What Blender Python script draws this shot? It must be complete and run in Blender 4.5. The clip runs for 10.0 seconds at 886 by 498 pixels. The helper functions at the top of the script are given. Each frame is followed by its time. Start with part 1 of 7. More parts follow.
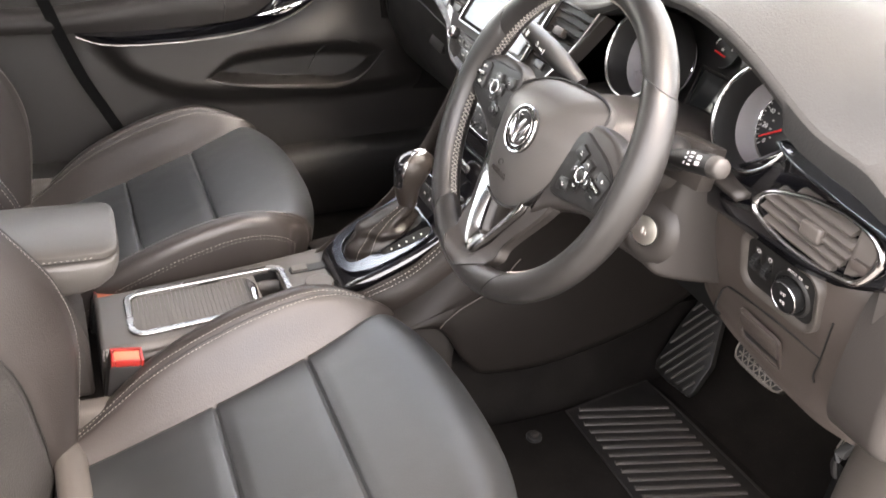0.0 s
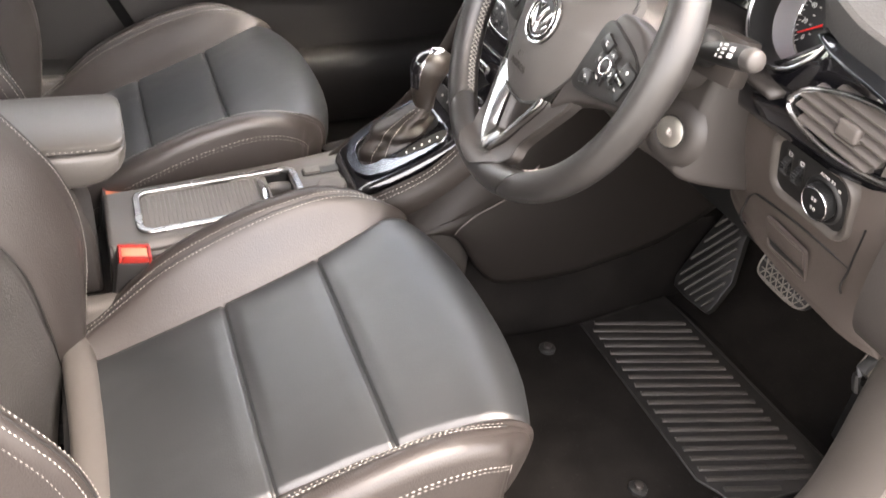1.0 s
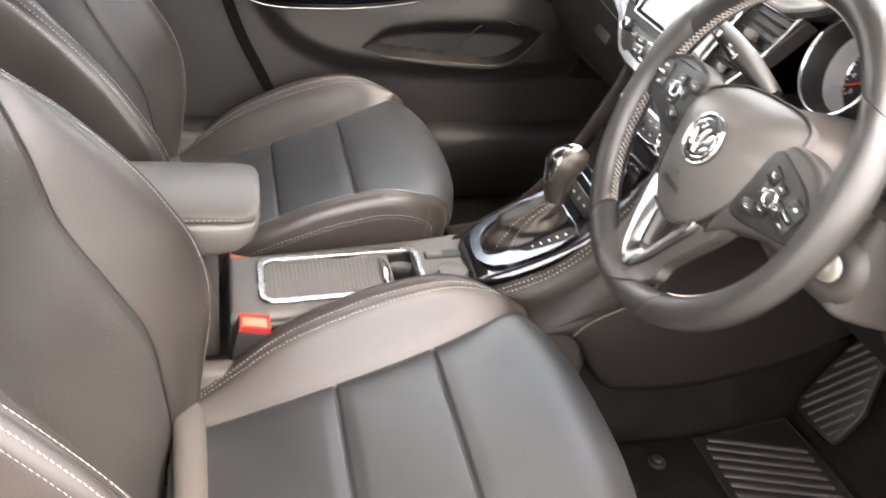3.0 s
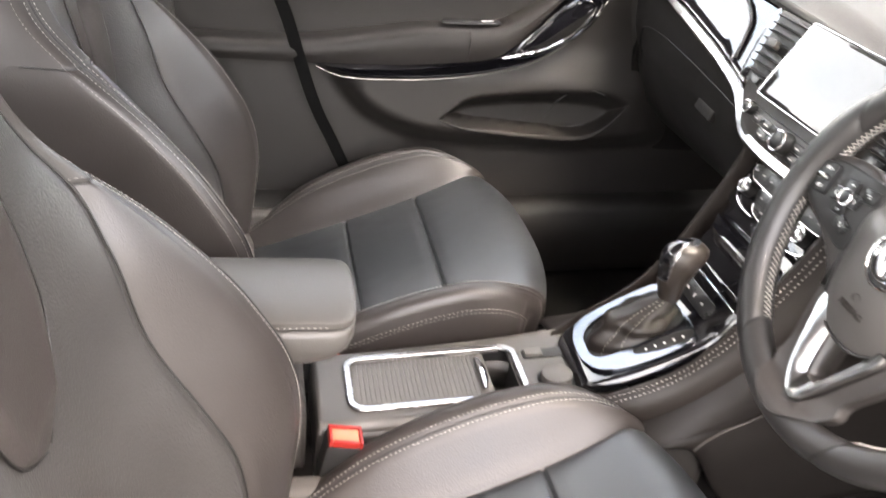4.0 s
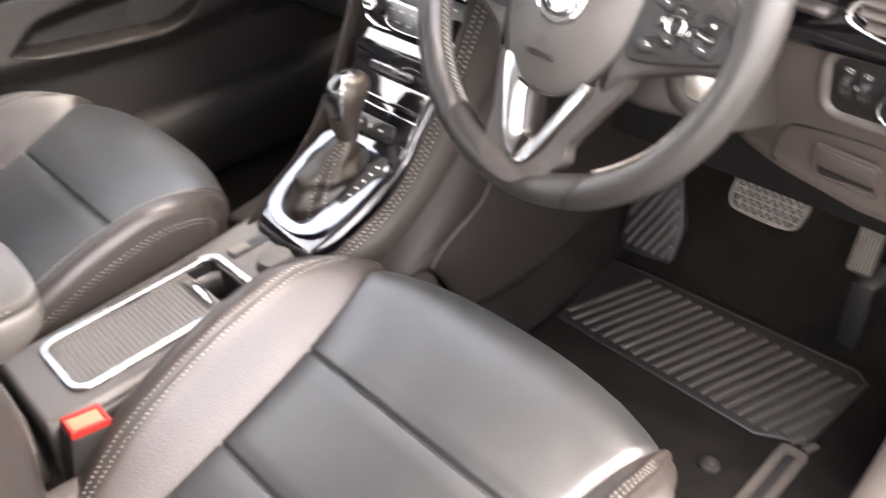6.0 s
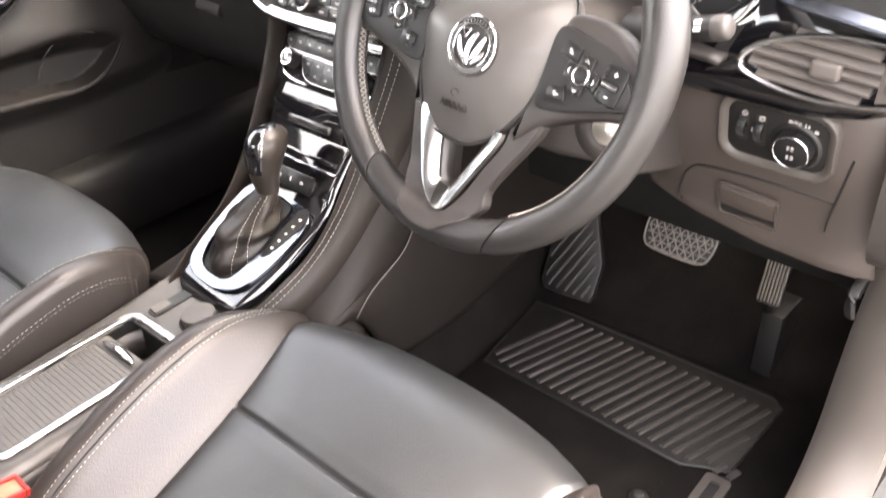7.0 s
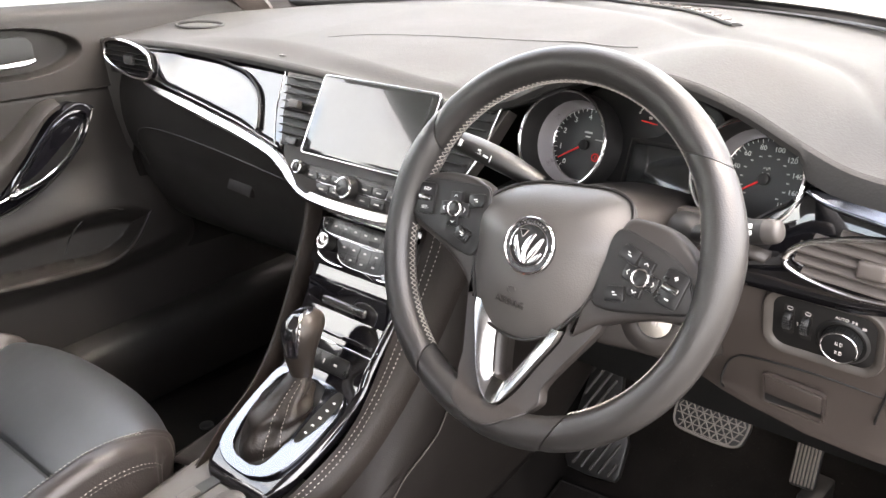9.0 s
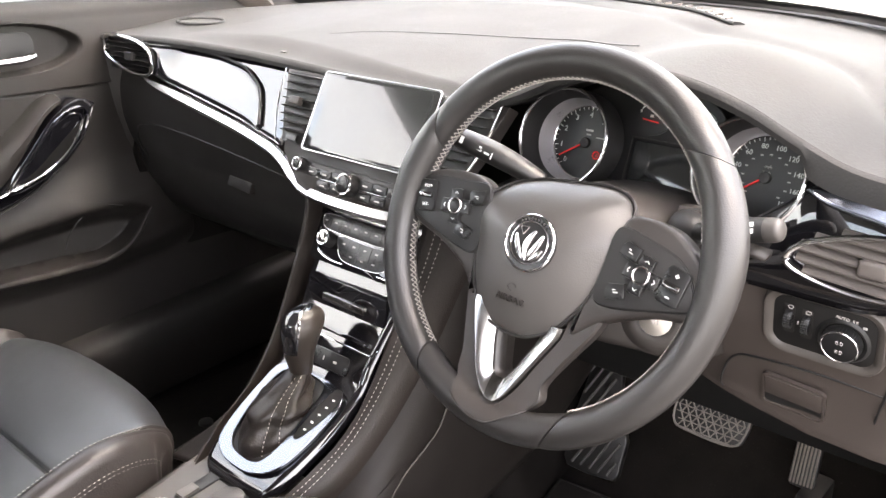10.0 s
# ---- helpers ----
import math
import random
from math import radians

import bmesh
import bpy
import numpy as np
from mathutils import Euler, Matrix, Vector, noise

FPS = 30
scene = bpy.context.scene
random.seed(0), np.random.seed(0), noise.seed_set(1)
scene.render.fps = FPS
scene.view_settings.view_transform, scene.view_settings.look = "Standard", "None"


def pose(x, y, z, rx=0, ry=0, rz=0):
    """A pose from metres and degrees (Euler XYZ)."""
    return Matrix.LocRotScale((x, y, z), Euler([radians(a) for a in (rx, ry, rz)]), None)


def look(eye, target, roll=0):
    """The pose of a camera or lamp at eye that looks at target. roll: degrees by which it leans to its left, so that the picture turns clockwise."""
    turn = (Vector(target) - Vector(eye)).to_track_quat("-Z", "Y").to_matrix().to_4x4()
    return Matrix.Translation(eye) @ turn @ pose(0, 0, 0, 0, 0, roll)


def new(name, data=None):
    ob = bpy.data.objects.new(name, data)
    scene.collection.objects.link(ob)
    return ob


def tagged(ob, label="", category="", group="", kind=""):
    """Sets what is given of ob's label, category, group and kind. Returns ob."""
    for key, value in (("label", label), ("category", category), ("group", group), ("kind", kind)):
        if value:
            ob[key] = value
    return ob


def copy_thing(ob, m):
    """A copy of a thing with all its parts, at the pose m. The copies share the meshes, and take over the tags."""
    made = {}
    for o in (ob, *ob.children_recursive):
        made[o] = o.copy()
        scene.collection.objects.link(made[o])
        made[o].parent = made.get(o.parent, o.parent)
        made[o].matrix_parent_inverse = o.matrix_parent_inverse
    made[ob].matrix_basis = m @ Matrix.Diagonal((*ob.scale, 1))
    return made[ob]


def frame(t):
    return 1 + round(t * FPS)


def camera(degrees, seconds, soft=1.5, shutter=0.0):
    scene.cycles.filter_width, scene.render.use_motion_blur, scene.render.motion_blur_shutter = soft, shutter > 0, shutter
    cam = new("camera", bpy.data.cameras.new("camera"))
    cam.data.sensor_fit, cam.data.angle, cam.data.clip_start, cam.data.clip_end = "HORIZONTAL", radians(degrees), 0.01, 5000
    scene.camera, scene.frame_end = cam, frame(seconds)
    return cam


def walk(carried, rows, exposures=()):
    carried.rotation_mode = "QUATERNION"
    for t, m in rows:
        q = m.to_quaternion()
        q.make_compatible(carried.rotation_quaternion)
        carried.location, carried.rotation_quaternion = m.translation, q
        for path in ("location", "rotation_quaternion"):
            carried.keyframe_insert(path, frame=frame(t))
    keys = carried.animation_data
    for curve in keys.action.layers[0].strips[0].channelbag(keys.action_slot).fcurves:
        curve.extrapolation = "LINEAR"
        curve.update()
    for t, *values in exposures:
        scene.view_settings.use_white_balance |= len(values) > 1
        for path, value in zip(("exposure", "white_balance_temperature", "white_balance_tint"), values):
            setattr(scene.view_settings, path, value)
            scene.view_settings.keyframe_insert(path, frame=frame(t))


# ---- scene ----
cam = camera(53.8, 10.0, shutter=0.5)
PATH = [
    (0, (1.118, -0.442, 0.978), (-0.445, 0.319, -0.011), 6.4),
    (0.5, (1.109, -0.423, 0.963), (-0.425, 0.289, -0.106), 6.1),
    (1, (1.107, -0.424, 0.938), (-0.38, 0.272, -0.204), 7.4),
    (1.5, (1.11, -0.424, 0.927), (-0.362, 0.255, -0.244), 8.7),
    (2, (1.092, -0.429, 0.929), (-0.412, 0.214, -0.221), 9.3),
    (2.5, (1.072, -0.439, 0.947), (-0.495, 0.144, -0.152), 9.6),
    (2.7, (1.068, -0.442, 0.958), (-0.524, 0.106, -0.121), 9.4),
    (4, (0.903, -0.52, 0.958), (-0.784, -0.085, -0.024), 8.0),
    (4.5, (0.856, -0.531, 0.952), (-0.857, -0.117, 0.007), 7.2),
    (5, (0.856, -0.528, 0.935), (-0.786, 0.035, -0.058), 5.1),
    (5.2, (0.844, -0.531, 0.923), (-0.729, 0.158, -0.102), 2.7),
    (5.5, (0.841, -0.575, 0.908), (-0.6, 0.329, -0.145), 0.6),
    (6, (0.835, -0.565, 0.874), (-0.39, 0.551, -0.247), -1.1),
    (6.2, (0.84, -0.566, 0.868), (-0.313, 0.606, -0.271), -0.9),
    (7.3, (0.845, -0.579, 0.892), (-0.31, 0.761, -0.043), 0.6),
    (7.5, (0.834, -0.588, 0.9), (-0.344, 0.79, 0.055), 0.4),
    (8, (0.803, -0.602, 0.913), (-0.407, 0.817, 0.191), -0.5),
    (8.5, (0.79, -0.604, 0.916), (-0.428, 0.817, 0.212), -0.0),
    (9, (0.79, -0.606, 0.917), (-0.43, 0.809, 0.204), 0.3),
    (9.5, (0.79, -0.607, 0.915), (-0.43, 0.809, 0.203), 0.6),
    (10, (0.789, -0.606, 0.915), (-0.43, 0.809, 0.199), 0.6),
]
walk(cam, [(t, look(eye, target, roll)) for t, eye, target, roll in PATH], [(0.0, 3.99, 7500, 17), (2.0, 4.29, 7650, 17), (3.0, 4.29, 7550, 16), (4.5, 4.19, 7400, 16), (5.2, 4.34, 7400, 17), (6.0, 4.49, 7450, 19), (7.5, 4.49, 7550, 17), (8.3, 3.97, 7400, 16), (10.0, 4.02, 7300, 17)])

# ---- world, sun and exposure ----
world = bpy.data.worlds.new("sky")
scene.world = world
world.use_nodes = True
wn = world.node_tree
sky = wn.nodes.new("ShaderNodeTexSky")
sky.sky_type = "NISHITA"
sky.sun_disc = False
sky.sun_elevation = radians(66)
sky.sun_rotation = radians(60)
sky.dust_density = 3.0
sky.air_density = 1.2
soft = wn.nodes.new("ShaderNodeHueSaturation")
soft.inputs["Saturation"].default_value = 0.2
soft.inputs["Value"].default_value = 1.12
wn.links.new(sky.outputs[0], soft.inputs["Color"])
clear = wn.nodes.new("ShaderNodeHueSaturation")
clear.inputs["Saturation"].default_value = 0.75
clear.inputs["Value"].default_value = 0.78
wn.links.new(sky.outputs[0], clear.inputs["Color"])
cloud_at = wn.nodes.new("ShaderNodeTexCoord")
cloud = wn.nodes.new("ShaderNodeTexNoise")
cloud.inputs["Scale"].default_value = 2.6
cloud.inputs["Detail"].default_value = 7
cloud.inputs["Distortion"].default_value = 0.5
wn.links.new(cloud_at.outputs["Generated"], cloud.inputs["Vector"])
cover = wn.nodes.new("ShaderNodeMapRange")
cover.inputs["From Min"].default_value, cover.inputs["From Max"].default_value = 0.40, 0.60
wn.links.new(cloud.outputs[0], cover.inputs["Value"])
both_skies = wn.nodes.new("ShaderNodeMix")
both_skies.data_type = "RGBA"
wn.links.new(cover.outputs[0], both_skies.inputs["Factor"])
wn.links.new(clear.outputs[0], both_skies.inputs["A"])
wn.links.new(soft.outputs[0], both_skies.inputs["B"])
wn.links.new(both_skies.outputs["Result"], wn.nodes["Background"].inputs[0])
wn.nodes["Background"].inputs[1].default_value = 0.15
sun = new("sun", bpy.data.lights.new("sun", "SUN"))
sun.data.energy, sun.data.angle, sun.data.color = 0.17, radians(60), (1, 0.92, 0.82)
sun.matrix_world = look((1.06, 0.61, 3.05), (0, 0.0, 0.3))
scene.view_settings.exposure = 3.7


# ---- materials ----
def mat(name, base, rough=0.5, metal=0.0, vary=0.12, scale=9.0, grain=0.0, grain_scale=900.0, coat=0.0, spec=0.5, cells=False, rough_vary=0.08, dust=0.0, crease=0.0):
    m = bpy.data.materials.new(name)
    m.use_nodes = True
    nt = m.node_tree
    b = nt.nodes["Principled BSDF"]
    b.inputs["Metallic"].default_value = metal
    b.inputs["Coat Weight"].default_value = coat
    b.inputs["Coat Roughness"].default_value = 0.03
    b.inputs["Specular IOR Level"].default_value = spec
    tc = nt.nodes.new("ShaderNodeTexCoord")
    big = nt.nodes.new("ShaderNodeTexNoise")
    big.inputs["Scale"].default_value = scale
    big.inputs["Detail"].default_value = 6
    nt.links.new(tc.outputs["Object"], big.inputs["Vector"])
    fine = nt.nodes.new("ShaderNodeTexNoise")
    fine.inputs["Scale"].default_value = scale * 28
    fine.inputs["Detail"].default_value = 3
    nt.links.new(tc.outputs["Object"], fine.inputs["Vector"])
    both = nt.nodes.new("ShaderNodeMath")
    both.operation = "MULTIPLY_ADD"
    both.inputs[1].default_value = 0.35
    nt.links.new(fine.outputs[0], both.inputs[0])
    nt.links.new(big.outputs[0], both.inputs[2])
    ramp = nt.nodes.new("ShaderNodeMapRange")
    ramp.inputs["From Min"].default_value, ramp.inputs["From Max"].default_value = 0.35, 1.0
    ramp.inputs["To Min"].default_value, ramp.inputs["To Max"].default_value = 1 - vary, 1 + vary
    nt.links.new(both.outputs[0], ramp.inputs["Value"])
    mul = nt.nodes.new("ShaderNodeMix")
    mul.data_type, mul.blend_type = "RGBA", "MULTIPLY"
    mul.inputs["Factor"].default_value = 1.0
    mul.inputs["A"].default_value = (*base, 1)
    nt.links.new(ramp.outputs[0], mul.inputs["B"])
    last = mul.outputs["Result"]
    if dust:
        speck = nt.nodes.new("ShaderNodeTexNoise")
        speck.inputs["Scale"].default_value = 260
        nt.links.new(tc.outputs["Object"], speck.inputs["Vector"])
        lim = nt.nodes.new("ShaderNodeMapRange")
        lim.inputs["From Min"].default_value, lim.inputs["From Max"].default_value = 0.66, 0.74
        lim.inputs["To Max"].default_value = dust
        nt.links.new(speck.outputs[0], lim.inputs["Value"])
        dm = nt.nodes.new("ShaderNodeMix")
        dm.data_type = "RGBA"
        dm.inputs["B"].default_value = (0.22, 0.2, 0.18, 1)
        nt.links.new(lim.outputs[0], dm.inputs["Factor"])
        nt.links.new(last, dm.inputs["A"])
        last = dm.outputs["Result"]
    nt.links.new(last, b.inputs["Base Color"])
    rr = nt.nodes.new("ShaderNodeMapRange")
    rr.inputs["From Min"].default_value, rr.inputs["From Max"].default_value = 0.35, 1.0
    rr.inputs["To Min"].default_value, rr.inputs["To Max"].default_value = max(0.01, rough - rough_vary), min(1, rough + rough_vary)
    nt.links.new(both.outputs[0], rr.inputs["Value"])
    nt.links.new(rr.outputs[0], b.inputs["Roughness"])
    if grain:
        bump = nt.nodes.new("ShaderNodeBump")
        bump.inputs["Strength"].default_value = grain
        bump.inputs["Distance"].default_value = 0.0006
        if cells:
            tex = nt.nodes.new("ShaderNodeTexVoronoi")
            tex.feature = "SMOOTH_F1"
        else:
            tex = nt.nodes.new("ShaderNodeTexNoise")
            tex.inputs["Detail"].default_value = 3
        tex.inputs["Scale"].default_value = grain_scale
        nt.links.new(tc.outputs["Object"], tex.inputs["Vector"])
        nt.links.new(tex.outputs[0], bump.inputs["Height"])
        nt.links.new(bump.outputs[0], b.inputs["Normal"])
        if crease:
            wave = nt.nodes.new("ShaderNodeTexNoise")
            wave.inputs["Scale"].default_value = 34
            wave.inputs["Detail"].default_value = 4
            wave.inputs["Distortion"].default_value = 0.6
            nt.links.new(tc.outputs["Object"], wave.inputs["Vector"])
            fold = nt.nodes.new("ShaderNodeBump")
            fold.inputs["Strength"].default_value = crease
            fold.inputs["Distance"].default_value = 0.0018
            nt.links.new(wave.outputs[0], fold.inputs["Height"])
            nt.links.new(fold.outputs[0], bump.inputs["Normal"])
    return m


LEATHER = mat("leather_brown_grey", (0.02147, 0.01781, 0.01614), 0.38, vary=0.16, scale=12, grain=0.35, grain_scale=620, cells=True, crease=0.12)
LEATHER_INSERT = mat("leather_charcoal", (0.0128, 0.0142, 0.0152), 0.42, vary=0.3, scale=7, grain=0.2, grain_scale=700, cells=True, spec=1.0, crease=0.06, rough_vary=0.09)
LEATHER_BOOT = mat("leather_boot", (0.0092, 0.0070, 0.0059), 0.40, vary=0.2, scale=30, grain=0.4, grain_scale=500, cells=True, crease=0.25, spec=0.35)
KNOB_GRIP = mat("knob_grip", (0.0175, 0.0138, 0.0115), 0.34, vary=0.1, scale=30, grain=0.2, grain_scale=700, cells=True)
TUNNEL = mat("tunnel_plastic", (0.0100, 0.0083, 0.0075), 0.55, vary=0.10, scale=14, grain=0.3, grain_scale=700, cells=True, spec=0.2)
LEATHER_CONSOLE = mat("leather_console", (0.0118, 0.0090, 0.0076), 0.48, vary=0.15, scale=20, grain=0.4, grain_scale=560, cells=True, spec=0.24)
LEATHER_WHEEL = mat("leather_wheel", (0.0120, 0.0111, 0.0105), 0.40, vary=0.12, scale=20, grain=0.25, grain_scale=900, cells=True, spec=0.6)
THREAD = mat("thread", (0.3042, 0.2873, 0.262), 0.7, vary=0.1, scale=60)
THREAD_DARK = mat("thread_grey", (0.16, 0.148, 0.138), 0.7, vary=0.1, scale=60)
SOFT_DASH = mat("soft_dash", (0.0265, 0.0261, 0.0255), 0.74, vary=0.06, scale=6, grain=0.45, grain_scale=420, cells=True, spec=0.2)
PLASTIC = mat("plastic_dark", (0.02025, 0.01754, 0.01593), 0.48, vary=0.10, scale=14, grain=0.3, grain_scale=700, cells=True)
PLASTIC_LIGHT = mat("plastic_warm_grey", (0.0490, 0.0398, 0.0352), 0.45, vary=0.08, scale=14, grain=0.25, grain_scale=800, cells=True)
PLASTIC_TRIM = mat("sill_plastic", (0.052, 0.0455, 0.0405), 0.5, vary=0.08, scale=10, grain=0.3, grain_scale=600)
DOOR_PLASTIC = mat("door_plastic", (0.0130, 0.0115, 0.0106), 0.5, vary=0.10, scale=14, grain=0.3, grain_scale=700, cells=True, spec=0.32)
DOOR_SOFT = mat("door_soft", (0.0155, 0.0138, 0.0129), 0.5, vary=0.08, scale=12, grain=0.35, grain_scale=600, cells=True, spec=0.22)
LEATHER_GREY = mat("leather_grey", (0.0275, 0.0258, 0.0244), 0.4, vary=0.2, scale=12, grain=0.6, grain_scale=420, cells=True, crease=0.15)
LEATHER_ARM = mat("leather_armrest", (0.052, 0.0480, 0.0435), 0.42, vary=0.14, scale=12, grain=0.4, grain_scale=560, cells=True, crease=0.08)
MAT_RIB = mat("mat_rib", (0.0340, 0.0308, 0.0284), 0.55, vary=0.3, scale=30, grain=0.2, dust=0.12)
PIPING = mat("piping", (0.0075, 0.0066, 0.006), 0.5, vary=0.1, scale=40)
PLASTIC_BLACK = mat("plastic_black", (0.0078, 0.0078, 0.0078), 0.52, vary=0.15, scale=20, grain=0.2, grain_scale=900)
PIANO = mat("piano_black", (0.004, 0.004, 0.005), 0.04, vary=0.2, scale=20, coat=0.8, spec=0.7, rough_vary=0.02)
BUTTON = mat("button_grey", (0.0085, 0.0086, 0.0088), 0.30, vary=0.06, scale=20, grain=0.1, spec=0.45)
SATIN = mat("satin_silver", (0.58, 0.575, 0.57), 0.2, metal=1.0, vary=0.04, scale=30, rough_vary=0.05)
TRAY_SILVER = mat("tray_silver", (0.36, 0.355, 0.35), 0.26, metal=1.0, vary=0.04, scale=30, rough_vary=0.05)
GEAR_SILVER = mat("gear_silver", (0.155, 0.170, 0.195), 0.16, metal=1.0, vary=0.05, scale=30, rough_vary=0.05)
HUB = mat("hub_cover", (0.0545, 0.0508, 0.0476), 0.42, vary=0.06, scale=12, grain=0.2, grain_scale=800, cells=True)
CHROME = mat("chrome", (0.78, 0.78, 0.79), 0.06, metal=1.0, vary=0.03, scale=30, rough_vary=0.03)
ALLOY = mat("brushed_alloy", (0.78, 0.75, 0.69), 0.35, metal=1.0, vary=0.08, scale=40, grain=0.2)
PEDAL_RUBBER = mat("pedal_rubber", (0.155, 0.138, 0.122), 0.6, vary=0.35, scale=40, dust=0.35)
CARPET = mat("carpet", (0.0060, 0.0053, 0.0049), 0.95, vary=0.75, scale=18, grain=1.0, grain_scale=1400, spec=0.08, dust=0.05)
RUBBER = mat("rubber_mat", (0.0080, 0.0075, 0.0071), 0.5, vary=0.25, scale=30, grain=0.2, dust=0.1)
SCREEN = mat("screen_glass", (0.012, 0.013, 0.013), 0.13, vary=0.05, scale=10, coat=0.7, spec=0.6, rough_vary=0.02)
DIAL = mat("dial_face", (0.005, 0.005, 0.0055), 0.35, vary=0.1, scale=20)
DIAL_RING = mat("dial_ring", (0.3, 0.29, 0.3), 0.32, metal=0.2, vary=0.05, scale=30)
PRINT = mat("white_print", (0.64, 0.64, 0.624), 0.6, vary=0.04, scale=30)
PRINT_GREY = mat("grey_print", (0.4463, 0.425, 0.408), 0.6, vary=0.04, scale=30)
NEEDLE = mat("red_needle", (0.8, 0.0192, 0.0192), 0.4, vary=0.05, scale=30)
BUCKLE_FACE = mat("buckle_face", (0.42, 0.11, 0.055), 0.35, vary=0.1, scale=40)
BUCKLE_RED = mat("buckle_red", (0.1901, 0.01162, 0.008448), 0.35, vary=0.06, scale=30)
STALK_TIP = mat("stalk_grey", (0.040, 0.0365, 0.034), 0.45, vary=0.05, scale=30)
BEIGE = mat("lining_and_lit_leather", (0.050, 0.0445, 0.0395), 0.8, vary=0.1, scale=20, grain=0.4, grain_scale=900)
HEADLINER = mat("headliner", (0.3, 0.29, 0.28), 0.9, vary=0.06, scale=20, grain=0.4)
PAINT = mat("car_paint", (0.3, 0.31, 0.33), 0.3, metal=0.3, vary=0.03, scale=8, coat=0.8)
CONCRETE = mat("concrete", (0.13, 0.127, 0.121), 0.9, vary=0.25, scale=3, grain=1.0, grain_scale=120)
BELT = mat("belt_webbing", (0.0035, 0.0035, 0.0035), 0.7, vary=0.15, scale=60, grain=0.5, grain_scale=900, spec=0.12)

PLASTIC_SPOKE = mat("spoke_plastic", (0.0245, 0.0214, 0.0197), 0.40, vary=0.08, scale=14, grain=0.2, grain_scale=900, cells=True)
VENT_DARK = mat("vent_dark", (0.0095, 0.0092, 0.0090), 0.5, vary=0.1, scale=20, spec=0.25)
# darker dash plastic; also carries painted shade on passenger sill, end cap and pad
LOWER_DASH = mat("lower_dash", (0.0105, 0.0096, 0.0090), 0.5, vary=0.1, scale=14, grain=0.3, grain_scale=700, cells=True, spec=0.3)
# pale slat copy: light on the driver's vent is put into its colour
VENT_SLAT_LIT = mat("vent_slat_lit", (0.072, 0.063, 0.057), 0.5, vary=0.08, scale=20, grain=0.2, grain_scale=800)
PLASTIC_COLUMN = mat("column_plastic", (0.0255, 0.0222, 0.0202), 0.45, vary=0.08, scale=14, grain=0.25, grain_scale=800, cells=True)
KEY_GREY = mat("key_grey", (0.030, 0.0306, 0.031), 0.3, vary=0.06, scale=20, grain=0.1)
CONSOLE_GREY = mat("console_grey", (0.056, 0.0515, 0.0475), 0.46, vary=0.08, scale=14, grain=0.25, grain_scale=800, cells=True)
SHUTTER = mat("shutter_grey", (0.072, 0.066, 0.060), 0.5, vary=0.06, scale=30, grain=0.15)
PLASTIC_PAD = mat("key_pad_plastic", (0.0085, 0.0080, 0.0077), 0.45, vary=0.1, scale=20, grain=0.2, grain_scale=900)
SATIN_DARK = mat("dark_chrome", (0.22, 0.215, 0.21), 0.18, metal=1.0, vary=0.06, scale=30, rough_vary=0.04)
BADGE_DARK = mat("badge_dark", (0.035, 0.035, 0.036), 0.2, metal=0.6, vary=0.05, scale=40)

GLASS = bpy.data.materials.new("window_glass")
GLASS.use_nodes = True
gn = GLASS.node_tree
gb = gn.nodes["Principled BSDF"]
gb.inputs["Base Color"].default_value = (0.93, 0.97, 0.95, 1)
gb.inputs["Roughness"].default_value = 0.0
gb.inputs["Transmission Weight"].default_value = 1.0
gb.inputs["IOR"].default_value = 1.02


# ---- building helpers ----
def root_of(ob):
    while ob.parent:
        ob = ob.parent
    return ob


def thing(name, label, category, base=(0, 0, 0), group="", kind=""):
    ob = new(name)
    ob.location = base
    ob.empty_display_size = 0.05
    return tagged(ob, label, category, group, kind)


def part(name, bm, material, parent=None, label="", smooth=True, bevel=0.0, solid=0.0, sharp=40):
    """One mesh from a bmesh in world metres, under its thing."""
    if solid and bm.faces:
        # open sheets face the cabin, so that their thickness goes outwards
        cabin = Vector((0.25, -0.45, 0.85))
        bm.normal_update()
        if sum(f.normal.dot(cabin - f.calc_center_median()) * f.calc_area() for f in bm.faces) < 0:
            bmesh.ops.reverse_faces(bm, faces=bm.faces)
    if smooth:
        for f in bm.faces:
            f.smooth = True
    me = bpy.data.meshes.new(name)
    if parent is not None:
        bm.transform(Matrix.Translation(-Vector(root_of(parent).location)))
    bm.to_mesh(me)
    bm.free()
    me.materials.append(material)
    if smooth:
        me.set_sharp_from_angle(angle=radians(sharp))
    ob = new(name, me)
    if parent is not None:
        ob.parent = parent
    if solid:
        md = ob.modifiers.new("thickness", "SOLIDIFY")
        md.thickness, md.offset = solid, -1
    if bevel:
        md = ob.modifiers.new("edges", "BEVEL")
        md.width, md.segments, md.limit_method, md.angle_limit = bevel, 2, "ANGLE", radians(35)
    if label:
        tagged(ob, label)
    return ob


def twin(ob, m):
    """Another object on the same mesh, under the same thing, moved by m."""
    o = ob.copy()
    scene.collection.objects.link(o)
    o.matrix_basis = m @ ob.matrix_basis
    return o


def hermite(knots, values):
    xs, ys = np.array(knots, float), np.array(values, float)
    d = np.gradient(ys, xs)

    def at(x):
        x = min(max(x, xs[0]), xs[-1])
        i = min(max(int(np.searchsorted(xs, x)) - 1, 0), len(xs) - 2)
        h = xs[i + 1] - xs[i]
        t = (x - xs[i]) / h
        return float((1 + 2 * t) * (1 - t) ** 2 * ys[i] + t * (1 - t) ** 2 * h * d[i] + t * t * (3 - 2 * t) * ys[i + 1] + t * t * (t - 1) * h * d[i + 1])
    return at


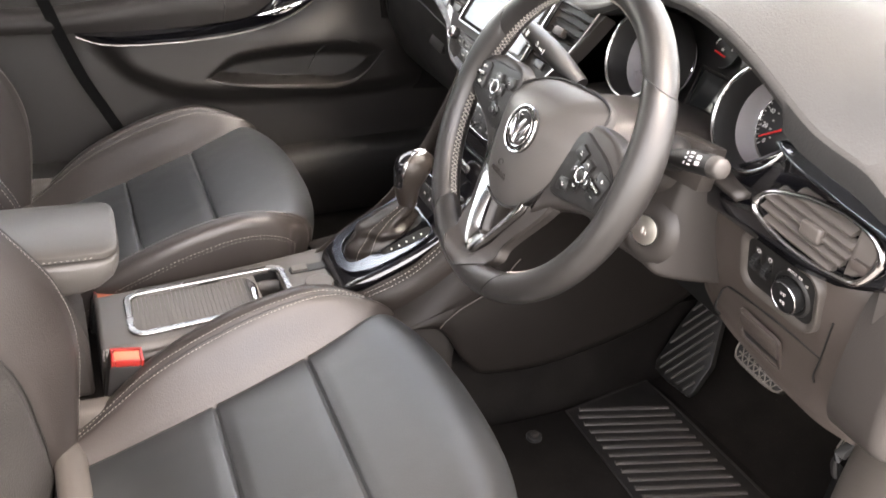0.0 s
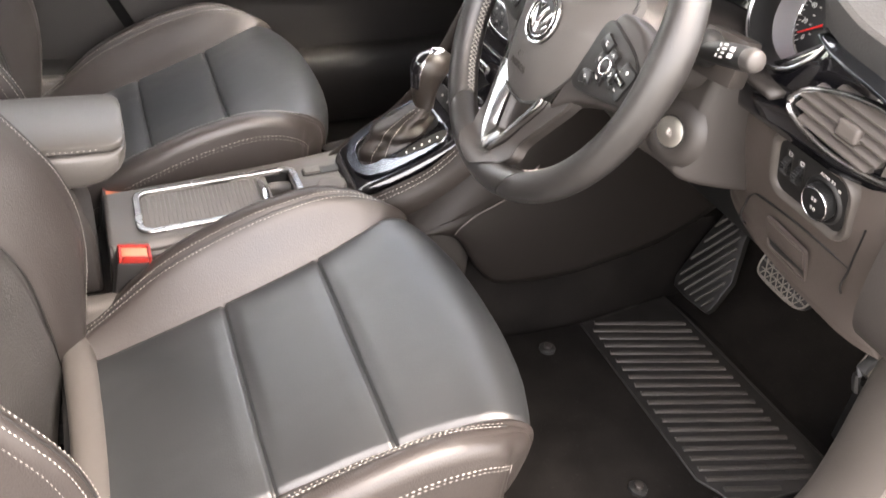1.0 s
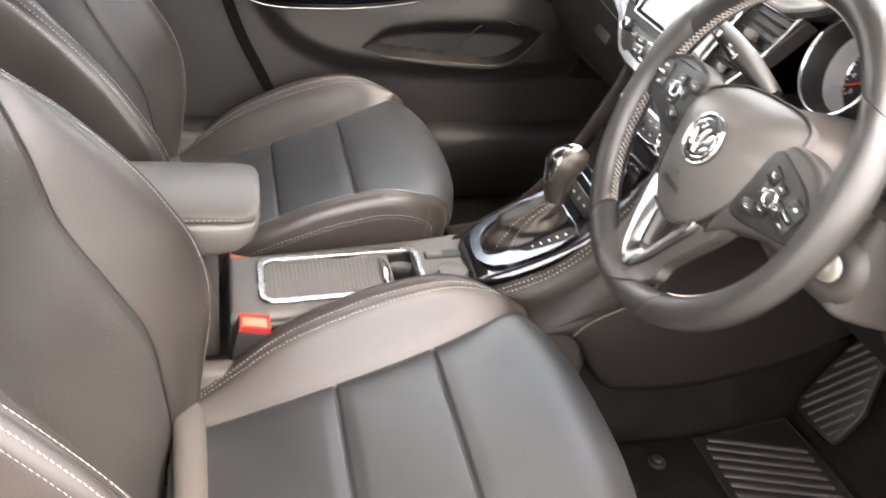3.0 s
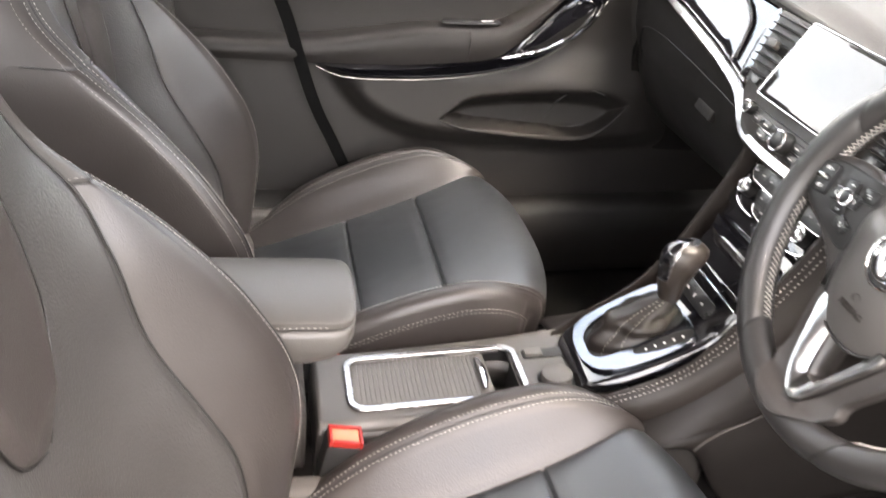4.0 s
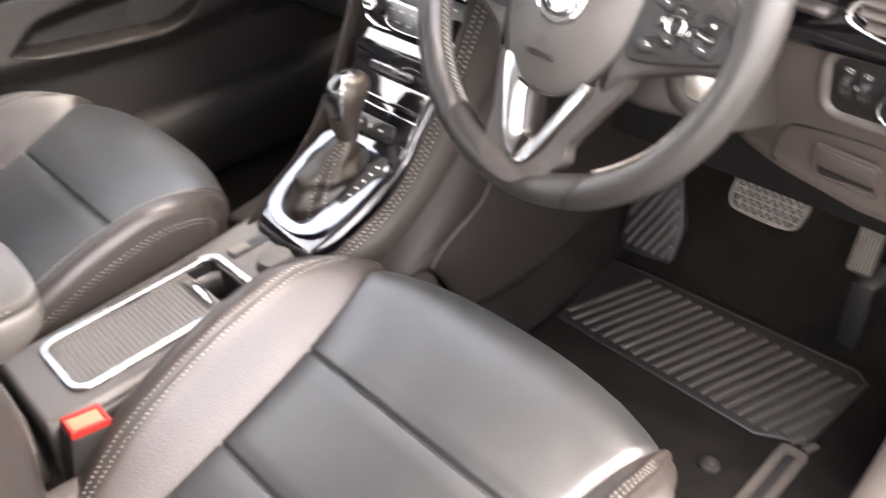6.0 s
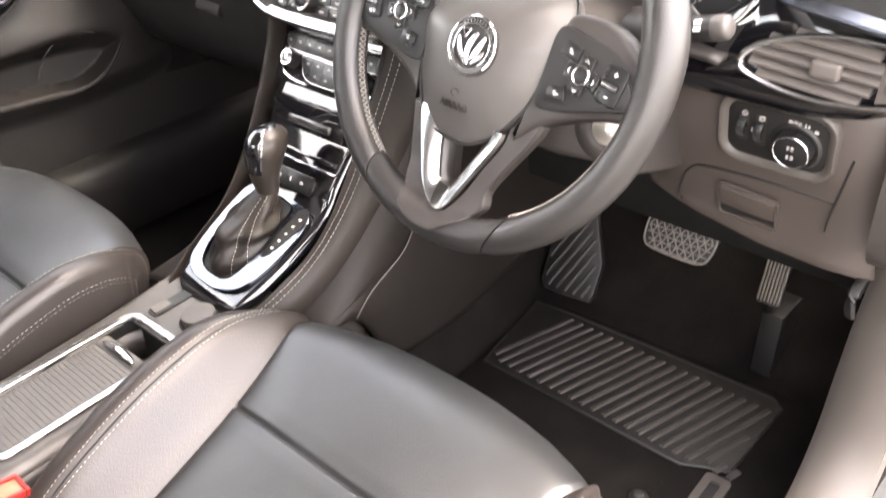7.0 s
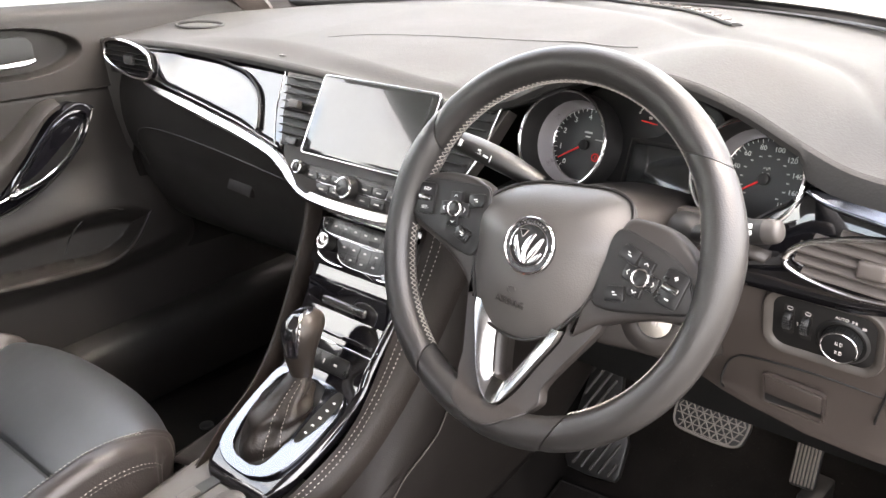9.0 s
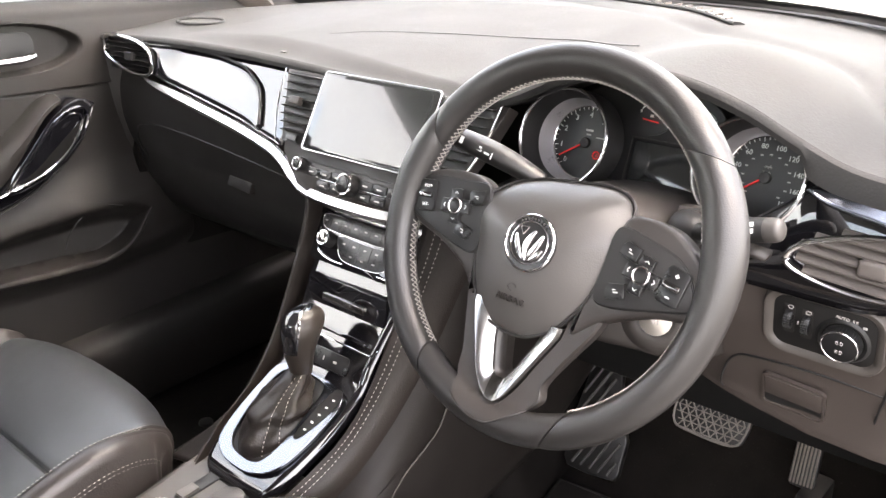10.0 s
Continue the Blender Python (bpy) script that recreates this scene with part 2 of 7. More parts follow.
def line(pts, n=40, closed=False):
    """A smooth curve through points, as n vectors."""
    p = [Vector(q) for q in pts]
    k = len(p)
    out = []
    spans = k if closed else k - 1
    for s in range(n if closed else n + 1):
        f = s / n * spans
        i = min(int(f), spans - 1)
        t = f - i
        if closed:
            a, b, c, d = p[(i - 1) % k], p[i % k], p[(i + 1) % k], p[(i + 2) % k]
        else:
            a, b, c, d = p[max(i - 1, 0)], p[i], p[i + 1], p[min(i + 2, k - 1)]
        out.append(0.5 * ((2 * b) + (c - a) * t + (2 * a - 5 * b + 4 * c - d) * t * t + (3 * b - a - 3 * c + d) * t ** 3))
    return out


def box(lo, hi, cut=0.0, seg=2):
    bm = bmesh.new()
    bmesh.ops.create_cube(bm, size=1)
    c = [(a + b) / 2 for a, b in zip(lo, hi)]
    s = [abs(b - a) for a, b in zip(lo, hi)]
    bmesh.ops.scale(bm, vec=s, verts=bm.verts)
    if cut:
        bmesh.ops.bevel(bm, geom=list(bm.edges), offset=cut, segments=seg, profile=0.6, affect="EDGES")
    bmesh.ops.translate(bm, vec=c, verts=bm.verts)
    return bm


def placed(bm, m):
    bm.transform(m)
    return bm


def join(*bms):
    out = bmesh.new()
    for b in bms:
        me = bpy.data.meshes.new("tmp")
        b.to_mesh(me)
        b.free()
        out.from_mesh(me)
        bpy.data.meshes.remove(me)
    return out


def loft(rings, closed=True, cap=True):
    """Rings of equal length, joined one to the next."""
    bm = bmesh.new()
    rows = [[bm.verts.new(v) for v in r] for r in rings]
    n = len(rows[0])
    for a, b in zip(rows, rows[1:]):
        for i in range(n if closed else n - 1):
            j = (i + 1) % n
            bm.faces.new((a[i], a[j], b[j], b[i]))
    if cap and closed:
        bm.faces.new(rows[0][::-1])
        bm.faces.new(rows[-1])
    bmesh.ops.recalc_face_normals(bm, faces=bm.faces)
    return bm


def tube(path, radius, sides=10, closed=False, flat=1.0, up=None):
    """A round bar along a path; radius may be a number or a list; flat squashes it along up."""
    p = [Vector(q) for q in path]
    n = len(p)
    rings = []
    ref = Vector(up) if up else Vector((0.13, 0.21, 0.97))
    for i, q in enumerate(p):
        a = p[(i - 1) % n] if closed or i else p[i]
        b = p[(i + 1) % n] if closed or i < n - 1 else p[i]
        t = (b - a).normalized()
        s = t.cross(ref).normalized()
        u = s.cross(t).normalized()
        r = radius[i] if isinstance(radius, (list, tuple)) else radius
        rings.append([q + s * (r * math.cos(2 * math.pi * k / sides)) + u * (r * flat * math.sin(2 * math.pi * k / sides)) for k in range(sides)])
    if closed:
        return loft(rings + [rings[0]], cap=False)
    return loft(rings)


def plate(outline, depth, m, round_by=0.0, seg=2, crown=0.0):
    """A flat outline (x, y) given depth along +z, with eased front edges, placed by m."""
    bm = bmesh.new()
    n = len(outline)
    cx, cy = sum(p[0] for p in outline) / n, sum(p[1] for p in outline) / n

    def ring(inset, z):
        r = []
        for i in range(n):
            a, b, c = Vector(outline[i - 1][:2]), Vector(outline[i][:2]), Vector(outline[(i + 1) % n][:2])
            t = (c - a).normalized()
            nrm = Vector((t.y, -t.x))
            if nrm.dot(b - Vector((cx, cy))) < 0 and inset and abs(nrm.dot((b - Vector((cx, cy))).normalized())) > 0.25:
                nrm = -nrm
            q = b - nrm * inset
            r.append(Vector((q.x, q.y, z)))
        return r
    rings = [ring(0, 0), ring(0, depth - round_by)]
    for k in range(1, seg + 1):
        a = math.pi / 2 * k / seg
        if round_by:
            rings.append(ring(round_by * (1 - math.cos(a)), depth - round_by + round_by * math.sin(a)))
    vs = [[bm.verts.new(v) for v in r] for r in rings]
    for a, b in zip(vs, vs[1:]):
        for i in range(n):
            j = (i + 1) % n
            bm.faces.new((a[i], a[j], b[j], b[i]))
    bm.faces.new(vs[0][::-1])
    if crown:
        mid = bm.verts.new((cx, cy, depth + crown))
        half = [bm.verts.new((Vector((cx, cy, depth + crown * 0.75)) * 0.5 + v.co * 0.5).to_tuple()) for v in vs[-1]]
        for h in half:
            h.co.z = depth + crown * 0.75
        for i in range(n):
            j = (i + 1) % n
            bm.faces.new((vs[-1][i], vs[-1][j], half[j], half[i]))
            bm.faces.new((half[i], half[j], mid))
    else:
        bm.faces.new(vs[-1])
    bmesh.ops.recalc_face_normals(bm, faces=bm.faces)
    bm.transform(m)
    return bm


def frame_plate(outline, inner, depth, m):
    """A flat ring between two outlines of equal length."""
    bm = bmesh.new()
    n = len(outline)
    o0 = [bm.verts.new((*p[:2], 0)) for p in outline]
    o1 = [bm.verts.new((*p[:2], depth)) for p in outline]
    i0 = [bm.verts.new((*p[:2], 0)) for p in inner]
    i1 = [bm.verts.new((*p[:2], depth)) for p in inner]
    for k in range(n):
        j = (k + 1) % n
        bm.faces.new((o0[k], o0[j], o1[j], o1[k]))
        bm.faces.new((i0[k], i1[k], i1[j], i0[j]))
        bm.faces.new((o1[k], o1[j], i1[j], i1[k]))
        bm.faces.new((o0[k], i0[k], i0[j], o0[j]))
    bmesh.ops.recalc_face_normals(bm, faces=bm.faces)
    bm.transform(m)
    return bm


def rounded(w, h, r, n=5, cx=0.0, cy=0.0):
    """The outline of a rounded rectangle."""
    out = []
    for sx, sy, a0 in ((1, 1, 0), (-1, 1, 90), (-1, -1, 180), (1, -1, 270)):
        for k in range(n + 1):
            a = radians(a0 + 90 * k / n)
            out.append((cx + sx * (w / 2 - r) + r * math.cos(a), cy + sy * (h / 2 - r) + r * math.sin(a)))
    return out


def circle(r, n=32, cx=0.0, cy=0.0):
    return [(cx + r * math.cos(2 * math.pi * k / n), cy + r * math.sin(2 * math.pi * k / n)) for k in range(n)]


def basis(origin, right, up):
    """A placing with x to the right, y up and z out of the face."""
    r = Vector(right).normalized()
    z = r.cross(Vector(up)).normalized()
    u = z.cross(r)
    return Matrix.Translation(origin) @ Matrix((r, u, z)).transposed().to_4x4()


def sheet(fn, us, vs, keep=None):
    """A surface fn(u, v) over two lists; keep picks faces by their middle."""
    bm = bmesh.new()
    g = {}

    def vert(i, j):
        if (i, j) not in g:
            g[i, j] = bm.verts.new(fn(us[i], vs[j]))
        return g[i, j]
    for i in range(len(us) - 1):
        for j in range(len(vs) - 1):
            if keep is None or keep((us[i] + us[i + 1]) / 2, (vs[j] + vs[j + 1]) / 2):
                bm.faces.new((vert(i, j), vert(i + 1, j), vert(i + 1, j + 1), vert(i, j + 1)))
    return bm


def stitches(path, length=0.0042, gap=0.0022, r=0.0005, lift=0.0):
    """Single stitches along a path, as small bars."""
    p = [Vector(q) for q in path]
    bm = bmesh.new()
    need, on = length, True
    start = p[0]
    segs = []
    cur = p[0]
    for q in p[1:]:
        while (q - cur).length > need:
            nxt = cur + (q - cur).normalized() * need
            if on:
                segs.append((start, nxt))
            cur = nxt
            start = nxt
            on = not on
            need = length if on else gap
        need -= (q - cur).length
        cur = q
    for a, b in segs:
        t = (b - a)
        if t.length < 1e-6:
            continue
        t.normalize()
        s = t.cross(Vector((0.3, 0.2, 0.93))).normalized() * r
        u = t.cross(s).normalized() * r
        m = (a + b) / 2
        ends = [bm.verts.new(a), bm.verts.new(b)]
        ring = [bm.verts.new(m + w) for w in (s, u, -s, -u)]
        for k in range(4):
            bm.faces.new((ends[0], ring[k], ring[(k + 1) % 4]))
            bm.faces.new((ends[1], ring[(k + 1) % 4], ring[k]))
    bmesh.ops.recalc_face_normals(bm, faces=bm.faces)
    return bm


def words(text, size, m, depth=0.0003, align="CENTER"):
    cu = bpy.data.curves.new("text", "FONT")
    cu.body, cu.size, cu.extrude, cu.align_x, cu.align_y = text, size, depth, align, "CENTER"
    cu.resolution_u = 2
    ob = bpy.data.objects.new("text", cu)
    me = bpy.data.meshes.new_from_object(ob)
    bm = bmesh.new()
    bm.from_mesh(me)
    bpy.data.objects.remove(ob)
    bpy.data.curves.remove(cu)
    bpy.data.meshes.remove(me)
    bm.transform(m)
    return bm


def bars(rows, m, depth=0.0004):
    """Plain printed bars: (x, y, width, height) on a face."""
    return placed(join(*[box((x - w / 2, y - h / 2, 0), (x + w / 2, y + h / 2, depth)) for x, y, w, h in rows]), m)


def groove(d, width=0.005, deep=0.0035):
    return -deep * math.exp(-(d / width) ** 2)


def steps(a, b, n):
    return [a + (b - a) * k / n for k in range(n + 1)]


# ---- the car's shell ----
def shell():
    us = steps(-0.70, 0.70, 28)
    prof = [(-1.75, -0.010), (-0.6, -0.010), (0.0, -0.010), (0.35, -0.010), (0.52, -0.008), (0.60, 0.03), (0.72, 0.16), (0.84, 0.34), (0.90, 0.55), (0.93, 0.73)]
    path = line([(0, y, z) for y, z in prof], 60)
    fl = part("floor", sheet(lambda u, k: Vector((u, path[int(k)].y, path[int(k)].z + 0.0015 * noise.noise((u * 30, path[int(k)].y * 30, 0)))), us, list(range(61))), CARPET, solid=0.03)
    tagged(fl, "dark charcoal carpet over the car's floor and bulkhead", "floor", kind="structure")
    tun = loft([[Vector((x, y, z)) for x, z in ((-0.14, -0.02), (-0.125, 0.10), (-0.09, 0.15), (0.09, 0.15), (0.125 * w, 0.10), (0.14 * w, -0.02))] for y, w in ((-1.75, 1), (-0.5, 1), (0.2, 1), (0.40, 0.93), (0.50, 0.76), (0.88, 0.72))])
    tagged(part("tunnel", tun, CARPET), "dark carpeted tunnel along the middle of the floor", "floor", kind="structure")

    # unseen ground outside, one sheet to the horizon, paled to bounce light in
    rings = [0.5, 1.5, 3, 6, 12, 30, 90, 300, 1500]
    g = bmesh.new()
    prev = None
    for r in rings:
        row = [g.verts.new((r * math.cos(a), r * math.sin(a), -0.34)) for a in [2 * math.pi * k / 32 for k in range(32)]]
        if prev:
            for k in range(32):
                g.faces.new((prev[k], prev[(k + 1) % 32], row[(k + 1) % 32], row[k]))
        else:
            g.faces.new(row)
        prev = row
    tagged(part("ground", g, CONCRETE), "unseen concrete yard around the car, pale grey to bounce light", "ground", kind="structure")

    # roof and headliner
    def roof_pt(u, v, lift):
        x = u * (0.60 - 0.05 * max(0.0, v))
        y = -1.55 + 1.70 * v
        return Vector((x, y, 1.15 + lift - 0.045 * u * u - 0.05 * (v - 0.45) ** 2))
    ce = part("ceiling", sheet(lambda u, v: roof_pt(u, v, 0.0), steps(-1, 1, 16), steps(0, 1, 12)), HEADLINER)
    tagged(ce, "pale grey fabric headliner under the roof", "ceiling", kind="structure")
    ro = part("roof", sheet(lambda u, v: roof_pt(u * 1.03, v, 0.03), steps(-1, 1, 16), steps(0, 1, 12)), PAINT, solid=0.004)
    tagged(ro, "painted steel car roof panel above the headliner", "roof", kind="structure")

    # pillars
    def pillar(name, a, b, w, d, material, label):
        rg = []
        for k in range(7):
            q = Vector(a).lerp(Vector(b), k / 6)
            s = 0.75 if k == 6 else 1
            rg.append([q + Vector((cx * w * s, cy * d * s, 0)) for cx, cy in ((-1, -1), (0.6, -1), (1, -0.5), (1, 0.6), (0.5, 1), (-1, 1))])
        tagged(part(name, loft(rg), material), label, "pillar", kind="structure")
    for sx in (-1, 1):
        pillar("a_pillar", (sx * 0.715, 0.56, 0.72), (sx * 0.585, 0.08, 1.13), 0.022, 0.04, PLASTIC_LIGHT, "warm grey trimmed windscreen pillar beside the dashboard")
    pillar("b_pillar", (-0.685, -0.68, 0.0), (-0.60, -0.78, 1.12), 0.025, 0.075, PLASTIC, "dark grey trimmed door pillar behind the passenger seat")
    pillar("b_pillar", (0.71, -0.95, -0.02), (0.62, -0.98, 1.12), 0.02, 0.07, PLASTIC, "dark grey trimmed door pillar behind the driver's seat")

    # rear half of the body
    for sx in (-1, 1):
        rg = [[Vector((sx * x, y, z)) for x, z in ((0.66, 0.0), (0.69, 0.3), (0.66, 0.45), (0.70, 0.72), (0.73, 0.72), (0.75, 0.2), (0.72, 0.0))] for y in (-1.75, -1.3, -0.78 if sx < 0 else -1.0)]
        tagged(part("wall_rear_side", loft(rg), PLASTIC), "dark grey rear door lining beside the back seat", "wall", kind="structure")
    tagged(part("wall_rear", box((-0.72, -1.80, -0.02), (0.72, -1.75, 0.85), 0.01), PLASTIC), "dark lining closing the rear of the cabin", "wall", kind="structure")
    bench = thing("rear_bench", "dark leather back seat behind the front seats", "car seat", (0, -1.35, 0))
    part("seat", box((-0.62, -1.50, 0.0), (0.62, -1.08, 0.30), 0.05, 4), LEATHER_INSERT, bench)
    part("backrest", placed(box((-0.62, -0.07, 0.0), (0.62, 0.07, 0.58), 0.05, 4), pose(0, -1.52, 0.28, 14)), LEATHER, bench)

    # glass
    def pane(name, corners, label):
        a, b, c, d = [Vector(q) for q in corners]
        ob = part(name, sheet(lambda u, v: a.lerp(b, u).lerp(d.lerp(c, u), v), steps(0, 1, 8), steps(0, 1, 6)), GLASS, solid=0.004)
        ob.visible_shadow = False
        tagged(ob, label, "window", kind="structure")
    ws = sheet(lambda u, v: Vector((0.0, 1.08 - 1.1 * (0.70 * u) ** 2, 0.762)).lerp(Vector((0.0, 0.13 - 0.12 * u * u, 1.135 - 0.03 * u * u)), v) + Vector((u * (0.70 - 0.12 * v), 0, 0)), steps(-1, 1, 20), steps(0, 1, 10))
    wo = part("window_1", ws, GLASS, solid=0.004)
    wo.visible_shadow = False
    tagged(wo, "clear curved windscreen glass sloping over the dashboard", "window", kind="structure")
    pane("window_2", ((-0.715, -0.68, 0.76), (-0.715, 0.52, 0.76), (-0.605, 0.10, 1.11), (-0.60, -0.75, 1.11)), "clear side window glass above the passenger door")
    pane("window_3", ((-0.715, -1.72, 0.76), (-0.715, -0.84, 0.76), (-0.60, -0.84, 1.11), (-0.60, -1.55, 1.11)), "clear rear side window glass")
    pane("window_4", ((-0.60, -1.77, 0.84), (0.60, -1.77, 0.84), (0.55, -1.55, 1.10), (-0.55, -1.55, 1.10)), "clear tailgate window glass")
    frit = sheet(lambda u, v: Vector((u * 0.695, 1.075 - 1.1 * (0.70 * u) ** 2 - 0.05 * v, 0.758 + 0.0185 * v)), steps(-1, 1, 20), steps(0, 1, 2))
    tagged(part("trim_1", frit, PLASTIC_BLACK, solid=0.002), "black painted band along the windscreen's foot", "trim", kind="structure")
    cowl = sheet(lambda u, v: Vector((u * 0.74, 1.085 - 1.05 * (0.70 * u) ** 2 + 0.14 * v, 0.755 - 0.03 * math.sin(math.pi * v))), steps(-1, 1, 20), steps(0, 1, 4))
    tagged(part("trim_2", cowl, PLASTIC_BLACK, solid=0.01), "black plastic scuttle panel at the windscreen's foot", "trim", kind="structure")
    bonnet = sheet(lambda u, v: Vector((u * (0.80 - 0.08 * v * v), 1.22 + 0.85 * v - 1.0 * (0.7 * u) ** 2 * (1 - v), 0.76 - 0.02 * u * u - 0.10 * v * v)), steps(-1, 1, 16), steps(0, 1, 12))
    tagged(part("bonnet", bonnet, PAINT, solid=0.01), "grey painted bonnet ahead of the windscreen", "bonnet", kind="structure")
    for sx in (-1, 1):
        wing = loft([[Vector((sx * x, y, z)) for x, z in ((0.70, -0.15), (0.74, 0.70), (0.80, 0.70), (0.86, 0.45), (0.86, -0.15))] for y in (0.66, 1.2, 2.0)])
        tagged(part("front_wing", wing, PAINT), "grey painted front wing of the car", "wing", kind="structure")

    # sill and lower side of the driver's opening
    rg = []
    way = line([(0.662, -1.75, 0.055), (0.662, -0.8, 0.055), (0.662, -0.2, 0.06), (0.662, 0.08, 0.068), (0.661, 0.18, 0.090), (0.660, 0.245, 0.125), (0.660, 0.280, 0.18), (0.662, 0.288, 0.26), (0.668, 0.280, 0.35), (0.676, 0.272, 0.42)], 60)
    for i, p in enumerate(way):
        t = (way[min(i + 1, 60)] - way[max(i - 1, 0)]).normalized()
        up = Vector((0, -t.z, t.y)).normalized()
        rg.append([p - up * 0.05, p, p + Vector((0.010, 0, 0)) + up * 0.010, p + Vector((0.035, 0, 0)) + up * 0.014, p + Vector((0.062, 0, 0)) + up * 0.010, p + Vector((0.075, 0, 0)), p + Vector((0.075, 0, 0)) - up * 0.05])
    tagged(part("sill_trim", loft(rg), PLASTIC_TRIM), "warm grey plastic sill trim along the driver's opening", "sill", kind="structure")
    rg = []
    for y in (-1.75, -0.6, 0.0, 0.35, 0.60, 0.80):
        rg.append([Vector((x, y, z + max(0, y) * 0.06)) for x, z in ((-0.70, -0.02), (-0.64, 0.0), (-0.615, 0.10), (-0.618, 0.150), (-0.63, 0.165), (-0.66, 0.172), (-0.70, 0.175))])
    tagged(part("sill_trim", loft(rg), LOWER_DASH), "plastic sill trim beside the passenger footwell, darkened for the shade there", "sill", kind="structure")
    kick = loft([[Vector((x, y, z)) for x, z in ((0.665, 0.0), (0.672, 0.2), (0.665, 0.45), (0.72, 0.45), (0.72, 0.0))] for y in (0.30, 0.5, 0.85)])
    tagged(part("wall_kick", kick, CARPET), "dark carpeted kick panel beside the driver's pedals", "wall", kind="structure")
    kick = loft([[Vector((x, y, z)) for x, z in ((-0.675, 0.0), (-0.68, 0.2), (-0.675, 0.55), (-0.72, 0.55), (-0.72, 0.0))] for y in (0.22, 0.5, 0.90)])
    tagged(part("wall_kick", kick, CARPET), "dark carpeted kick panel beside the passenger footwell", "wall", kind="structure")


shell()


# ---- passenger door ----
def passenger_door():
    d = thing("passenger_door", "dark grey moulded passenger door with gloss black trim, closed", "car door", (-0.70, -0.1, 0.1))
    zx = hermite([0.10, 0.20, 0.28, 0.33, 0.40, 0.44, 0.47, 0.53, 0.60, 0.68, 0.74, 0.765, 0.775], [-0.665, -0.672, -0.678, -0.682, -0.690, -0.694, -0.694, -0.694, -0.690, -0.693, -0.699, -0.708, -0.722])

    pk = [-0.165, -0.12, -0.05, 0.06, 0.13, 0.185, 0.225]
    pk_lo = hermite(pk, [0.341, 0.328, 0.321, 0.315, 0.315, 0.345, 0.392])
    pk_hi = hermite(pk, [0.345, 0.386, 0.404, 0.414, 0.418, 0.414, 0.394])

    edge_lo = hermite([-0.40, -0.36, -0.32, -0.27, -0.22, -0.17, -0.06, 0.06, 0.20, 0.36], [0.430, 0.398, 0.358, 0.326, 0.308, 0.299, 0.293, 0.292, 0.298, 0.315])

    # pocket outline in (y, z) and the bulge round it
    def inside(y, z):
        """Depth of the pocket hollow, 0 outside it."""
        if not -0.165 < y < 0.225:
            return 0.0
        lo, hi = pk_lo(y), pk_hi(y)
        if z < lo or z > hi:
            return 0.0
        e = min((z - lo) / 0.010, (hi - z) / 0.050, 1.0)
        return max(0.0, e * e * (3 - 2 * e)) * (1.0 if y < 0.06 else 1.0 - 0.45 * (y - 0.06) / 0.165)

    def bulge(y, z):
        """How far the pocket stands out."""
        if not -0.40 < y < 0.36:
            return 0.0
        lo = edge_lo(y)
        a = min(1.0, max(0.0, (z - lo + 0.022) / 0.058))
        b = min(1.0, max(0.0, (0.50 - z) / 0.085))
        e = min(1.0, (y + 0.40) / 0.10, (0.36 - y) / 0.14)
        return 0.034 * a * a * (3 - 2 * a) * b * b * (3 - 2 * b) * e * e * (3 - 2 * e)

    def pt(y, z):
        x = zx(z) + bulge(y, z) - 0.058 * inside(y, z)
        hol = ((y - 0.02) / 0.13) ** 2 + ((z - 0.70) / 0.042) ** 2
        if y < 0.02:
            hol = ((z - 0.70) / 0.042) ** 2 + (0 if y > -0.13 else ((y + 0.13) / 0.05) ** 2)
        if hol < 1:
            e = min(1.0, (1 - hol) * 4.0)
            x -= 0.026 * e * e * (3 - 2 * e)
        return Vector((x, y, z))
    ys, zs = steps(-0.68, -0.20, 40) + steps(-0.20, 0.27, 128)[1:] + steps(0.27, 0.66, 28)[1:], steps(0.10, 0.29, 24) + steps(0.29, 0.44, 60)[1:] + steps(0.44, 0.775, 50)[1:]
    part("panel", sheet(pt, ys, zs, lambda y, z: z < 0.627), DOOR_PLASTIC, d, solid=0.004)
    part("upper_panel", sheet(lambda y, z: pt(y, z) + Vector((0.004, 0, 0)), ys, steps(0.629, 0.775, 70)), DOOR_SOFT, d, "softer warm grey upper door lining", solid=0.004)
    part("outer_skin", box((-0.80, -0.68, -0.1), (-0.74, 0.66, 0.76), 0.02), PAINT, d, "painted outer skin")
    # pocket rim
    rim = line([(zx(z) + bulge(y, z) - 0.002, y, z) for y, z in [(yy, pk_lo(yy) + 0.001) for yy in steps(-0.162, 0.22, 16)] + [(0.252, 0.415)]], 40)
    part("pocket_rim", tube(rim, [0.002 + 0.0055 * math.sin(math.pi * k / 40) for k in range(41)], 10), DOOR_SOFT, d, "rounded lip of the door pocket")
    cup = tube(line([(-0.652, 0.165, 0.409), (-0.660, 0.135, 0.415), (-0.668, 0.10, 0.405), (-0.676, 0.075, 0.380), (-0.682, 0.06, 0.345)], 24), 0.0016, 6)
    part("pocket_seam", cup, PLASTIC_BLACK, d)
    # armrest: from behind, swept up at the front into the pull handle
    top = line([(0, -0.66, 0.478), (0, -0.45, 0.482), (0, -0.30, 0.505), (0, -0.217, 0.520), (0, -0.10, 0.527), (0, -0.05, 0.540), (0, 0.0, 0.572), (0, 0.045, 0.610), (0, 0.075, 0.622)], 60)
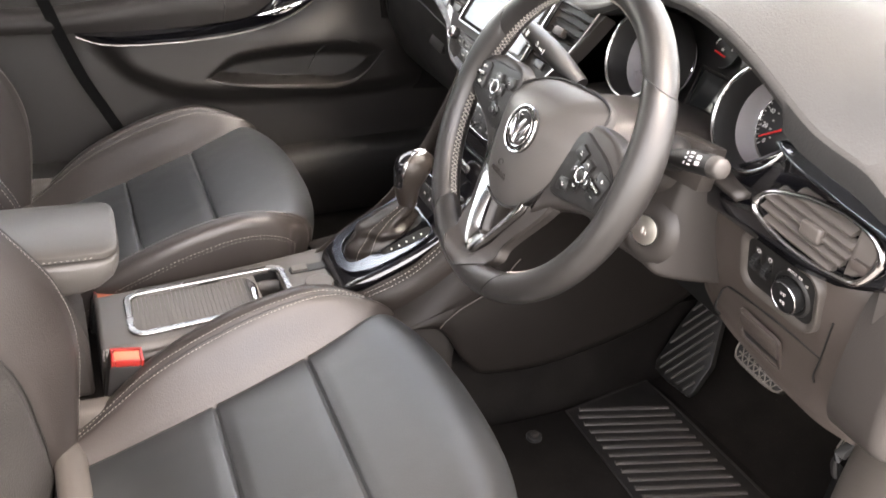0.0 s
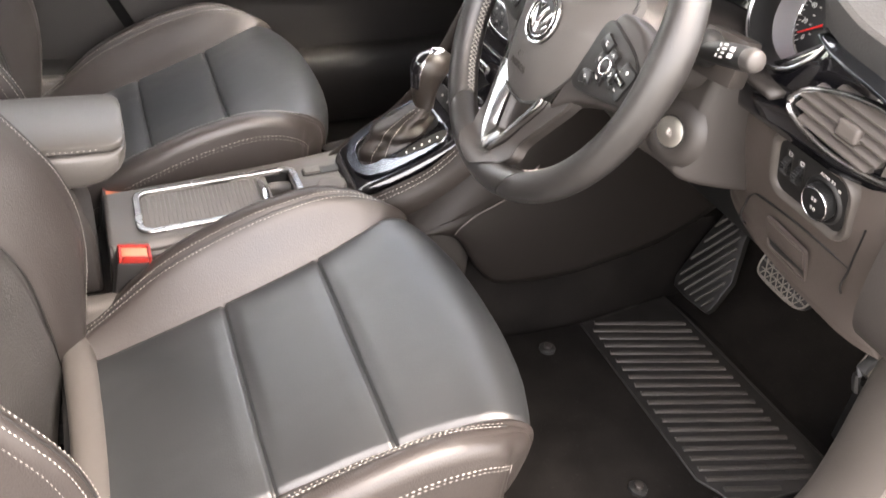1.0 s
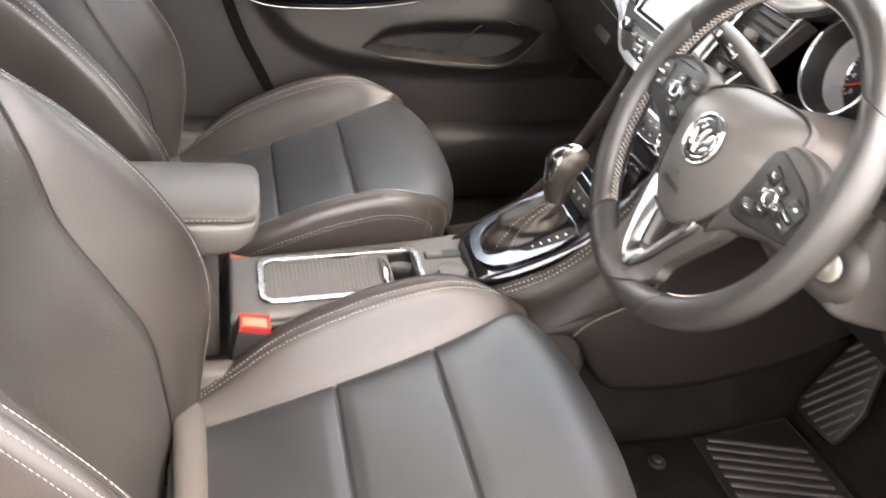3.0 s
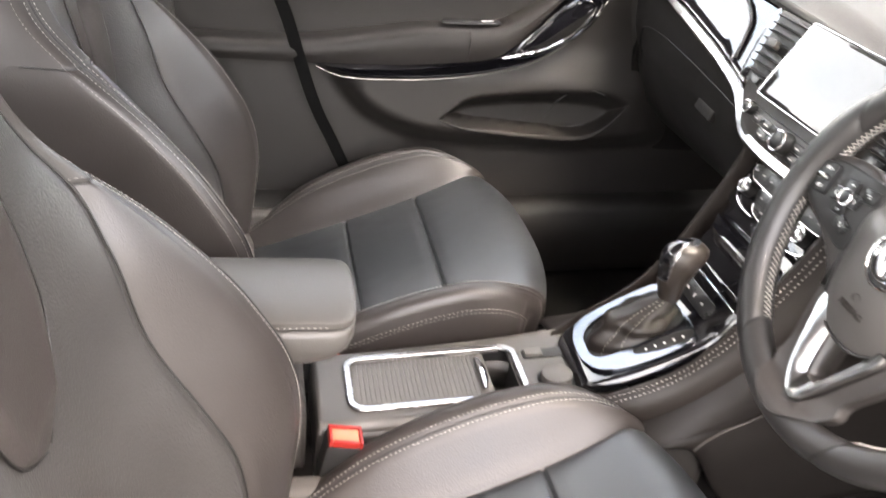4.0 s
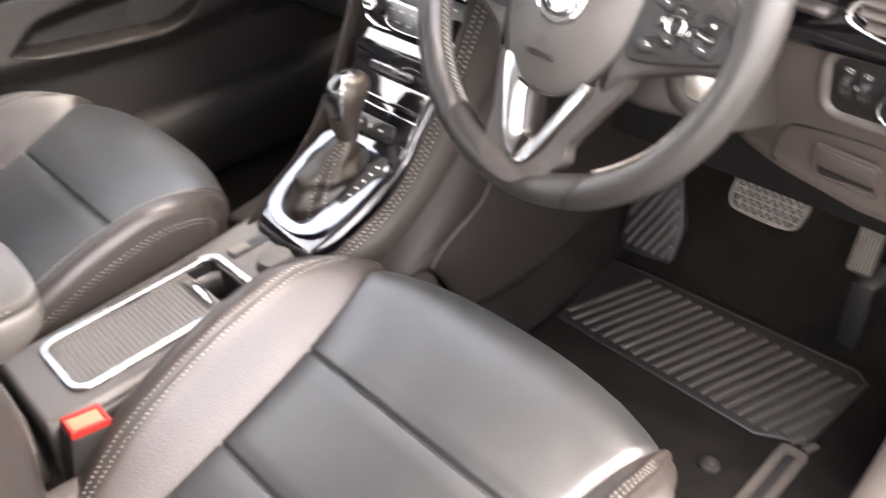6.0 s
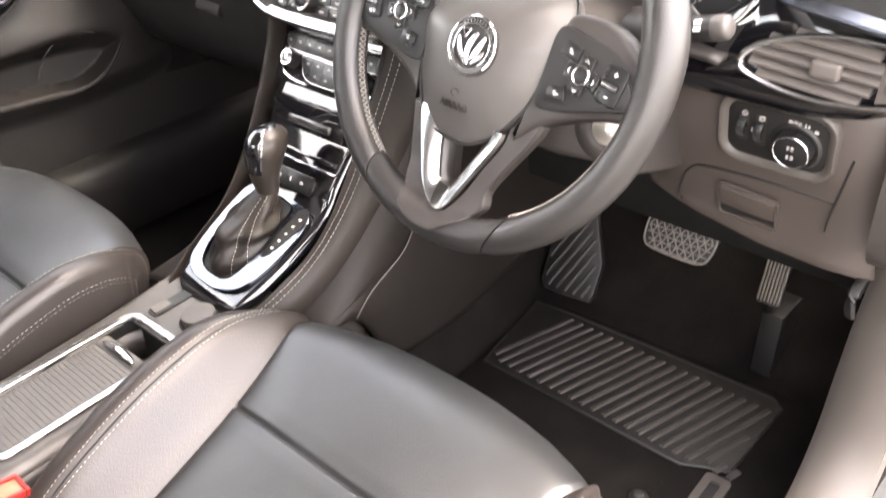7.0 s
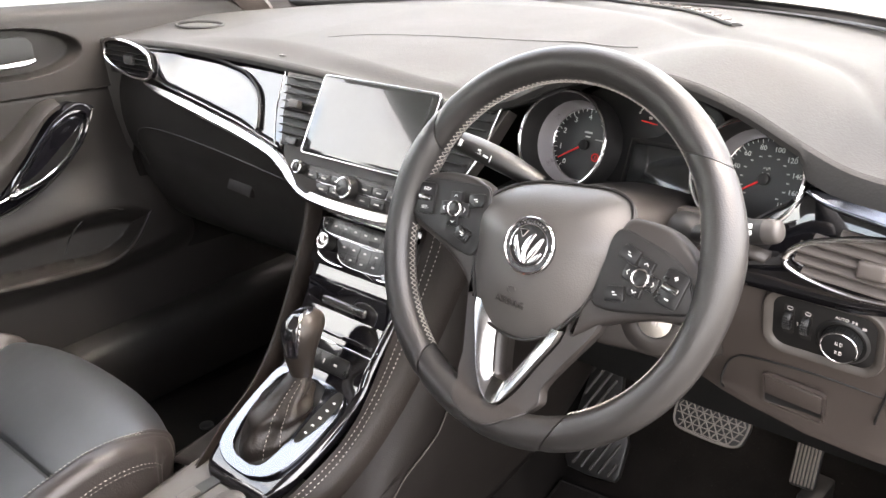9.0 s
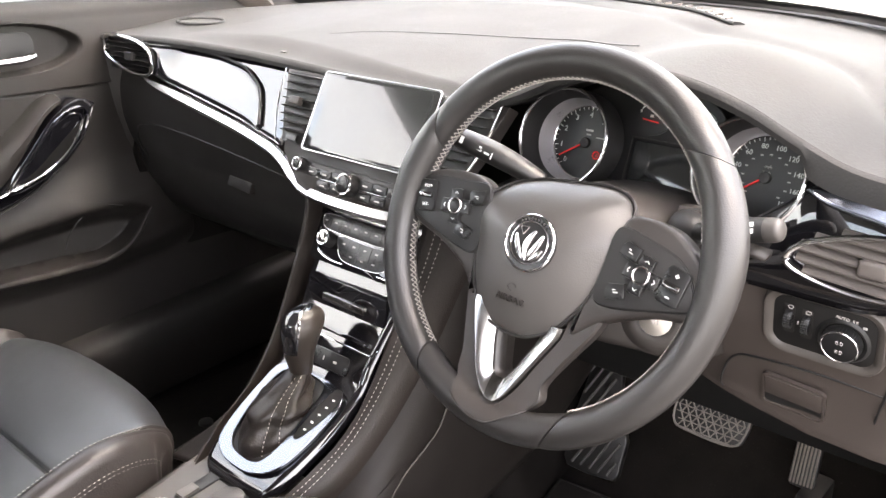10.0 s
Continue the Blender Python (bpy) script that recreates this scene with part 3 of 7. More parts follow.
    low = line([(0, -0.66, 0.445), (0, -0.45, 0.447), (0, -0.30, 0.450), (0, -0.217, 0.455), (0, -0.10, 0.470), (0, -0.05, 0.492), (0, 0.0, 0.540), (0, 0.042, 0.592), (0, 0.068, 0.612)], 60)
    rg = []
    for k in range(61):
        a, b = top[k], low[k]
        f = 1.0 if k < 36 else max(0.15, 1 - (k - 36) / 24 * 0.85)
        wall = -0.70
        out = -0.628 - 0.022 * (1 - f)
        ring = [(wall, a.y, a.z), (out - 0.02, a.y, a.z + 0.003), (out - 0.006, a.y, a.z - 0.002), (out, a.y, a.z - 0.010 * f - 0.002), (out, a.y, (a.z + b.z) / 2 - 0.004), (out - 0.008, a.y, b.z), (wall, b.y, b.z)]
        rg.append([Vector(q) for q in ring])
    rg_arm = rg
    part("armrest", loft(rg), DOOR_SOFT, d, "padded grey armrest sweeping up into the pull handle")
    # black switch recess on the armrest
    sw = plate(rounded(0.11, 0.022, 0.008), 0.003, basis((-0.655, -0.125, 0.534), (0, 1, 0.04), (-1, 0, 0)), 0.001)
    swo = part("switch_panel", sw, PLASTIC_BLACK, d)
    part("window_switch", plate(rounded(0.026, 0.010, 0.003), 0.005, basis((-0.655, -0.095, 0.537), (0, 1, 0.04), (-1, 0, 0)), 0.002), SATIN_DARK, swo, "small dark chrome window switch")
    # gloss black band under the armrest, opening into a loop round the speaker recess
    up = line([(0, -0.41, 0.449), (0, -0.30, 0.449), (0, -0.217, 0.452), (0, -0.10, 0.466), (0, -0.05, 0.488), (0, 0.0, 0.536), (0, 0.05, 0.590), (0, 0.095, 0.617), (0, 0.125, 0.610)], 50)
    dn = line([(0, -0.405, 0.440), (0, -0.36, 0.424), (0, -0.29, 0.421), (0, -0.18, 0.428), (0, -0.08, 0.444), (0, 0.0, 0.470), (0, 0.06, 0.508), (0, 0.105, 0.552), (0, 0.128, 0.600)], 50)
    rg = [[Vector((-0.695, u.y, u.z)), Vector((-0.638, u.y, u.z)), Vector((-0.634, (u.y + 9 * v.y) / 10, (2 * u.z + v.z) / 3)), Vector((-0.640, v.y, (u.z + 2 * v.z) / 3)), Vector((-0.648, v.y, v.z)), Vector((-0.695, v.y, v.z))] for u, v in zip(up, dn)]
    part("gloss_trim", loft(rg), PIANO, d, "gloss black curved trim band")
    edge = [Vector((-0.645, v.y, v.z - 0.002)) for v in dn]
    part("chrome_strip", tube(edge, 0.0008, 8), SATIN_DARK, d, "thin dull silver strip along the band's lower edge")
    # speaker recess within the loop
    spk = line([(0, -0.040, 0.482), (0, 0.005, 0.535), (0, 0.055, 0.588), (0, 0.092, 0.604), (0, 0.112, 0.594), (0, 0.098, 0.556), (0, 0.060, 0.520), (0, 0.010, 0.492)], 40, closed=True)
    o2 = [(v.y, v.z) for v in spk]
    part("speaker_recess", plate(o2, 0.008, basis((-0.6450, 0, 0), (0, 1, 0), (0, 0, 1)), 0.002), BELT, d, "dark fabric speaker cover inside the loop")
    part("loop_rim", tube([Vector((-0.632, y, z)) for y, z in o2], 0.0028, 8, closed=True), PIANO, d)
    part("loop_rim", tube([Vector((-0.634, 0.04 + (y - 0.04) * 0.86, 0.545 + (z - 0.545) * 0.84)) for y, z in o2], 0.0022, 8, closed=True), PIANO, d)
    part("armrest_joint", tube([v + Vector((0.0006, 0, 0.0003)) for v in rg_arm[28][:6]], 0.0010, 6), PIPING, d)
    blade = line([(-0.632, -0.062, 0.478), (-0.630, -0.02, 0.490), (-0.630, 0.03, 0.507), (-0.632, 0.075, 0.540), (-0.633, 0.10, 0.580)], 30)
    part("chrome_blade", tube(blade, [0.0005 + 0.004 * math.sin(math.pi * min(1, k / 30 * 1.0)) ** 0.6 * (1 - 0.6 * k / 30) for k in range(31)], 8), CHROME, d, "bright chrome blade under the speaker loop")
    # inner handle
    hd = part("handle_cup", plate(rounded(0.09, 0.05, 0.02), 0.004, basis((-0.718, 0.03, 0.70), (0, 1, 0), (0, 0, 1)), 0.001), PLASTIC_BLACK, d)
    part("door_handle", tube(line([(-0.700, -0.06, 0.681), (-0.694, 0.0, 0.682), (-0.694, 0.045, 0.684), (-0.702, 0.066, 0.687)], 20), 0.0072, 10, flat=0.8), SATIN, d, "satin chrome pull lever")
    part("lock_knob", placed(plate(circle(0.010, 20), 0.008, Matrix(), 0.002), basis((-0.712, 0.008, 0.712), (0, 1, 0), (0, 0, 1))), BUTTON, hd)
    groove_l = [Vector((-0.6925, y, 0.628)) for y in steps(-0.66, 0.16, 20)]
    part("panel_gap", tube(groove_l, 0.0022, 6), PLASTIC_BLACK, d, "dark joint between the linings")


passenger_door()


# ---- dashboard ----
lip_y = hermite([-0.72, -0.55, -0.3, -0.1, 0.1, 0.2, 0.30, 0.38, 0.46, 0.53, 0.6, 0.72], [0.185, 0.20, 0.207, 0.200, 0.196, 0.19, 0.175, 0.168, 0.170, 0.180, 0.182, 0.178])
lip_z = hermite([-0.72, -0.55, -0.4, -0.1, 0.06, 0.15, 0.21, 0.28, 0.35, 0.42, 0.48, 0.53, 0.57, 0.65, 0.72], [0.712, 0.720, 0.722, 0.716, 0.708, 0.711, 0.731, 0.762, 0.775, 0.772, 0.755, 0.731, 0.715, 0.704, 0.692])


valley = hermite([-0.40, -0.27, -0.10, 0.03, 0.15, 0.27, 0.35, 0.43, 0.50, 0.56, 0.70], [1.00, 0.945, 0.865, 0.800, 0.730, 0.655, 0.595, 0.520, 0.440, 0.345, 0.15])


def dash_end(x):
    return 1.06 - 1.1 * x * x


def dash_top(x, s):
    """The upper dashboard: x across, s from the lip (0) to the windscreen (1)."""
    y0, y1 = lip_y(x), dash_end(x)
    y = y0 + (y1 - y0) * s
    z0 = lip_z(x)
    e = s * s * (3 - 2 * s)
    far = 0.756 - 0.02 * (abs(x) / 0.7) ** 4
    z = z0 + (far - z0) * min(1.0, 1.25 * e ** 0.75)
    # hump over the instruments fades forwards
    z += 0.018 * math.exp(-((x - 0.42) / 0.10) ** 2) * math.exp(-((s - 0.22) / 0.16) ** 2)
    # sloping front face behind the screen
    wide = min(0.060, max(0.014, 0.036 - 0.12 * x))
    f = min(1.0, max(0.0, (y - y0 - 0.004) / wide))
    z += 0.0130 * f * f * (3 - 2 * f) * min(1.0, max(0.0, (x + 0.52) / 0.2)) * min(1.0, max(0.0, (0.19 - x) / 0.10)) * (1 - s * s)
    # long hollow line parallel to the windscreen
    if x > -0.4:
        z -= 0.0065 * math.exp(-((y - valley(x)) / 0.026) ** 2) * min(1.0, (x + 0.4) / 0.15)
    return Vector((x, y, z))


def dash():
    d = thing("dashboard", "dark grey soft dashboard with gloss black and silver trim", "dashboard", (0, 0.35, 0.33))
    xs = steps(-0.715, 0.715, 150)
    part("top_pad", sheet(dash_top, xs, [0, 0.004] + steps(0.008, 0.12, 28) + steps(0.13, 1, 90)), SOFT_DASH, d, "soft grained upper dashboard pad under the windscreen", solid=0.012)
    # crease across the pad behind the screen, its shade drawn as a dark line
    step_y = hermite([-0.255, -0.235, -0.20, -0.15, -0.09, 0.0, 0.10, 0.17], [0.330, 0.360, 0.392, 0.420, 0.448, 0.486, 0.519, 0.538])
    joint = []
    for x in steps(-0.255, 0.17, 70):
        q = dash_top(x, (step_y(x) - lip_y(x)) / (dash_end(x) - lip_y(x)))
        joint.append(q + Vector((0, 0, 0.0004)))
    part("pad_dark_line", tube(joint, [0.0010 + 0.0030 * k / 70 for k in range(71)], 8, flat=0.35, up=(0, 0, 1)), LOWER_DASH, d, "dark line across the pad, drawn for the shade of its crease")
    # rounded lip under the pad's edge
    rg = []
    for x in xs:
        p = dash_top(x, 0)
        h = 0.014 if x < 0.54 else 0.030
        rg.append([p, p + Vector((0, -0.004, -0.003)), p + Vector((0, -0.005, -h * 0.5)), p + Vector((0, -0.001, -h)), p + Vector((0, 0.02, -h)), p + Vector((0, 0.03, 0))])
    part("pad_edge", loft(rg), SOFT_DASH, d)
    # closing panel behind everything
    back = sheet(lambda x, v: Vector((x, 0.40 - 0.03 * v, 0.30 + 0.43 * v)), steps(-0.70, 0.70, 10), steps(0, 1, 4))
    part("back_panel", back, PLASTIC_BLACK, d, solid=0.01)
    # pads at both ends
    for sx in (-1, 1):
        rg = []
        for z, y0 in ((0.74, 0.19), (0.70, 0.185), (0.64, 0.185), (0.58, 0.195), (0.52, 0.21), (0.44, 0.25)):
            rg.append([Vector((sx * x, y, z - (0.03 if z > 0.72 else 0))) for x, y in ((0.675, y0 + 0.02), (0.690, y0), (0.712, y0 + 0.02), (0.715, 0.60), (0.675, 0.60))])
        # passenger end takes the darkened plastic, its shade put into the colour
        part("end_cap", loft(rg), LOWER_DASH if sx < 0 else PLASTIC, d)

    # passenger side: lower body with the glove box
    prof = line([(0, 0.212, 0.672), (0, 0.200, 0.630), (0, 0.200, 0.580), (0, 0.208, 0.54), (0, 0.222, 0.50), (0, 0.246, 0.44), (0, 0.285, 0.385), (0, 0.36, 0.345), (0, 0.50, 0.325)], 40)

    def lower(x, k):
        p = prof[int(k)]
        return Vector((x, p.y + 0.05 * max(0, (abs(x + 0.40) - 0.2) / 0.3) ** 2, p.z + (0.02 * (x + 0.1) if p.z < 0.5 else 0)))
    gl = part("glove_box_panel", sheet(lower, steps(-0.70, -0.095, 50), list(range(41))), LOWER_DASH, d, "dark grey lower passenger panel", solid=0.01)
    lid = [Vector((x, 0, z)) for x, z in ((-0.62, 0.56), (-0.20, 0.535), (-0.16, 0.50), (-0.165, 0.40), (-0.20, 0.375), (-0.58, 0.375), (-0.625, 0.41))]

    def on_lower(x, z):
        k = min(range(41), key=lambda i: abs(prof[i].z - z))
        p = lower(x, k)
        return Vector((x, p.y - 0.001, z))
    part("lid_joint", tube([on_lower(v.x, v.z) for v in line(lid, 80, closed=True)], 0.0013, 6, closed=True), PLASTIC_BLACK, gl)
    part("latch", placed(box((-0.030, -0.006, -0.010), (0.030, 0.006, 0.010), 0.003), pose(-0.362, 0.222, 0.497, -20, 4)), DOOR_PLASTIC, gl, "small grey glove box latch")

    # gloss trim panel before the passenger
    def trim_pt(x, v):
        ztop = lip_z(x) - 0.012
        zlow = np.interp(x, [-0.70, -0.62, -0.552, -0.414, -0.306, -0.185], [0.655, 0.655, 0.660, 0.642, 0.626, 0.606])
        y = np.interp(x, [-0.70, -0.565, -0.52, -0.405, -0.29, -0.2, -0.17], [0.194, 0.194, 0.184, 0.180, 0.175, 0.164, 0.158])
        z = zlow + (ztop - zlow) * v
        lean = min(1.0, max(0.0, (x + 0.565) / 0.09))
        rise = min(0.70 * (ztop - zlow), lip_y(x) + 0.014 - y)
        return Vector((x, y + lean * rise * v, z))
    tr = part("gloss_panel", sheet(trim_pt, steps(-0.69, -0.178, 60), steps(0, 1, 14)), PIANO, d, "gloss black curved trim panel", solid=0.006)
    arc = hermite([-0.60, -0.534, -0.427, -0.349, -0.291, -0.255, -0.236], [0.985, 0.96, 0.93, 0.86, 0.72, 0.45, 0.05])
    xs2 = steps(-0.585, -0.238, 46)

    def lens(x, t):
        p = trim_pt(x, 0.02 + max(0.02, arc(x) - 0.02) * t)
        e = max(0.0, 1 - abs(2 * t - 1) ** 10)
        return p + Vector((0, -0.002 - 0.003 * e, 0.0))
    part("raised_lens", sheet(lens, xs2, steps(0, 1, 14)), PIANO, tr, solid=0.003)
    part("lens_groove", tube([trim_pt(x, 0.02 + max(0.02, arc(x) - 0.02)) + Vector((0, -0.004, 0.0015)) for x in xs2], 0.0022, 6), PLASTIC_BLACK, tr)

    # silver strip, sweeping down round the middle
    left = [(-0.565, 0.188, 0.650), (-0.520, 0.180, 0.645), (-0.405, 0.176, 0.629), (-0.290, 0.171, 0.612), (-0.200, 0.160, 0.598), (-0.155, 0.148, 0.586), (-0.125, 0.138, 0.574), (-0.080, 0.126, 0.565), (0.0, 0.120, 0.564)]
    full = left + [(-x, y, z) for x, y, z in left[-2:2:-1]]
    path = line(full, 110)
    rg = []
    n = len(path)
    for i, p in enumerate(path):
        t = (path[min(i + 1, n - 1)] - path[max(i - 1, 0)]).normalized()
        out = Vector((0, -1, 0.62)).normalized()
        sd = t.cross(out).normalized()
        w = 0.0088 * min(1.0, 0.25 + i / 18)
        rg.append([p + sd * w + out * -0.012, p + sd * w, p + sd * w * 0.6 + out * 0.004, p - sd * w * 0.6 + out * 0.004, p - sd * w, p - sd * w + out * -0.012])
    part("silver_strip", loft(rg), SATIN, d, "satin silver strip sweeping under trim and radio")

    # side air vents at both ends
    def side_vent(sx):
        if sx < 0:
            pts = [(-0.655, 0.715), (-0.670, 0.703), (-0.671, 0.687), (-0.650, 0.672), (-0.605, 0.660), (-0.562, 0.657), (-0.533, 0.664), (-0.527, 0.684), (-0.542, 0.705), (-0.595, 0.716)]
            m = (0.0, 0.186)
        else:
            pts = [(0.531, 0.618), (0.545, 0.638), (0.585, 0.653), (0.630, 0.660), (0.668, 0.656), (0.684, 0.640), (0.672, 0.612), (0.650, 0.604), (0.600, 0.600), (0.555, 0.606)]
            pts = [(x + 0.004, z - 0.002) for x, z in pts]
            m = (0.0, 0.186)
        o = line([(x, z, 0) for x, z in pts], 60, closed=True)
        out2 = [(v.x, v.y) for v in o]
        mid = (sum(p[0] for p in out2) / 60, sum(p[1] for p in out2) / 60)
        inner = [(mid[0] + (x - mid[0]) * 0.90, mid[1] + (z - mid[1]) * 0.86) for x, z in out2]
        B = basis((0, m[1], 0), (1, 0, 0), (0, 0, 1))
        v = part("side_vent", plate(inner, 0.002, B @ Matrix.Translation((0, 0, -0.02))), PLASTIC_BLACK, d, "side air vent with a bright oval ring")
        part("vent_ring", tube([B @ Vector((x, z, 0.006)) for x, z in out2], 0.0042, 10, closed=True, flat=0.7), CHROME if sx < 0 else SATIN, v, "bright silver ring")
        part("vent_well", loft([[B @ Vector((x, z, 0.004)) for x, z in out2], [B @ Vector((x, z, -0.02)) for x, z in inner]], cap=False), PLASTIC_BLACK, v)
        low_z, high_z = min(p[1] for p in inner), max(p[1] for p in inner)
        count = 6 if sx < 0 else 5
        pitch = (high_z - low_z) / count
        for k in range(count):
            z = low_z + pitch * (k + 0.5)
            xsp = [p[0] for p in inner if abs(p[1] - z) < 0.005]
            if len(xsp) < 2:
                continue
            a, b = min(xsp) + 0.001, max(xsp) - (0.001 if sx < 0 else 0.024)
            lean = 0.0 if sx < 0 else -0.07
            h = pitch * (0.22 if sx < 0 else 0.40)
            sl = loft([[Vector((x, m[1] + y - 0.001, z + dz + lean * (x - mid[0]))) for y, dz in ((-0.006, -h), (-0.0068, -h * 0.5), (0.002, h), (0.016, h * 0.7), (0.016, -h * 0.2))] for x in steps(a, b, 6)])
            # driver's slats take the pale lit copy, the passenger's the dark one
            part("slat", sl, VENT_DARK if sx < 0 else VENT_SLAT_LIT, v)
        if sx > 0:
            part("vent_end", plate([(x, z) for x, z in inner if x > 0.655], 0.016, B @ Matrix.Translation((0, 0, -0.012)), 0.002), VENT_SLAT_LIT, v)
        tb = placed(box((-0.013, -0.006, -0.008), (0.013, 0.004, 0.008), 0.004, 3), pose(mid[0] + (0.01 if sx < 0 else -0.004), m[1] - 0.006, mid[1]))
        part("vent_tab", tb, PLASTIC_BLACK if sx < 0 else VENT_SLAT_LIT, v, "small grey vent slider")
        if sx > 0:
            wh = plate(rounded(0.020, 0.010, 0.004), 0.005, B @ Matrix.Translation((0.670, 0.622, 0.003)), 0.001)
            part("vent_wheel", wh, PLASTIC_LIGHT, v)
    side_vent(-1)

    # gloss panel at the driver's outer end
    def right_pt(x, v):
        zt = np.interp(x, [0.44, 0.49, 0.545, 0.62, 0.70], [0.606, 0.640, 0.686, 0.680, 0.672])
        zb = np.interp(x, [0.44, 0.60, 0.647, 0.671, 0.70], [0.578, 0.578, 0.587, 0.597, 0.612])
        return Vector((x, 0.190 + 0.012 * v - 0.008 * math.sin(math.pi * v), zb + (zt - zb) * v))
    part("driver_gloss_panel", sheet(right_pt, steps(0.44, 0.70, 30), steps(0, 1, 12)), PIANO, d, "gloss black trim panel round the driver's vent", solid=0.01)
    cap_lo = hermite([0.548, 0.563, 0.585, 0.61, 0.645, 0.70], [0.6900, 0.6815, 0.6755, 0.6715, 0.6665, 0.6610])
    cap_hi = hermite([0.548, 0.563, 0.585, 0.61, 0.645, 0.70], [0.6910, 0.6890, 0.6865, 0.6840, 0.6805, 0.6750])
    cap = sheet(lambda x, v: Vector((x, 0.171 + 0.012 * v, cap_lo(x) + (cap_hi(x) - cap_lo(x)) * v)), steps(0.548, 0.70, 24), steps(0, 1, 4))
    part("silver_cap", cap, GEAR_SILVER, d, "satin silver strip above the driver's vent", solid=0.003)
    side_vent(1)

    # lower driver's panel: below the gloss trim, round the column
    prof2 = line([(0, 0.206, 0.592), (0, 0.202, 0.575), (0, 0.207, 0.54), (0, 0.219, 0.505), (0, 0.231, 0.475), (0, 0.239, 0.45), (0, 0.246, 0.425), (0, 0.2505, 0.408), (0, 0.264, 0.401), (0, 0.34, 0.41)], 36)

    def knee(x, k):
        p = prof2[int(k)]
        dx = max(0.0, (x - 0.62) / 0.08)
        dip = (-0.05 * max(0.0, x - 0.56) + 0.17 * max(0.0, 0.56 - x)) * min(1.0, max(0.0, (0.47 - p.z) / 0.05))
        return Vector((x, p.y + 0.03 * dx * dx + 0.05 * max(0, (0.50 - x) / 0.15) ** 2, p.z + dip))
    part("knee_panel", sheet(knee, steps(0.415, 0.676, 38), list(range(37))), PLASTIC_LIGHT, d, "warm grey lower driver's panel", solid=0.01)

    def on_knee(x, z, out=0.001):
        k = min(range(37), key=lambda i: abs(prof2[i].z - z))
        return Vector((x, knee(x, k).y - out, z))
    jl = [on_knee(x, z) for x, z in ((0.633, 0.485), (0.568, 0.489), (0.505, 0.486), (0.484, 0.478), (0.472, 0.460), (0.467, 0.430), (0.468, 0.405))]
    part("fuse_joint", tube(line(jl, 40), 0.0013, 6), PLASTIC_BLACK, d)
    part("fuse_joint", tube(line([on_knee(0.645, 0.540), on_knee(0.634, 0.487), on_knee(0.627, 0.45), on_knee(0.620, 0.405)], 20), 0.0012, 6), PLASTIC_BLACK, d)
    B = basis((0.547, 0.2385, 0.449), (1, 0, -0.06), (0, -0.45, 1))
    fp = part("fuse_pull", frame_plate(rounded(0.066, 0.050, 0.006), rounded(0.061, 0.044, 0.005), 0.004, B), PLASTIC_LIGHT, d, "recessed pull of the fuse cover")
    # flat black plate paints the shade inside the pull's hollow
    part("pull_shade", plate(rounded(0.062, 0.045, 0.005), 0.0015, B), PLASTIC_BLACK, fp)
    part("pull_lip", placed(box((-0.0300, -0.006, 0), (0.0300, 0.0215, 0.005), 0.002), B), PLASTIC_LIGHT, fp)
    # light switch group
    C = basis((0.567, 0.2025, 0.5455), (1, 0, -0.01), (0, -0.27, 1))
    lp = part("light_panel", plate(rounded(0.098, 0.062, 0.014, cx=0.006), 0.004, C @ Matrix.Translation((0, 0, -0.006)), 0.001), VENT_DARK, d, "light switch group in a pale rounded surround")
    lips = [[C @ Vector((x, y, z)) for x, y in rounded(w, h, r, 8, cx=0.006)] for w, h, r, z in ((0.118, 0.080, 0.024, -0.010), (0.116, 0.078, 0.023, 0.0005), (0.113, 0.075, 0.022, 0.0022), (0.108, 0.070, 0.020, 0.0022), (0.098, 0.061, 0.015, -0.0010), (0.095, 0.058, 0.013, -0.0035))]
    part("surround", loft(lips, cap=False), PLASTIC_TRIM, lp, "paler grey sloping surround")
    for dx, dy in ((-0.0268, 0.0030), (-0.0095, 0.0015)):
        Mw = C @ Matrix.Translation((dx, dy, -0.0035))
        part("wheel_slot", plate(rounded(0.0105, 0.034, 0.002), 0.0020, Mw), PIPING, lp)
        thumb = part("thumb_wheel", placed(plate(circle(0.0105, 28), 0.0072, Matrix.Translation((0, 0, -0.0036)), 0.0008), Mw @ pose(0, 0, 0, 0, 90, 0)), BUTTON, lp, "ribbed thumb wheel")
        for k in range(-3, 4):
            a = radians(90 + 15 * k)
            part("wheel_rib", placed(box((-0.0036, -0.0005, 0), (0.0036, 0.0005, 0.0006)), Mw @ Matrix.Translation((0, 0.0105 * math.cos(a), 0.0105 * math.sin(a))) @ pose(0, 0, 0, 90 - math.degrees(a) if k else 0)), KEY_GREY, thumb)
        part("symbol", tube([Mw @ Vector((0.001 + 0.0026 * math.cos(a), 0.0145 + 0.0020 * math.sin(a), 0.0022)) for a in steps(0, 2 * math.pi, 14)[:-1]], 0.0004, 4, closed=True), PRINT_GREY, lp)
    part("symbol", bars([(-0.0180, 0.0005, 0.0012, 0.0042)], C @ Matrix.Translation((0, 0, -0.0018))), PRINT_GREY, lp)
    K = C @ Matrix.Translation((0.0250, -0.0050, -0.0030))
    seat_ring = [[K @ Vector((x, y, z)) for x, y in circle(rr, 56)] for rr, z in ((0.0255, 0.0008), (0.0240, 0.0030), (0.0225, 0.0036), (0.0200, 0.0020))]
    part("knob_seat", loft(seat_ring, cap=False), PLASTIC_BLACK, lp, "raised round seat of the knob")
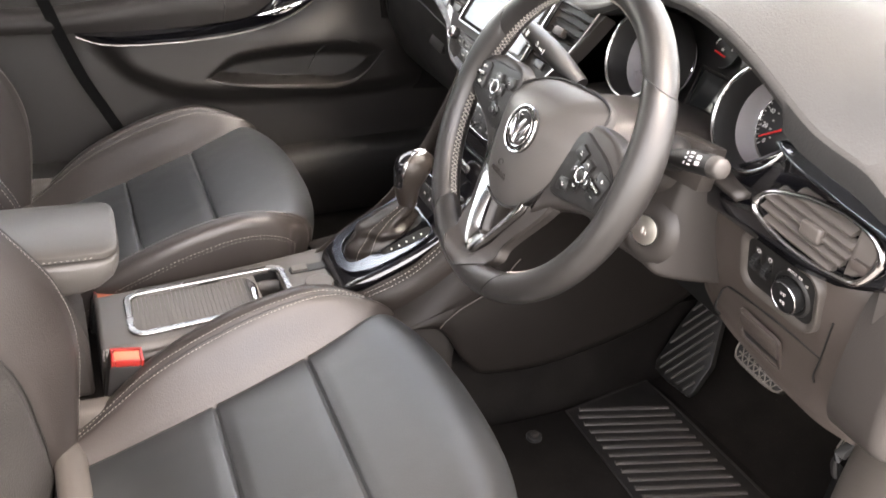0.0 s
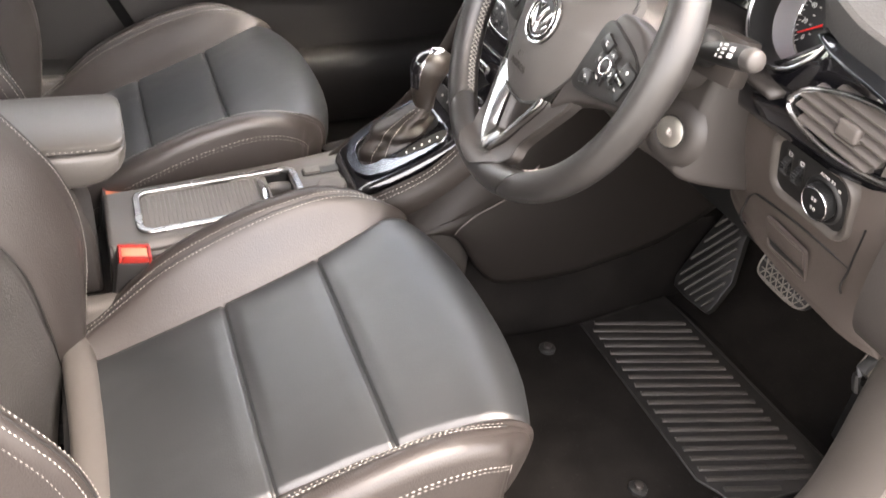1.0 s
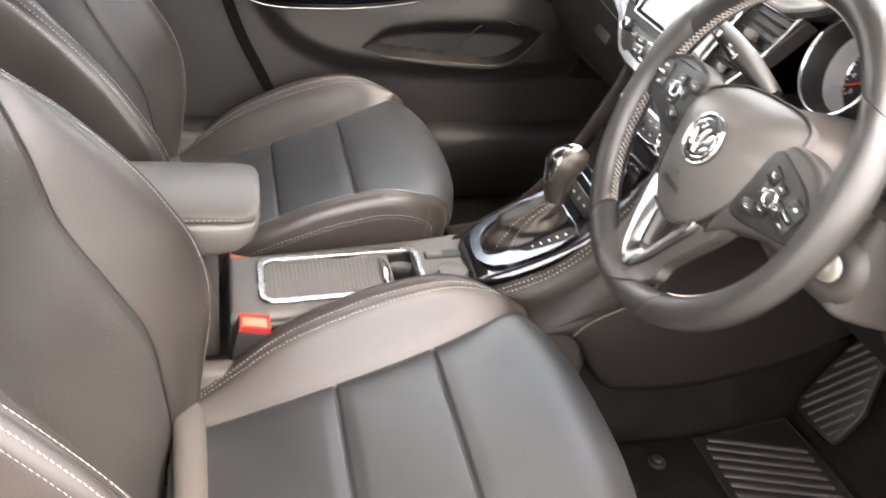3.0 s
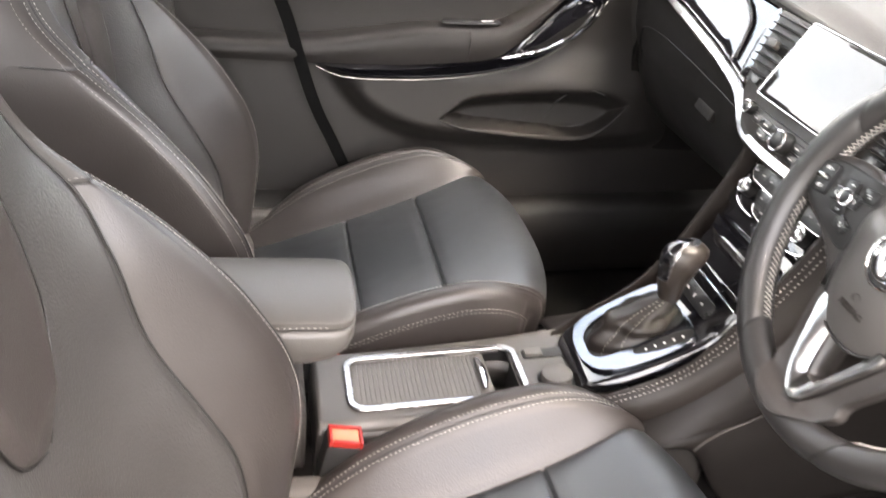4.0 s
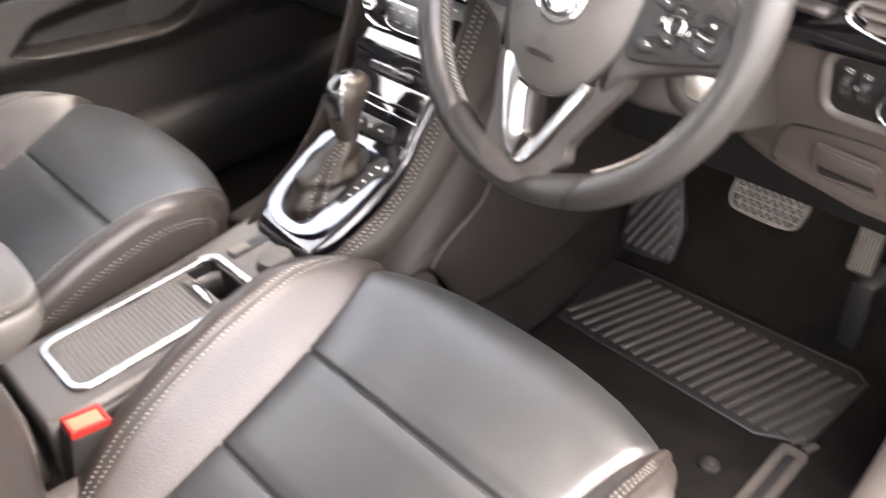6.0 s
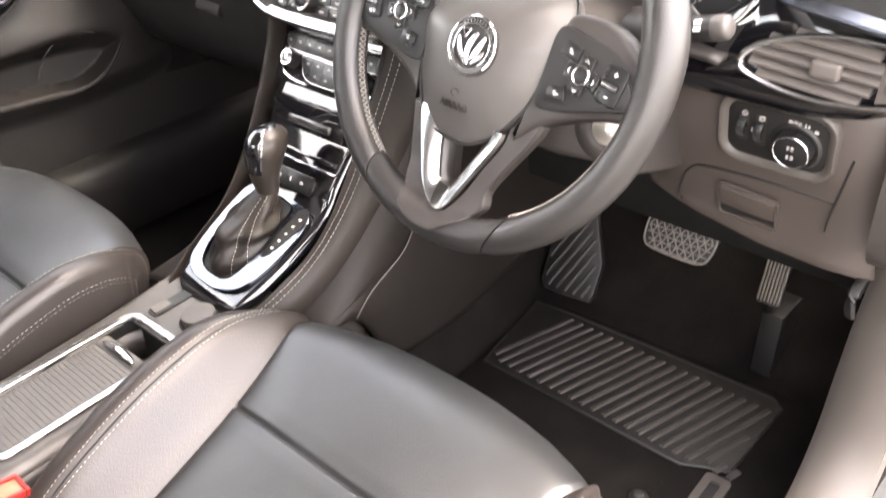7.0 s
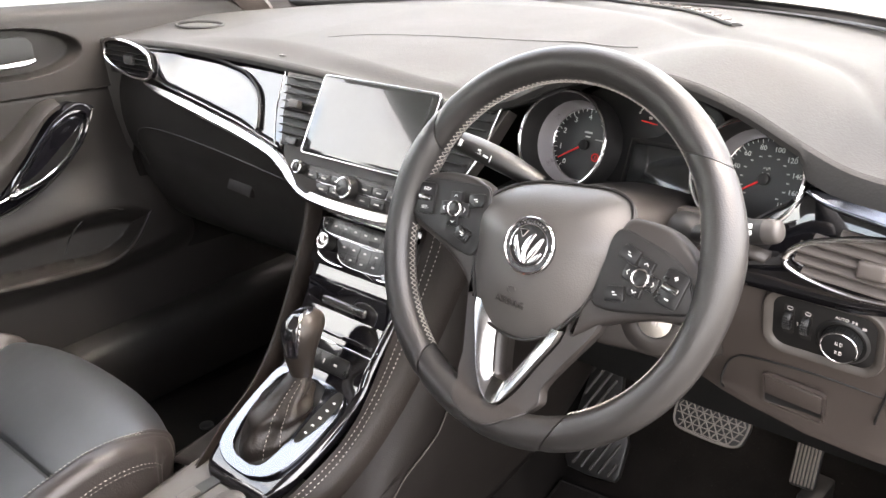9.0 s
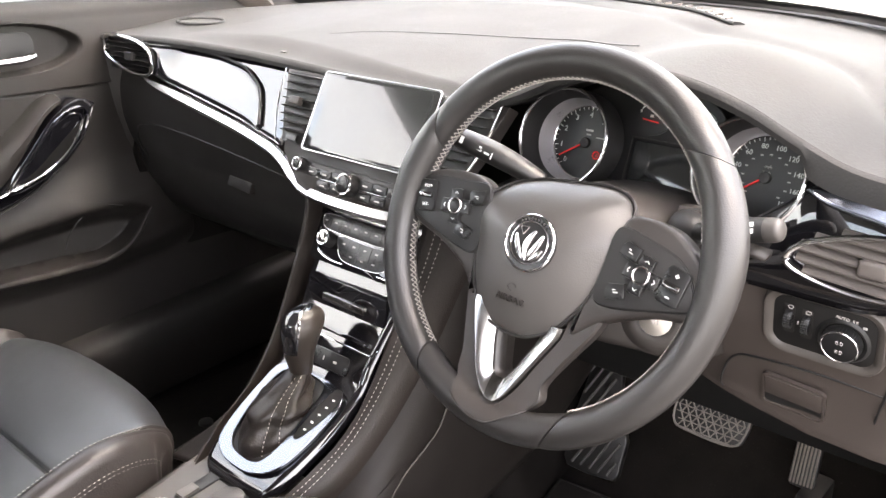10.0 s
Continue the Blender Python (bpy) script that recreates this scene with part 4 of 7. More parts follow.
    kn = part("light_knob", plate(circle(0.0182, 48), 0.0125, K, 0.002), BUTTON, lp, "round black light knob with a bright ring")
    for k in range(44):
        a = 2 * math.pi * k / 44
        part("knurl", placed(box((-0.0006, -0.0005, 0.0035), (0.0006, 0.0005, 0.0110)), K @ Matrix.Translation((0.0183 * math.cos(a), 0.0183 * math.sin(a), 0)) @ pose(0, 0, 0, 0, 0, math.degrees(a))), PLASTIC_BLACK, kn)
    part("knob_ring", tube([K @ Vector((x, y, 0.0120)) for x, y in circle(0.0168, 56)], 0.0009, 8, closed=True), CHROME, kn, "thin bright ring")
    for dy in (0.0050, -0.0055):
        part("symbol", tube([K @ Vector((0.0010 + 0.0022 * math.cos(a), dy + 0.0020 * math.sin(a), 0.0128)) for a in steps(-math.pi / 2, math.pi / 2, 8)], 0.00035, 4, closed=True), PRINT_GREY, kn)
        part("symbol", bars([(-0.0022, dy + q, 0.0026, 0.0004) for q in (-0.0014, 0.0, 0.0014)], K @ Matrix.Translation((0, 0, 0.0126))), PRINT_GREY, kn)
    part("lettering", words("AUTO", 0.0046, C @ Matrix.Translation((0.0225, 0.0212, -0.0015)) @ pose(0, 0, 0, 0, 0, -3)), PRINT_GREY, lp)
    part("symbol", bars([(0.0325, 0.0210, 0.0018, 0.0026), (0.0355, 0.0205, 0.0018, 0.0026), (0.0430, 0.0165, 0.0038, 0.0026)], C @ Matrix.Translation((0, 0, -0.0019))), PRINT_GREY, lp)

    # middle: vents, screen, radio keys
    S = basis((0.0, 0.1695, 0.660), (1, 0, 0), (0, 0.53, 1))
    face = plate([(-0.196, 0.056), (0.196, 0.056), (0.178, 0.0), (0.150, -0.060), (0.105, -0.098), (0.060, -0.112), (-0.060, -0.112), (-0.105, -0.098), (-0.150, -0.060), (-0.178, 0.0)], 0.02, S @ Matrix.Translation((0, 0, -0.022)), 0.002)
    cf = part("radio_face", face, PLASTIC, d, "dark grey radio surround with keys and knobs")
    for sx in (-1, 1):
        q = [(sx * x, y) for x, y in ((0.112, 0.052), (0.186, 0.052), (0.176, 0.0), (0.158, -0.046), (0.112, -0.046))]
        vb = part("centre_vent", plate(q if sx > 0 else q[::-1], 0.002, S @ Matrix.Translation((0, 0, -0.0015))), PLASTIC_BLACK, d, "upright centre air vent with dark slats")
        for k, y in enumerate(steps(-0.032, 0.046, 7)):
            w0, w1 = 0.114, np.interp(y, [-0.046, 0, 0.052], [0.155, 0.173, 0.183])
            sl = loft([[S @ Vector((sx * x, y + dy, z)) for dy, z in ((-0.0012, 0.0085), (0.0004, 0.0095), (0.0040, -0.001), (0.0020, -0.001))] for x in steps(w0, w1, 3)])
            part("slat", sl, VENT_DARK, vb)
        part("vent_tab", placed(box((-0.011, -0.006, 0.004), (0.011, 0.006, 0.015), 0.003), S @ Matrix.Translation((sx * 0.146, 0.010, 0))), PLASTIC, vb)
        part("hazard_key", plate(rounded(0.022, 0.010, 0.002), 0.003, S @ Matrix.Translation((sx * 0.136, -0.040, 0.003)), 0.001), BUTTON, vb)
        edge = [S @ Vector((sx * x, y, 0.006)) for x, y in ((0.192, 0.054), (0.184, 0.0), (0.165, -0.05))]
        part("vent_edge", tube(line(edge, 20), 0.0013, 8), SATIN, vb)
    T = S @ Matrix.Translation((0, 0, 0.002))
    sc = part("touch_screen", plate(rounded(0.204, 0.106, 0.004), 0.010, T @ Matrix.Translation((0, 0.003, 0)), 0.001), SCREEN, d, "dark glossy touch screen, switched off")
    part("screen_bezel", tube([T @ Vector((x, y, 0.009)) for x, y in rounded(0.207, 0.109, 0.005, cy=0.003)], 0.0012, 8, closed=True), SATIN, sc, "thin silver frame")
    part("display", plate(rounded(0.180, 0.096, 0.002), 0.0006, T @ Matrix.Translation((0.003, 0.003, 0.0102))), SCREEN, sc)
    # keys under the screen on a panel that leans further back
    R = basis((0.0, 0.1325, 0.586), (1, 0, 0), (0, 0.35, 1))
    part("key_panel", plate([(-0.118, 0.018), (0.118, 0.018), (0.108, -0.004), (0.080, -0.015), (0.030, -0.019), (-0.030, -0.019), (-0.080, -0.015), (-0.108, -0.004)], 0.008, R @ Matrix.Translation((0, 0, -0.004)), 0.001), PLASTIC, cf)
    for sx in (-1, 1):
        part("small_knob", plate(circle(0.0095, 24), 0.012, R @ Matrix.Translation((sx * 0.098, 0.012, 0.004)), 0.002), BUTTON, cf, "small dark knob with a silver ring")
        part("knob_ring", tube([R @ Matrix.Translation((sx * 0.098, 0.012, 0.0155)) @ Vector((x, y, 0)) for x, y in circle(0.0078, 28)], 0.0012, 6, closed=True), CHROME, cf)
        part("knob_cap", plate(circle(0.0062, 24), 0.002, R @ Matrix.Translation((sx * 0.098, 0.012, 0.0155)), 0.0006), BUTTON, cf)
        for k in range(3):
            for r2 in range(2):
                if r2 == 1 and k == 2:
                    continue
                part("radio_key", plate(rounded(0.024, 0.012, 0.002), 0.0025, R @ Matrix.Translation((sx * (0.026 + 0.025 * k), 0.006 - 0.0145 * r2, 0.004)), 0.0008), BUTTON, cf)
                part("key_print", bars([(sx * (0.026 + 0.025 * k), 0.006 - 0.0145 * r2, 0.008, 0.0016)], R @ Matrix.Translation((0, 0, 0.0066))), PRINT_GREY, cf)
    part("volume_knob", plate(circle(0.0150, 40), 0.016, R @ Matrix.Translation((0, 0.002, 0.004)), 0.002), BUTTON, cf, "round dark volume knob with a silver ring")
    part("knob_ring", tube([R @ Matrix.Translation((0, 0.002, 0.0196)) @ Vector((x, y, 0)) for x, y in circle(0.0125, 36)], 0.0015, 6, closed=True), CHROME, cf)
    part("knob_cap", plate(circle(0.0105, 32), 0.002, R @ Matrix.Translation((0, 0.002, 0.0195)), 0.0006), BUTTON, cf)
    part("silver_line", tube([R @ Vector((x, y, 0.005)) for x, y in ((-0.082, 0.014), (-0.078, 0.002), (-0.050, -0.0005), (-0.016, -0.0005))], 0.0011, 6), SATIN, cf)
    part("silver_line", tube([R @ Vector((x, y, 0.005)) for x, y in ((0.016, -0.0005), (0.05, -0.0005), (0.078, 0.002), (0.082, 0.014))], 0.0011, 6), SATIN, cf)

    # defroster slot by the windscreen
    def surf(x, y):
        s = (y - lip_y(x)) / (dash_end(x) - lip_y(x))
        return dash_top(x, min(1, max(0, s)))
    slot = [surf(x, 0.93 - 0.50 * x - 1.1 * max(0, x) ** 2) + Vector((0, 0, 0.001)) for x in steps(-0.22, 0.215, 30)]
    df = part("defroster_slot", tube(slot, 0.012, 8, flat=0.35), PLASTIC_BLACK, d, "long dark defroster slot beside the windscreen")
    part("slot_rim", tube([p + Vector((0.0, -0.016, 0.003)) for p in slot], 0.003, 6), SOFT_DASH, df)
    for k in range(2, 30, 2):
        part("slot_rib", placed(box((-0.0012, -0.013, -0.002), (0.0012, 0.013, 0.003)), Matrix.Translation(slot[k] + Vector((0, 0, 0.004)))), PLASTIC_LIGHT, df)
    sp = part("dash_speaker", plate([(p[0] * 1.5, p[1]) for p in circle(0.026, 32)], 0.003, Matrix.Translation(surf(-0.60, 0.33) + Vector((0, 0, -0.001))) @ pose(0, 0, 0, 4, 0, 25), 0.001), SOFT_DASH, d, "oval demister grille in the pad's corner")
    part("speaker_rim", tube([Matrix.Translation(surf(-0.60, 0.33) + Vector((0, 0, 0.003))) @ pose(0, 0, 0, 4, 0, 25) @ Vector((x * 1.5, y, 0)) for x, y in circle(0.030, 40)], 0.0025, 6, closed=True), SOFT_DASH, sp)
    rs = part("dash_speaker", plate(circle(0.032, 32), 0.003, Matrix.Translation(surf(0.645, 0.30) + Vector((0, 0, 0.0))) @ pose(0, 0, 0, 0, 6, 0), 0.001), PLASTIC_BLACK, d, "round dark grille at the pad's outer end")
    for k in range(-3, 4):
        part("grille_bar", placed(box((-0.026 + abs(k) * 0.004, -0.001, 0.002), (0.026 - abs(k) * 0.004, 0.001, 0.005)), Matrix.Translation(surf(0.645, 0.30) + Vector((0, k * 0.008, 0))) @ pose(0, 0, 0, 0, 6, 0)), PLASTIC, rs)
    part("small_sensor", plate(rounded(0.012, 0.005, 0.002), 0.002, Matrix.Translation(surf(-0.24, 0.225) + Vector((0, 0, 0.0))), 0.0005), PLASTIC, d)
    # bonnet lever under the panel's end
    bl = line([(0.672, 0.30, 0.40), (0.664, 0.285, 0.385), (0.660, 0.275, 0.36), (0.662, 0.280, 0.34)], 14)
    part("bonnet_lever", tube(bl, 0.007, 8, flat=0.6), PLASTIC_BLACK, d, "black bonnet release lever")
    # rounded outer knee block
    o = line([(0.205, 0.60, 0), (0.196, 0.55, 0), (0.196, 0.50, 0), (0.204, 0.46, 0), (0.225, 0.437, 0), (0.26, 0.428, 0), (0.34, 0.425, 0), (0.45, 0.44, 0), (0.46, 0.60, 0), (0.36, 0.625, 0), (0.25, 0.625, 0)], 60, closed=True)
    part("end_cover", plate([(v.x, v.y) for v in o], 0.060, basis((0.676, 0, 0), (0, 1, 0), (0, 0, 1)), 0.010, 3), PLASTIC_COLUMN, d, "rounded grey cover closing the dashboard's outer end")


dash()


# ---- instruments ----
def cluster():
    c = thing("instrument_cluster", "instrument cluster with two round silver-ringed dials", "gauge", (0.371, 0.26, 0.60))
    tilt = (0, 0.30, 1)
    part("hood_inner", sheet(lambda x, v: Vector((x, lip_y(x) + 0.012 + (0.285 - lip_y(x) - 0.012) * v, lip_z(x) - 0.011 - 0.004 * v)), steps(0.175, 0.56, 40), steps(0, 1, 6)), PLASTIC_BLACK, c, "dark hood lining", solid=0.004)
    part("back_plate", plate([(-0.195, -0.075), (0.19, -0.075), (0.19, 0.03), (0.12, 0.085), (0.0, 0.11), (-0.10, 0.09), (-0.195, 0.03)], 0.004, basis((0.371, 0.268, 0.648), (1, 0, 0), tilt)), PLASTIC_BLACK, c)
    part("lower_shelf", sheet(lambda x, v: Vector((x, 0.17 + 0.11 * v, 0.616 + 0.010 * v + 0.008 * math.cos((x - 0.371) * 9))), steps(0.19, 0.52, 24), steps(0, 1, 6)), PLASTIC, c, solid=0.006)
    for dx, marks in ((-0.107, "tach"), (0.107, "speed")):
        cx = 0.371 + dx
        B = basis((cx, 0.252, 0.669), (1, 0, 0), tilt)
        dl = part("dial", plate(circle(0.0425, 48), 0.003, B @ Matrix.Translation((0, 0, -0.008))), DIAL, c, "black dial face with white figures and a red needle")
        rings = []
        for r, z in ((0.0425, -0.008), (0.0430, -0.004), (0.0458, 0.008), (0.0485, 0.021)):
            rings.append([B @ Vector((x, y, z)) for x, y in circle(r, 56)])
        part("dial_cone", loft(rings, cap=False), DIAL_RING, dl, "silver conical dial surround")
        lip = [[B @ Vector((x, y, z)) for x, y in circle(r, 56)] for r, z in ((0.0485, 0.021), (0.0500, 0.030), (0.0528, 0.043), (0.0550, 0.049), (0.0568, 0.046), (0.0568, 0.010))]
        part("dial_bezel", loft(lip, cap=False), PLASTIC_BLACK, dl, "dark lip round the dial")
        part("bright_ring", tube([B @ Vector((x, y, 0.0495)) for x, y in circle(0.0556, 64)], 0.0021, 8, closed=True), SATIN, dl)
        part("inner_ring", tube([B @ Vector((x, y, -0.0038)) for x, y in circle(0.0424, 64)], 0.0014, 8, closed=True), CHROME, dl)
        a0, a1, n = radians(225), radians(-45), 8 if marks == "tach" else 9
        F = B @ Matrix.Translation((0, 0, -0.0048))
        ticks = []
        for k in range(n * 4 + 1):
            a = a0 + (a1 - a0) * k / (n * 4)
            ln = 0.0042 if k % 4 == 0 else 0.0022
            ticks.append(placed(box((-ln / 2, -0.00035, 0), (ln / 2, 0.00035, 0.0004)), Matrix.Translation((math.cos(a) * (0.0412 - ln / 2), math.sin(a) * (0.0412 - ln / 2), 0)) @ Matrix.Rotation(a, 4, "Z")))
        part("tick_ring", placed(join(*ticks), F), PRINT, dl)
        figs = []
        for k in range(n + 1):
            a = a0 + (a1 - a0) * k / n
            t = str(k) if marks == "tach" else str(k * 20)
            if marks == "speed" and k == 0:
                t = "0"
            figs.append(words(t, 0.0088 if marks == "tach" else 0.0074, Matrix.Translation((math.cos(a) * 0.0325, math.sin(a) * 0.0325, 0)), 0.0002))
        part("figure_ring", placed(join(*figs), F), PRINT, dl)
        if marks == "speed":
            part("inner_marks", bars([(math.cos(a0 + (a1 - a0) * k / 12) * 0.0240, math.sin(a0 + (a1 - a0) * k / 12) * 0.0240, 0.003, 0.0013) for k in range(13)], F), PRINT_GREY, dl)
            part("lettering", words("mph", 0.0044, F @ Matrix.Translation((0.0, 0.0115, 0)), 0.0002), PRINT_GREY, dl)
            part("lettering", words("km/h", 0.0040, F @ Matrix.Translation((0.0, 0.0055, 0)), 0.0002), PRINT_GREY, dl)
        else:
            part("lettering", bars([(0.002, 0.015, 0.010, 0.0022), (0.002, 0.010, 0.006, 0.0016), (0.018, 0.008, 0.011, 0.001)], F), PRINT_GREY, dl)
            part("warning_sign", tube([F @ Vector((0.017 + x, -0.012 + y, 0.0006)) for x, y in circle(0.0042, 20)], 0.0009, 6, closed=True), NEEDLE, dl, "red ring warning sign")
            part("warning_bar", bars([(0.017, -0.012, 0.0012, 0.004)], F), NEEDLE, dl)
        an = radians(213) if marks == "tach" else radians(216)
        nd = placed(loft([[Vector((x, w * y, z)) for y, z in ((-1, 0), (1, 0), (0.6, 0.0012), (-0.6, 0.0012))] for x, w in ((-0.002, 0.0014), (0.036, 0.0007))]), F @ Matrix.Translation((0, 0, 0.003)) @ Matrix.Rotation(an, 4, "Z"))
        part("needle", nd, NEEDLE, dl, "slim red needle")
        part("needle_cap", plate(circle(0.0062, 24), 0.005, F, 0.0015), PLASTIC_BLACK, dl)
    # display and two small gauges between
    M = basis((0.371, 0.256, 0.660), (1, 0, 0), tilt)
    ds = part("display", plate(rounded(0.088, 0.050, 0.003), 0.004, M @ Matrix.Translation((0, -0.004, 0)), 0.0008), SCREEN, c, "dark centre display, switched off")
    fr = tube([M @ Vector((x, y, 0.006)) for x, y in ((-0.048, -0.030), (-0.047, 0.024), (0.047, 0.024), (0.048, -0.030))], 0.0016, 6)
    part("display_frame", fr, PLASTIC, ds)
    for sx in (-1, 1):
        G = M @ Matrix.Translation((sx * 0.030, 0.050, 0.002))
        sg = part("small_gauge", plate([(p[0] * 1.2, p[1]) for p in circle(0.021, 32)], 0.003, G), DIAL, c)
        part("gauge_arc", tube([G @ Vector((0.015 * math.cos(a), 0.013 * math.sin(a), 0.004)) for a in steps(radians(30), radians(150), 14)], 0.0006, 6), PRINT, sg)
        part("gauge_figures", bars([(-0.014, 0.004, 0.002, 0.003), (0.014, 0.004, 0.002, 0.003), (0, 0.0, 0.004, 0.003)], G @ Matrix.Translation((0, 0, 0.0031))), PRINT_GREY, sg)
        part("needle", placed(box((-0.016, -0.0007, 0.004), (0.004, 0.0007, 0.005)), G @ Matrix.Translation((0.006, -0.006, 0)) @ Matrix.Rotation(radians(-6), 4, "Z")), NEEDLE, sg, "short red needle")


cluster()


# ---- steering wheel ----
def steering_wheel():
    C = Vector((0.371, 0.018, 0.636))
    W = basis(C, (1, 0, 0), (0, math.sin(radians(21.8)), math.cos(radians(21.8))))
    W = W @ Matrix.Rotation(radians(-3), 4, "Z")
    w = thing("steering_wheel", "dark leather three-spoke steering wheel with silver lower spoke", "steering wheel", C)
    R, r = 0.1688, 0.0158

    def rim_pt(a, b):
        """Around the rim (a) and round its section (b)."""
        grip = 0.0022 * (math.exp(-((math.sin(a) - 0.25) / 0.25) ** 2) * abs(math.cos(a)))
        rr = r + grip
        x, y = math.cos(a), math.sin(a)
        q = R + rr * math.cos(b) * 1.02
        return W @ Vector((x * q, y * q, rr * math.sin(b) * 1.12))

    D = radians

    def arc(a0, a1, k0, k1, label):
        """A leather length of the rim; its end seams slant by k0 and k1 across the section."""
        n = int((a1 - a0) / D(2.5))
        rg = []
        for i in range(n + 1):
            f = i / n
            pull = 0.004 * (max(0.0, 1 - f * n / 1.5) ** 2 + max(0.0, 1 - (1 - f) * n / 1.5) ** 2)
            ring = []
            for k in range(24):
                b = 2 * math.pi * k / 24
                a = a0 + (a1 - a0) * f + D(k0 * (1 - f) + k1 * f) * math.cos(b)
                q = rim_pt(a, b)
                ring.append(q + (W @ Vector((math.cos(a) * R, math.sin(a) * R, 0)) - q) * (pull / r * 0.25))
            rg.append(ring)
        part("rim_section", loft(rg), LEATHER_WHEEL, w, label)
    arc(D(41.5), D(151.7), -5, -6, "smooth dark leather rim section")
    arc(D(152.3), D(239.7), -6, 4, "grained dark leather rim section")
    arc(D(240.3), D(295.2), 4, -5.5, "smooth dark leather rim section")
    arc(D(295.8), D(401.2), -5.5, -5, "grained dark leather rim section")
    # baseball stitching round the inside of the rim
    for a0, a1 in ((D(60), D(168)), (D(188), D(236)), (D(301), D(352)), (D(17), D(60))):
        n = int((a1 - a0) * (R - r) / 0.0050)
        segs = []
        for k in range(n):
            a, b = a0 + (a1 - a0) * k / n, a0 + (a1 - a0) * (k + 1) / n
            p, q = rim_pt(a, D(180 - 14)), rim_pt(b, D(180 + 14))
            u, v = rim_pt(a, D(180 + 14)), rim_pt(b, D(180 - 14))
            ins = (C - p).normalized() * 0.0006
            segs += [tube([p + ins, (p + q) / 2 + ins * 3, q + ins], 0.00046, 4), tube([u + ins, (u + v) / 2 + ins * 3, v + ins], 0.00046, 4)]
        part("stitching", join(*segs), THREAD, w, "pale crossed stitching inside the rim")
    # spokes: body joining hub and rim on both sides
    def closed_line(pts, n=56):
        p = line([(x, y, 0) for x, y in pts], n, closed=True)
        q = [(v.x, v.y) for v in p]
        turn = sum(a[0] * b[1] - b[0] * a[1] for a, b in zip(q, q[1:] + q[:1]))
        return q if turn > 0 else q[::-1]

    def spoke(sx, body, pad_line, cross_at, small, rocker_at):
        sp = part("spoke", plate(closed_line(body), 0.022, W @ Matrix.Translation((0, 0, -0.0195)), 0.006, 3), PLASTIC_SPOKE, w, "warm grey plastic side spoke")
        o = closed_line(pad_line)
        pad = part("key_pad", plate(o, 0.004, W @ Matrix.Translation((0, 0, 0.0020)), 0.001), PLASTIC_PAD, sp, "dark key pad on the spoke")
        part("pad_dark_line", tube([W @ Vector((x, y, 0.0034)) for x, y in o], 0.0011, 6, closed=True), PLASTIC_BLACK, pad)
        tilt = W @ Matrix.Translation((*cross_at, 0.0060)) @ pose(0, 0, 0, 0, 0, -sx * 9)
        arm = []
        for k in range(64):
            a = 2 * math.pi * k / 64
            c4, s4 = math.cos(a), math.sin(a)
            m4 = max(abs(c4), abs(s4))
            lim = min(0.0172 / m4, 0.0068 / max(1e-4, min(abs(c4), abs(s4)))) if min(abs(c4), abs(s4)) > 0.0068 / 0.0172 * m4 else 0.0172
            arm.append((max(0.0105, lim) * c4, max(0.0105, lim) * s4))
        part("cross_gap", plate([(x * 1.07, y * 1.07) for x, y in arm], 0.0006, tilt), PIPING, pad)
        part("cross_key", plate(arm, 0.0036, tilt, 0.0012), BUTTON, pad, "cross-shaped key")
        part("key_ring", tube([tilt @ Vector((x, y, 0.0040)) for x, y in circle(0.0074, 32)], 0.0010, 8, closed=True), CHROME, pad)
        part("ok_key", plate(circle(0.0066, 28), 0.0042, tilt, 0.001), BUTTON, pad)
        for q in range(4):
            at = tilt @ pose(0, 0, 0, 0, 0, 90 * q) @ Matrix.Translation((0, 0.0128, 0.0035))
            part("key_print", join(*[placed(box((-0.0015, -0.0003, 0), (0.0015, 0.0003, 0.0003)), at @ pose(dx, dy, 0, 0, 0, -a)) for dx, dy, a in ((-0.0010, 0, -40), (0.0010, 0, 40))]), PRINT, pad)
        for x, y, turn in small:
            K = W @ Matrix.Translation((x, y, 0.0058)) @ pose(0, 0, 0, 0, 0, turn)
            shape = [(-0.0085, -0.0065), (0.0060, -0.0065), (0.0092, -0.0020), (0.0092, 0.0058), (0.0080, 0.0068), (-0.0078, 0.0068), (-0.0092, 0.0050)]
            part("key_gap", plate([(a * 1.10, b * 1.12) for a, b in shape], 0.0006, K), PIPING, pad)
            part("small_key", plate(shape, 0.0030, K, 0.001), BUTTON, pad)
            part("key_print", bars([(-0.001, 0.0012, 0.0040, 0.0008), (0.0006, -0.0010, 0.0024, 0.0008)], K @ Matrix.Translation((0, 0, 0.003))), PRINT, pad)
        Rk = W @ Matrix.Translation((*rocker_at, 0.0056)) @ pose(0, 0, 0, 0, 0, -sx * 9)
        part("rocker_gap", plate(rounded(0.0235, 0.0335, 0.005), 0.0006, Rk), PIPING, pad)
        part("rocker", plate(rounded(0.0215, 0.0315, 0.004), 0.0026, Rk, 0.001), BUTTON, pad)
        part("roller", placed(box((-0.0080, -0.0030, 0.002), (0.0080, 0.0030, 0.0068), 0.0018), Rk), SATIN_DARK, pad, "small silver roller")
        if sx < 0:
            part("lettering", words("RES+", 0.0046, Rk @ Matrix.Translation((0, 0.0090, 0.0028)), 0.0002), PRINT, pad)
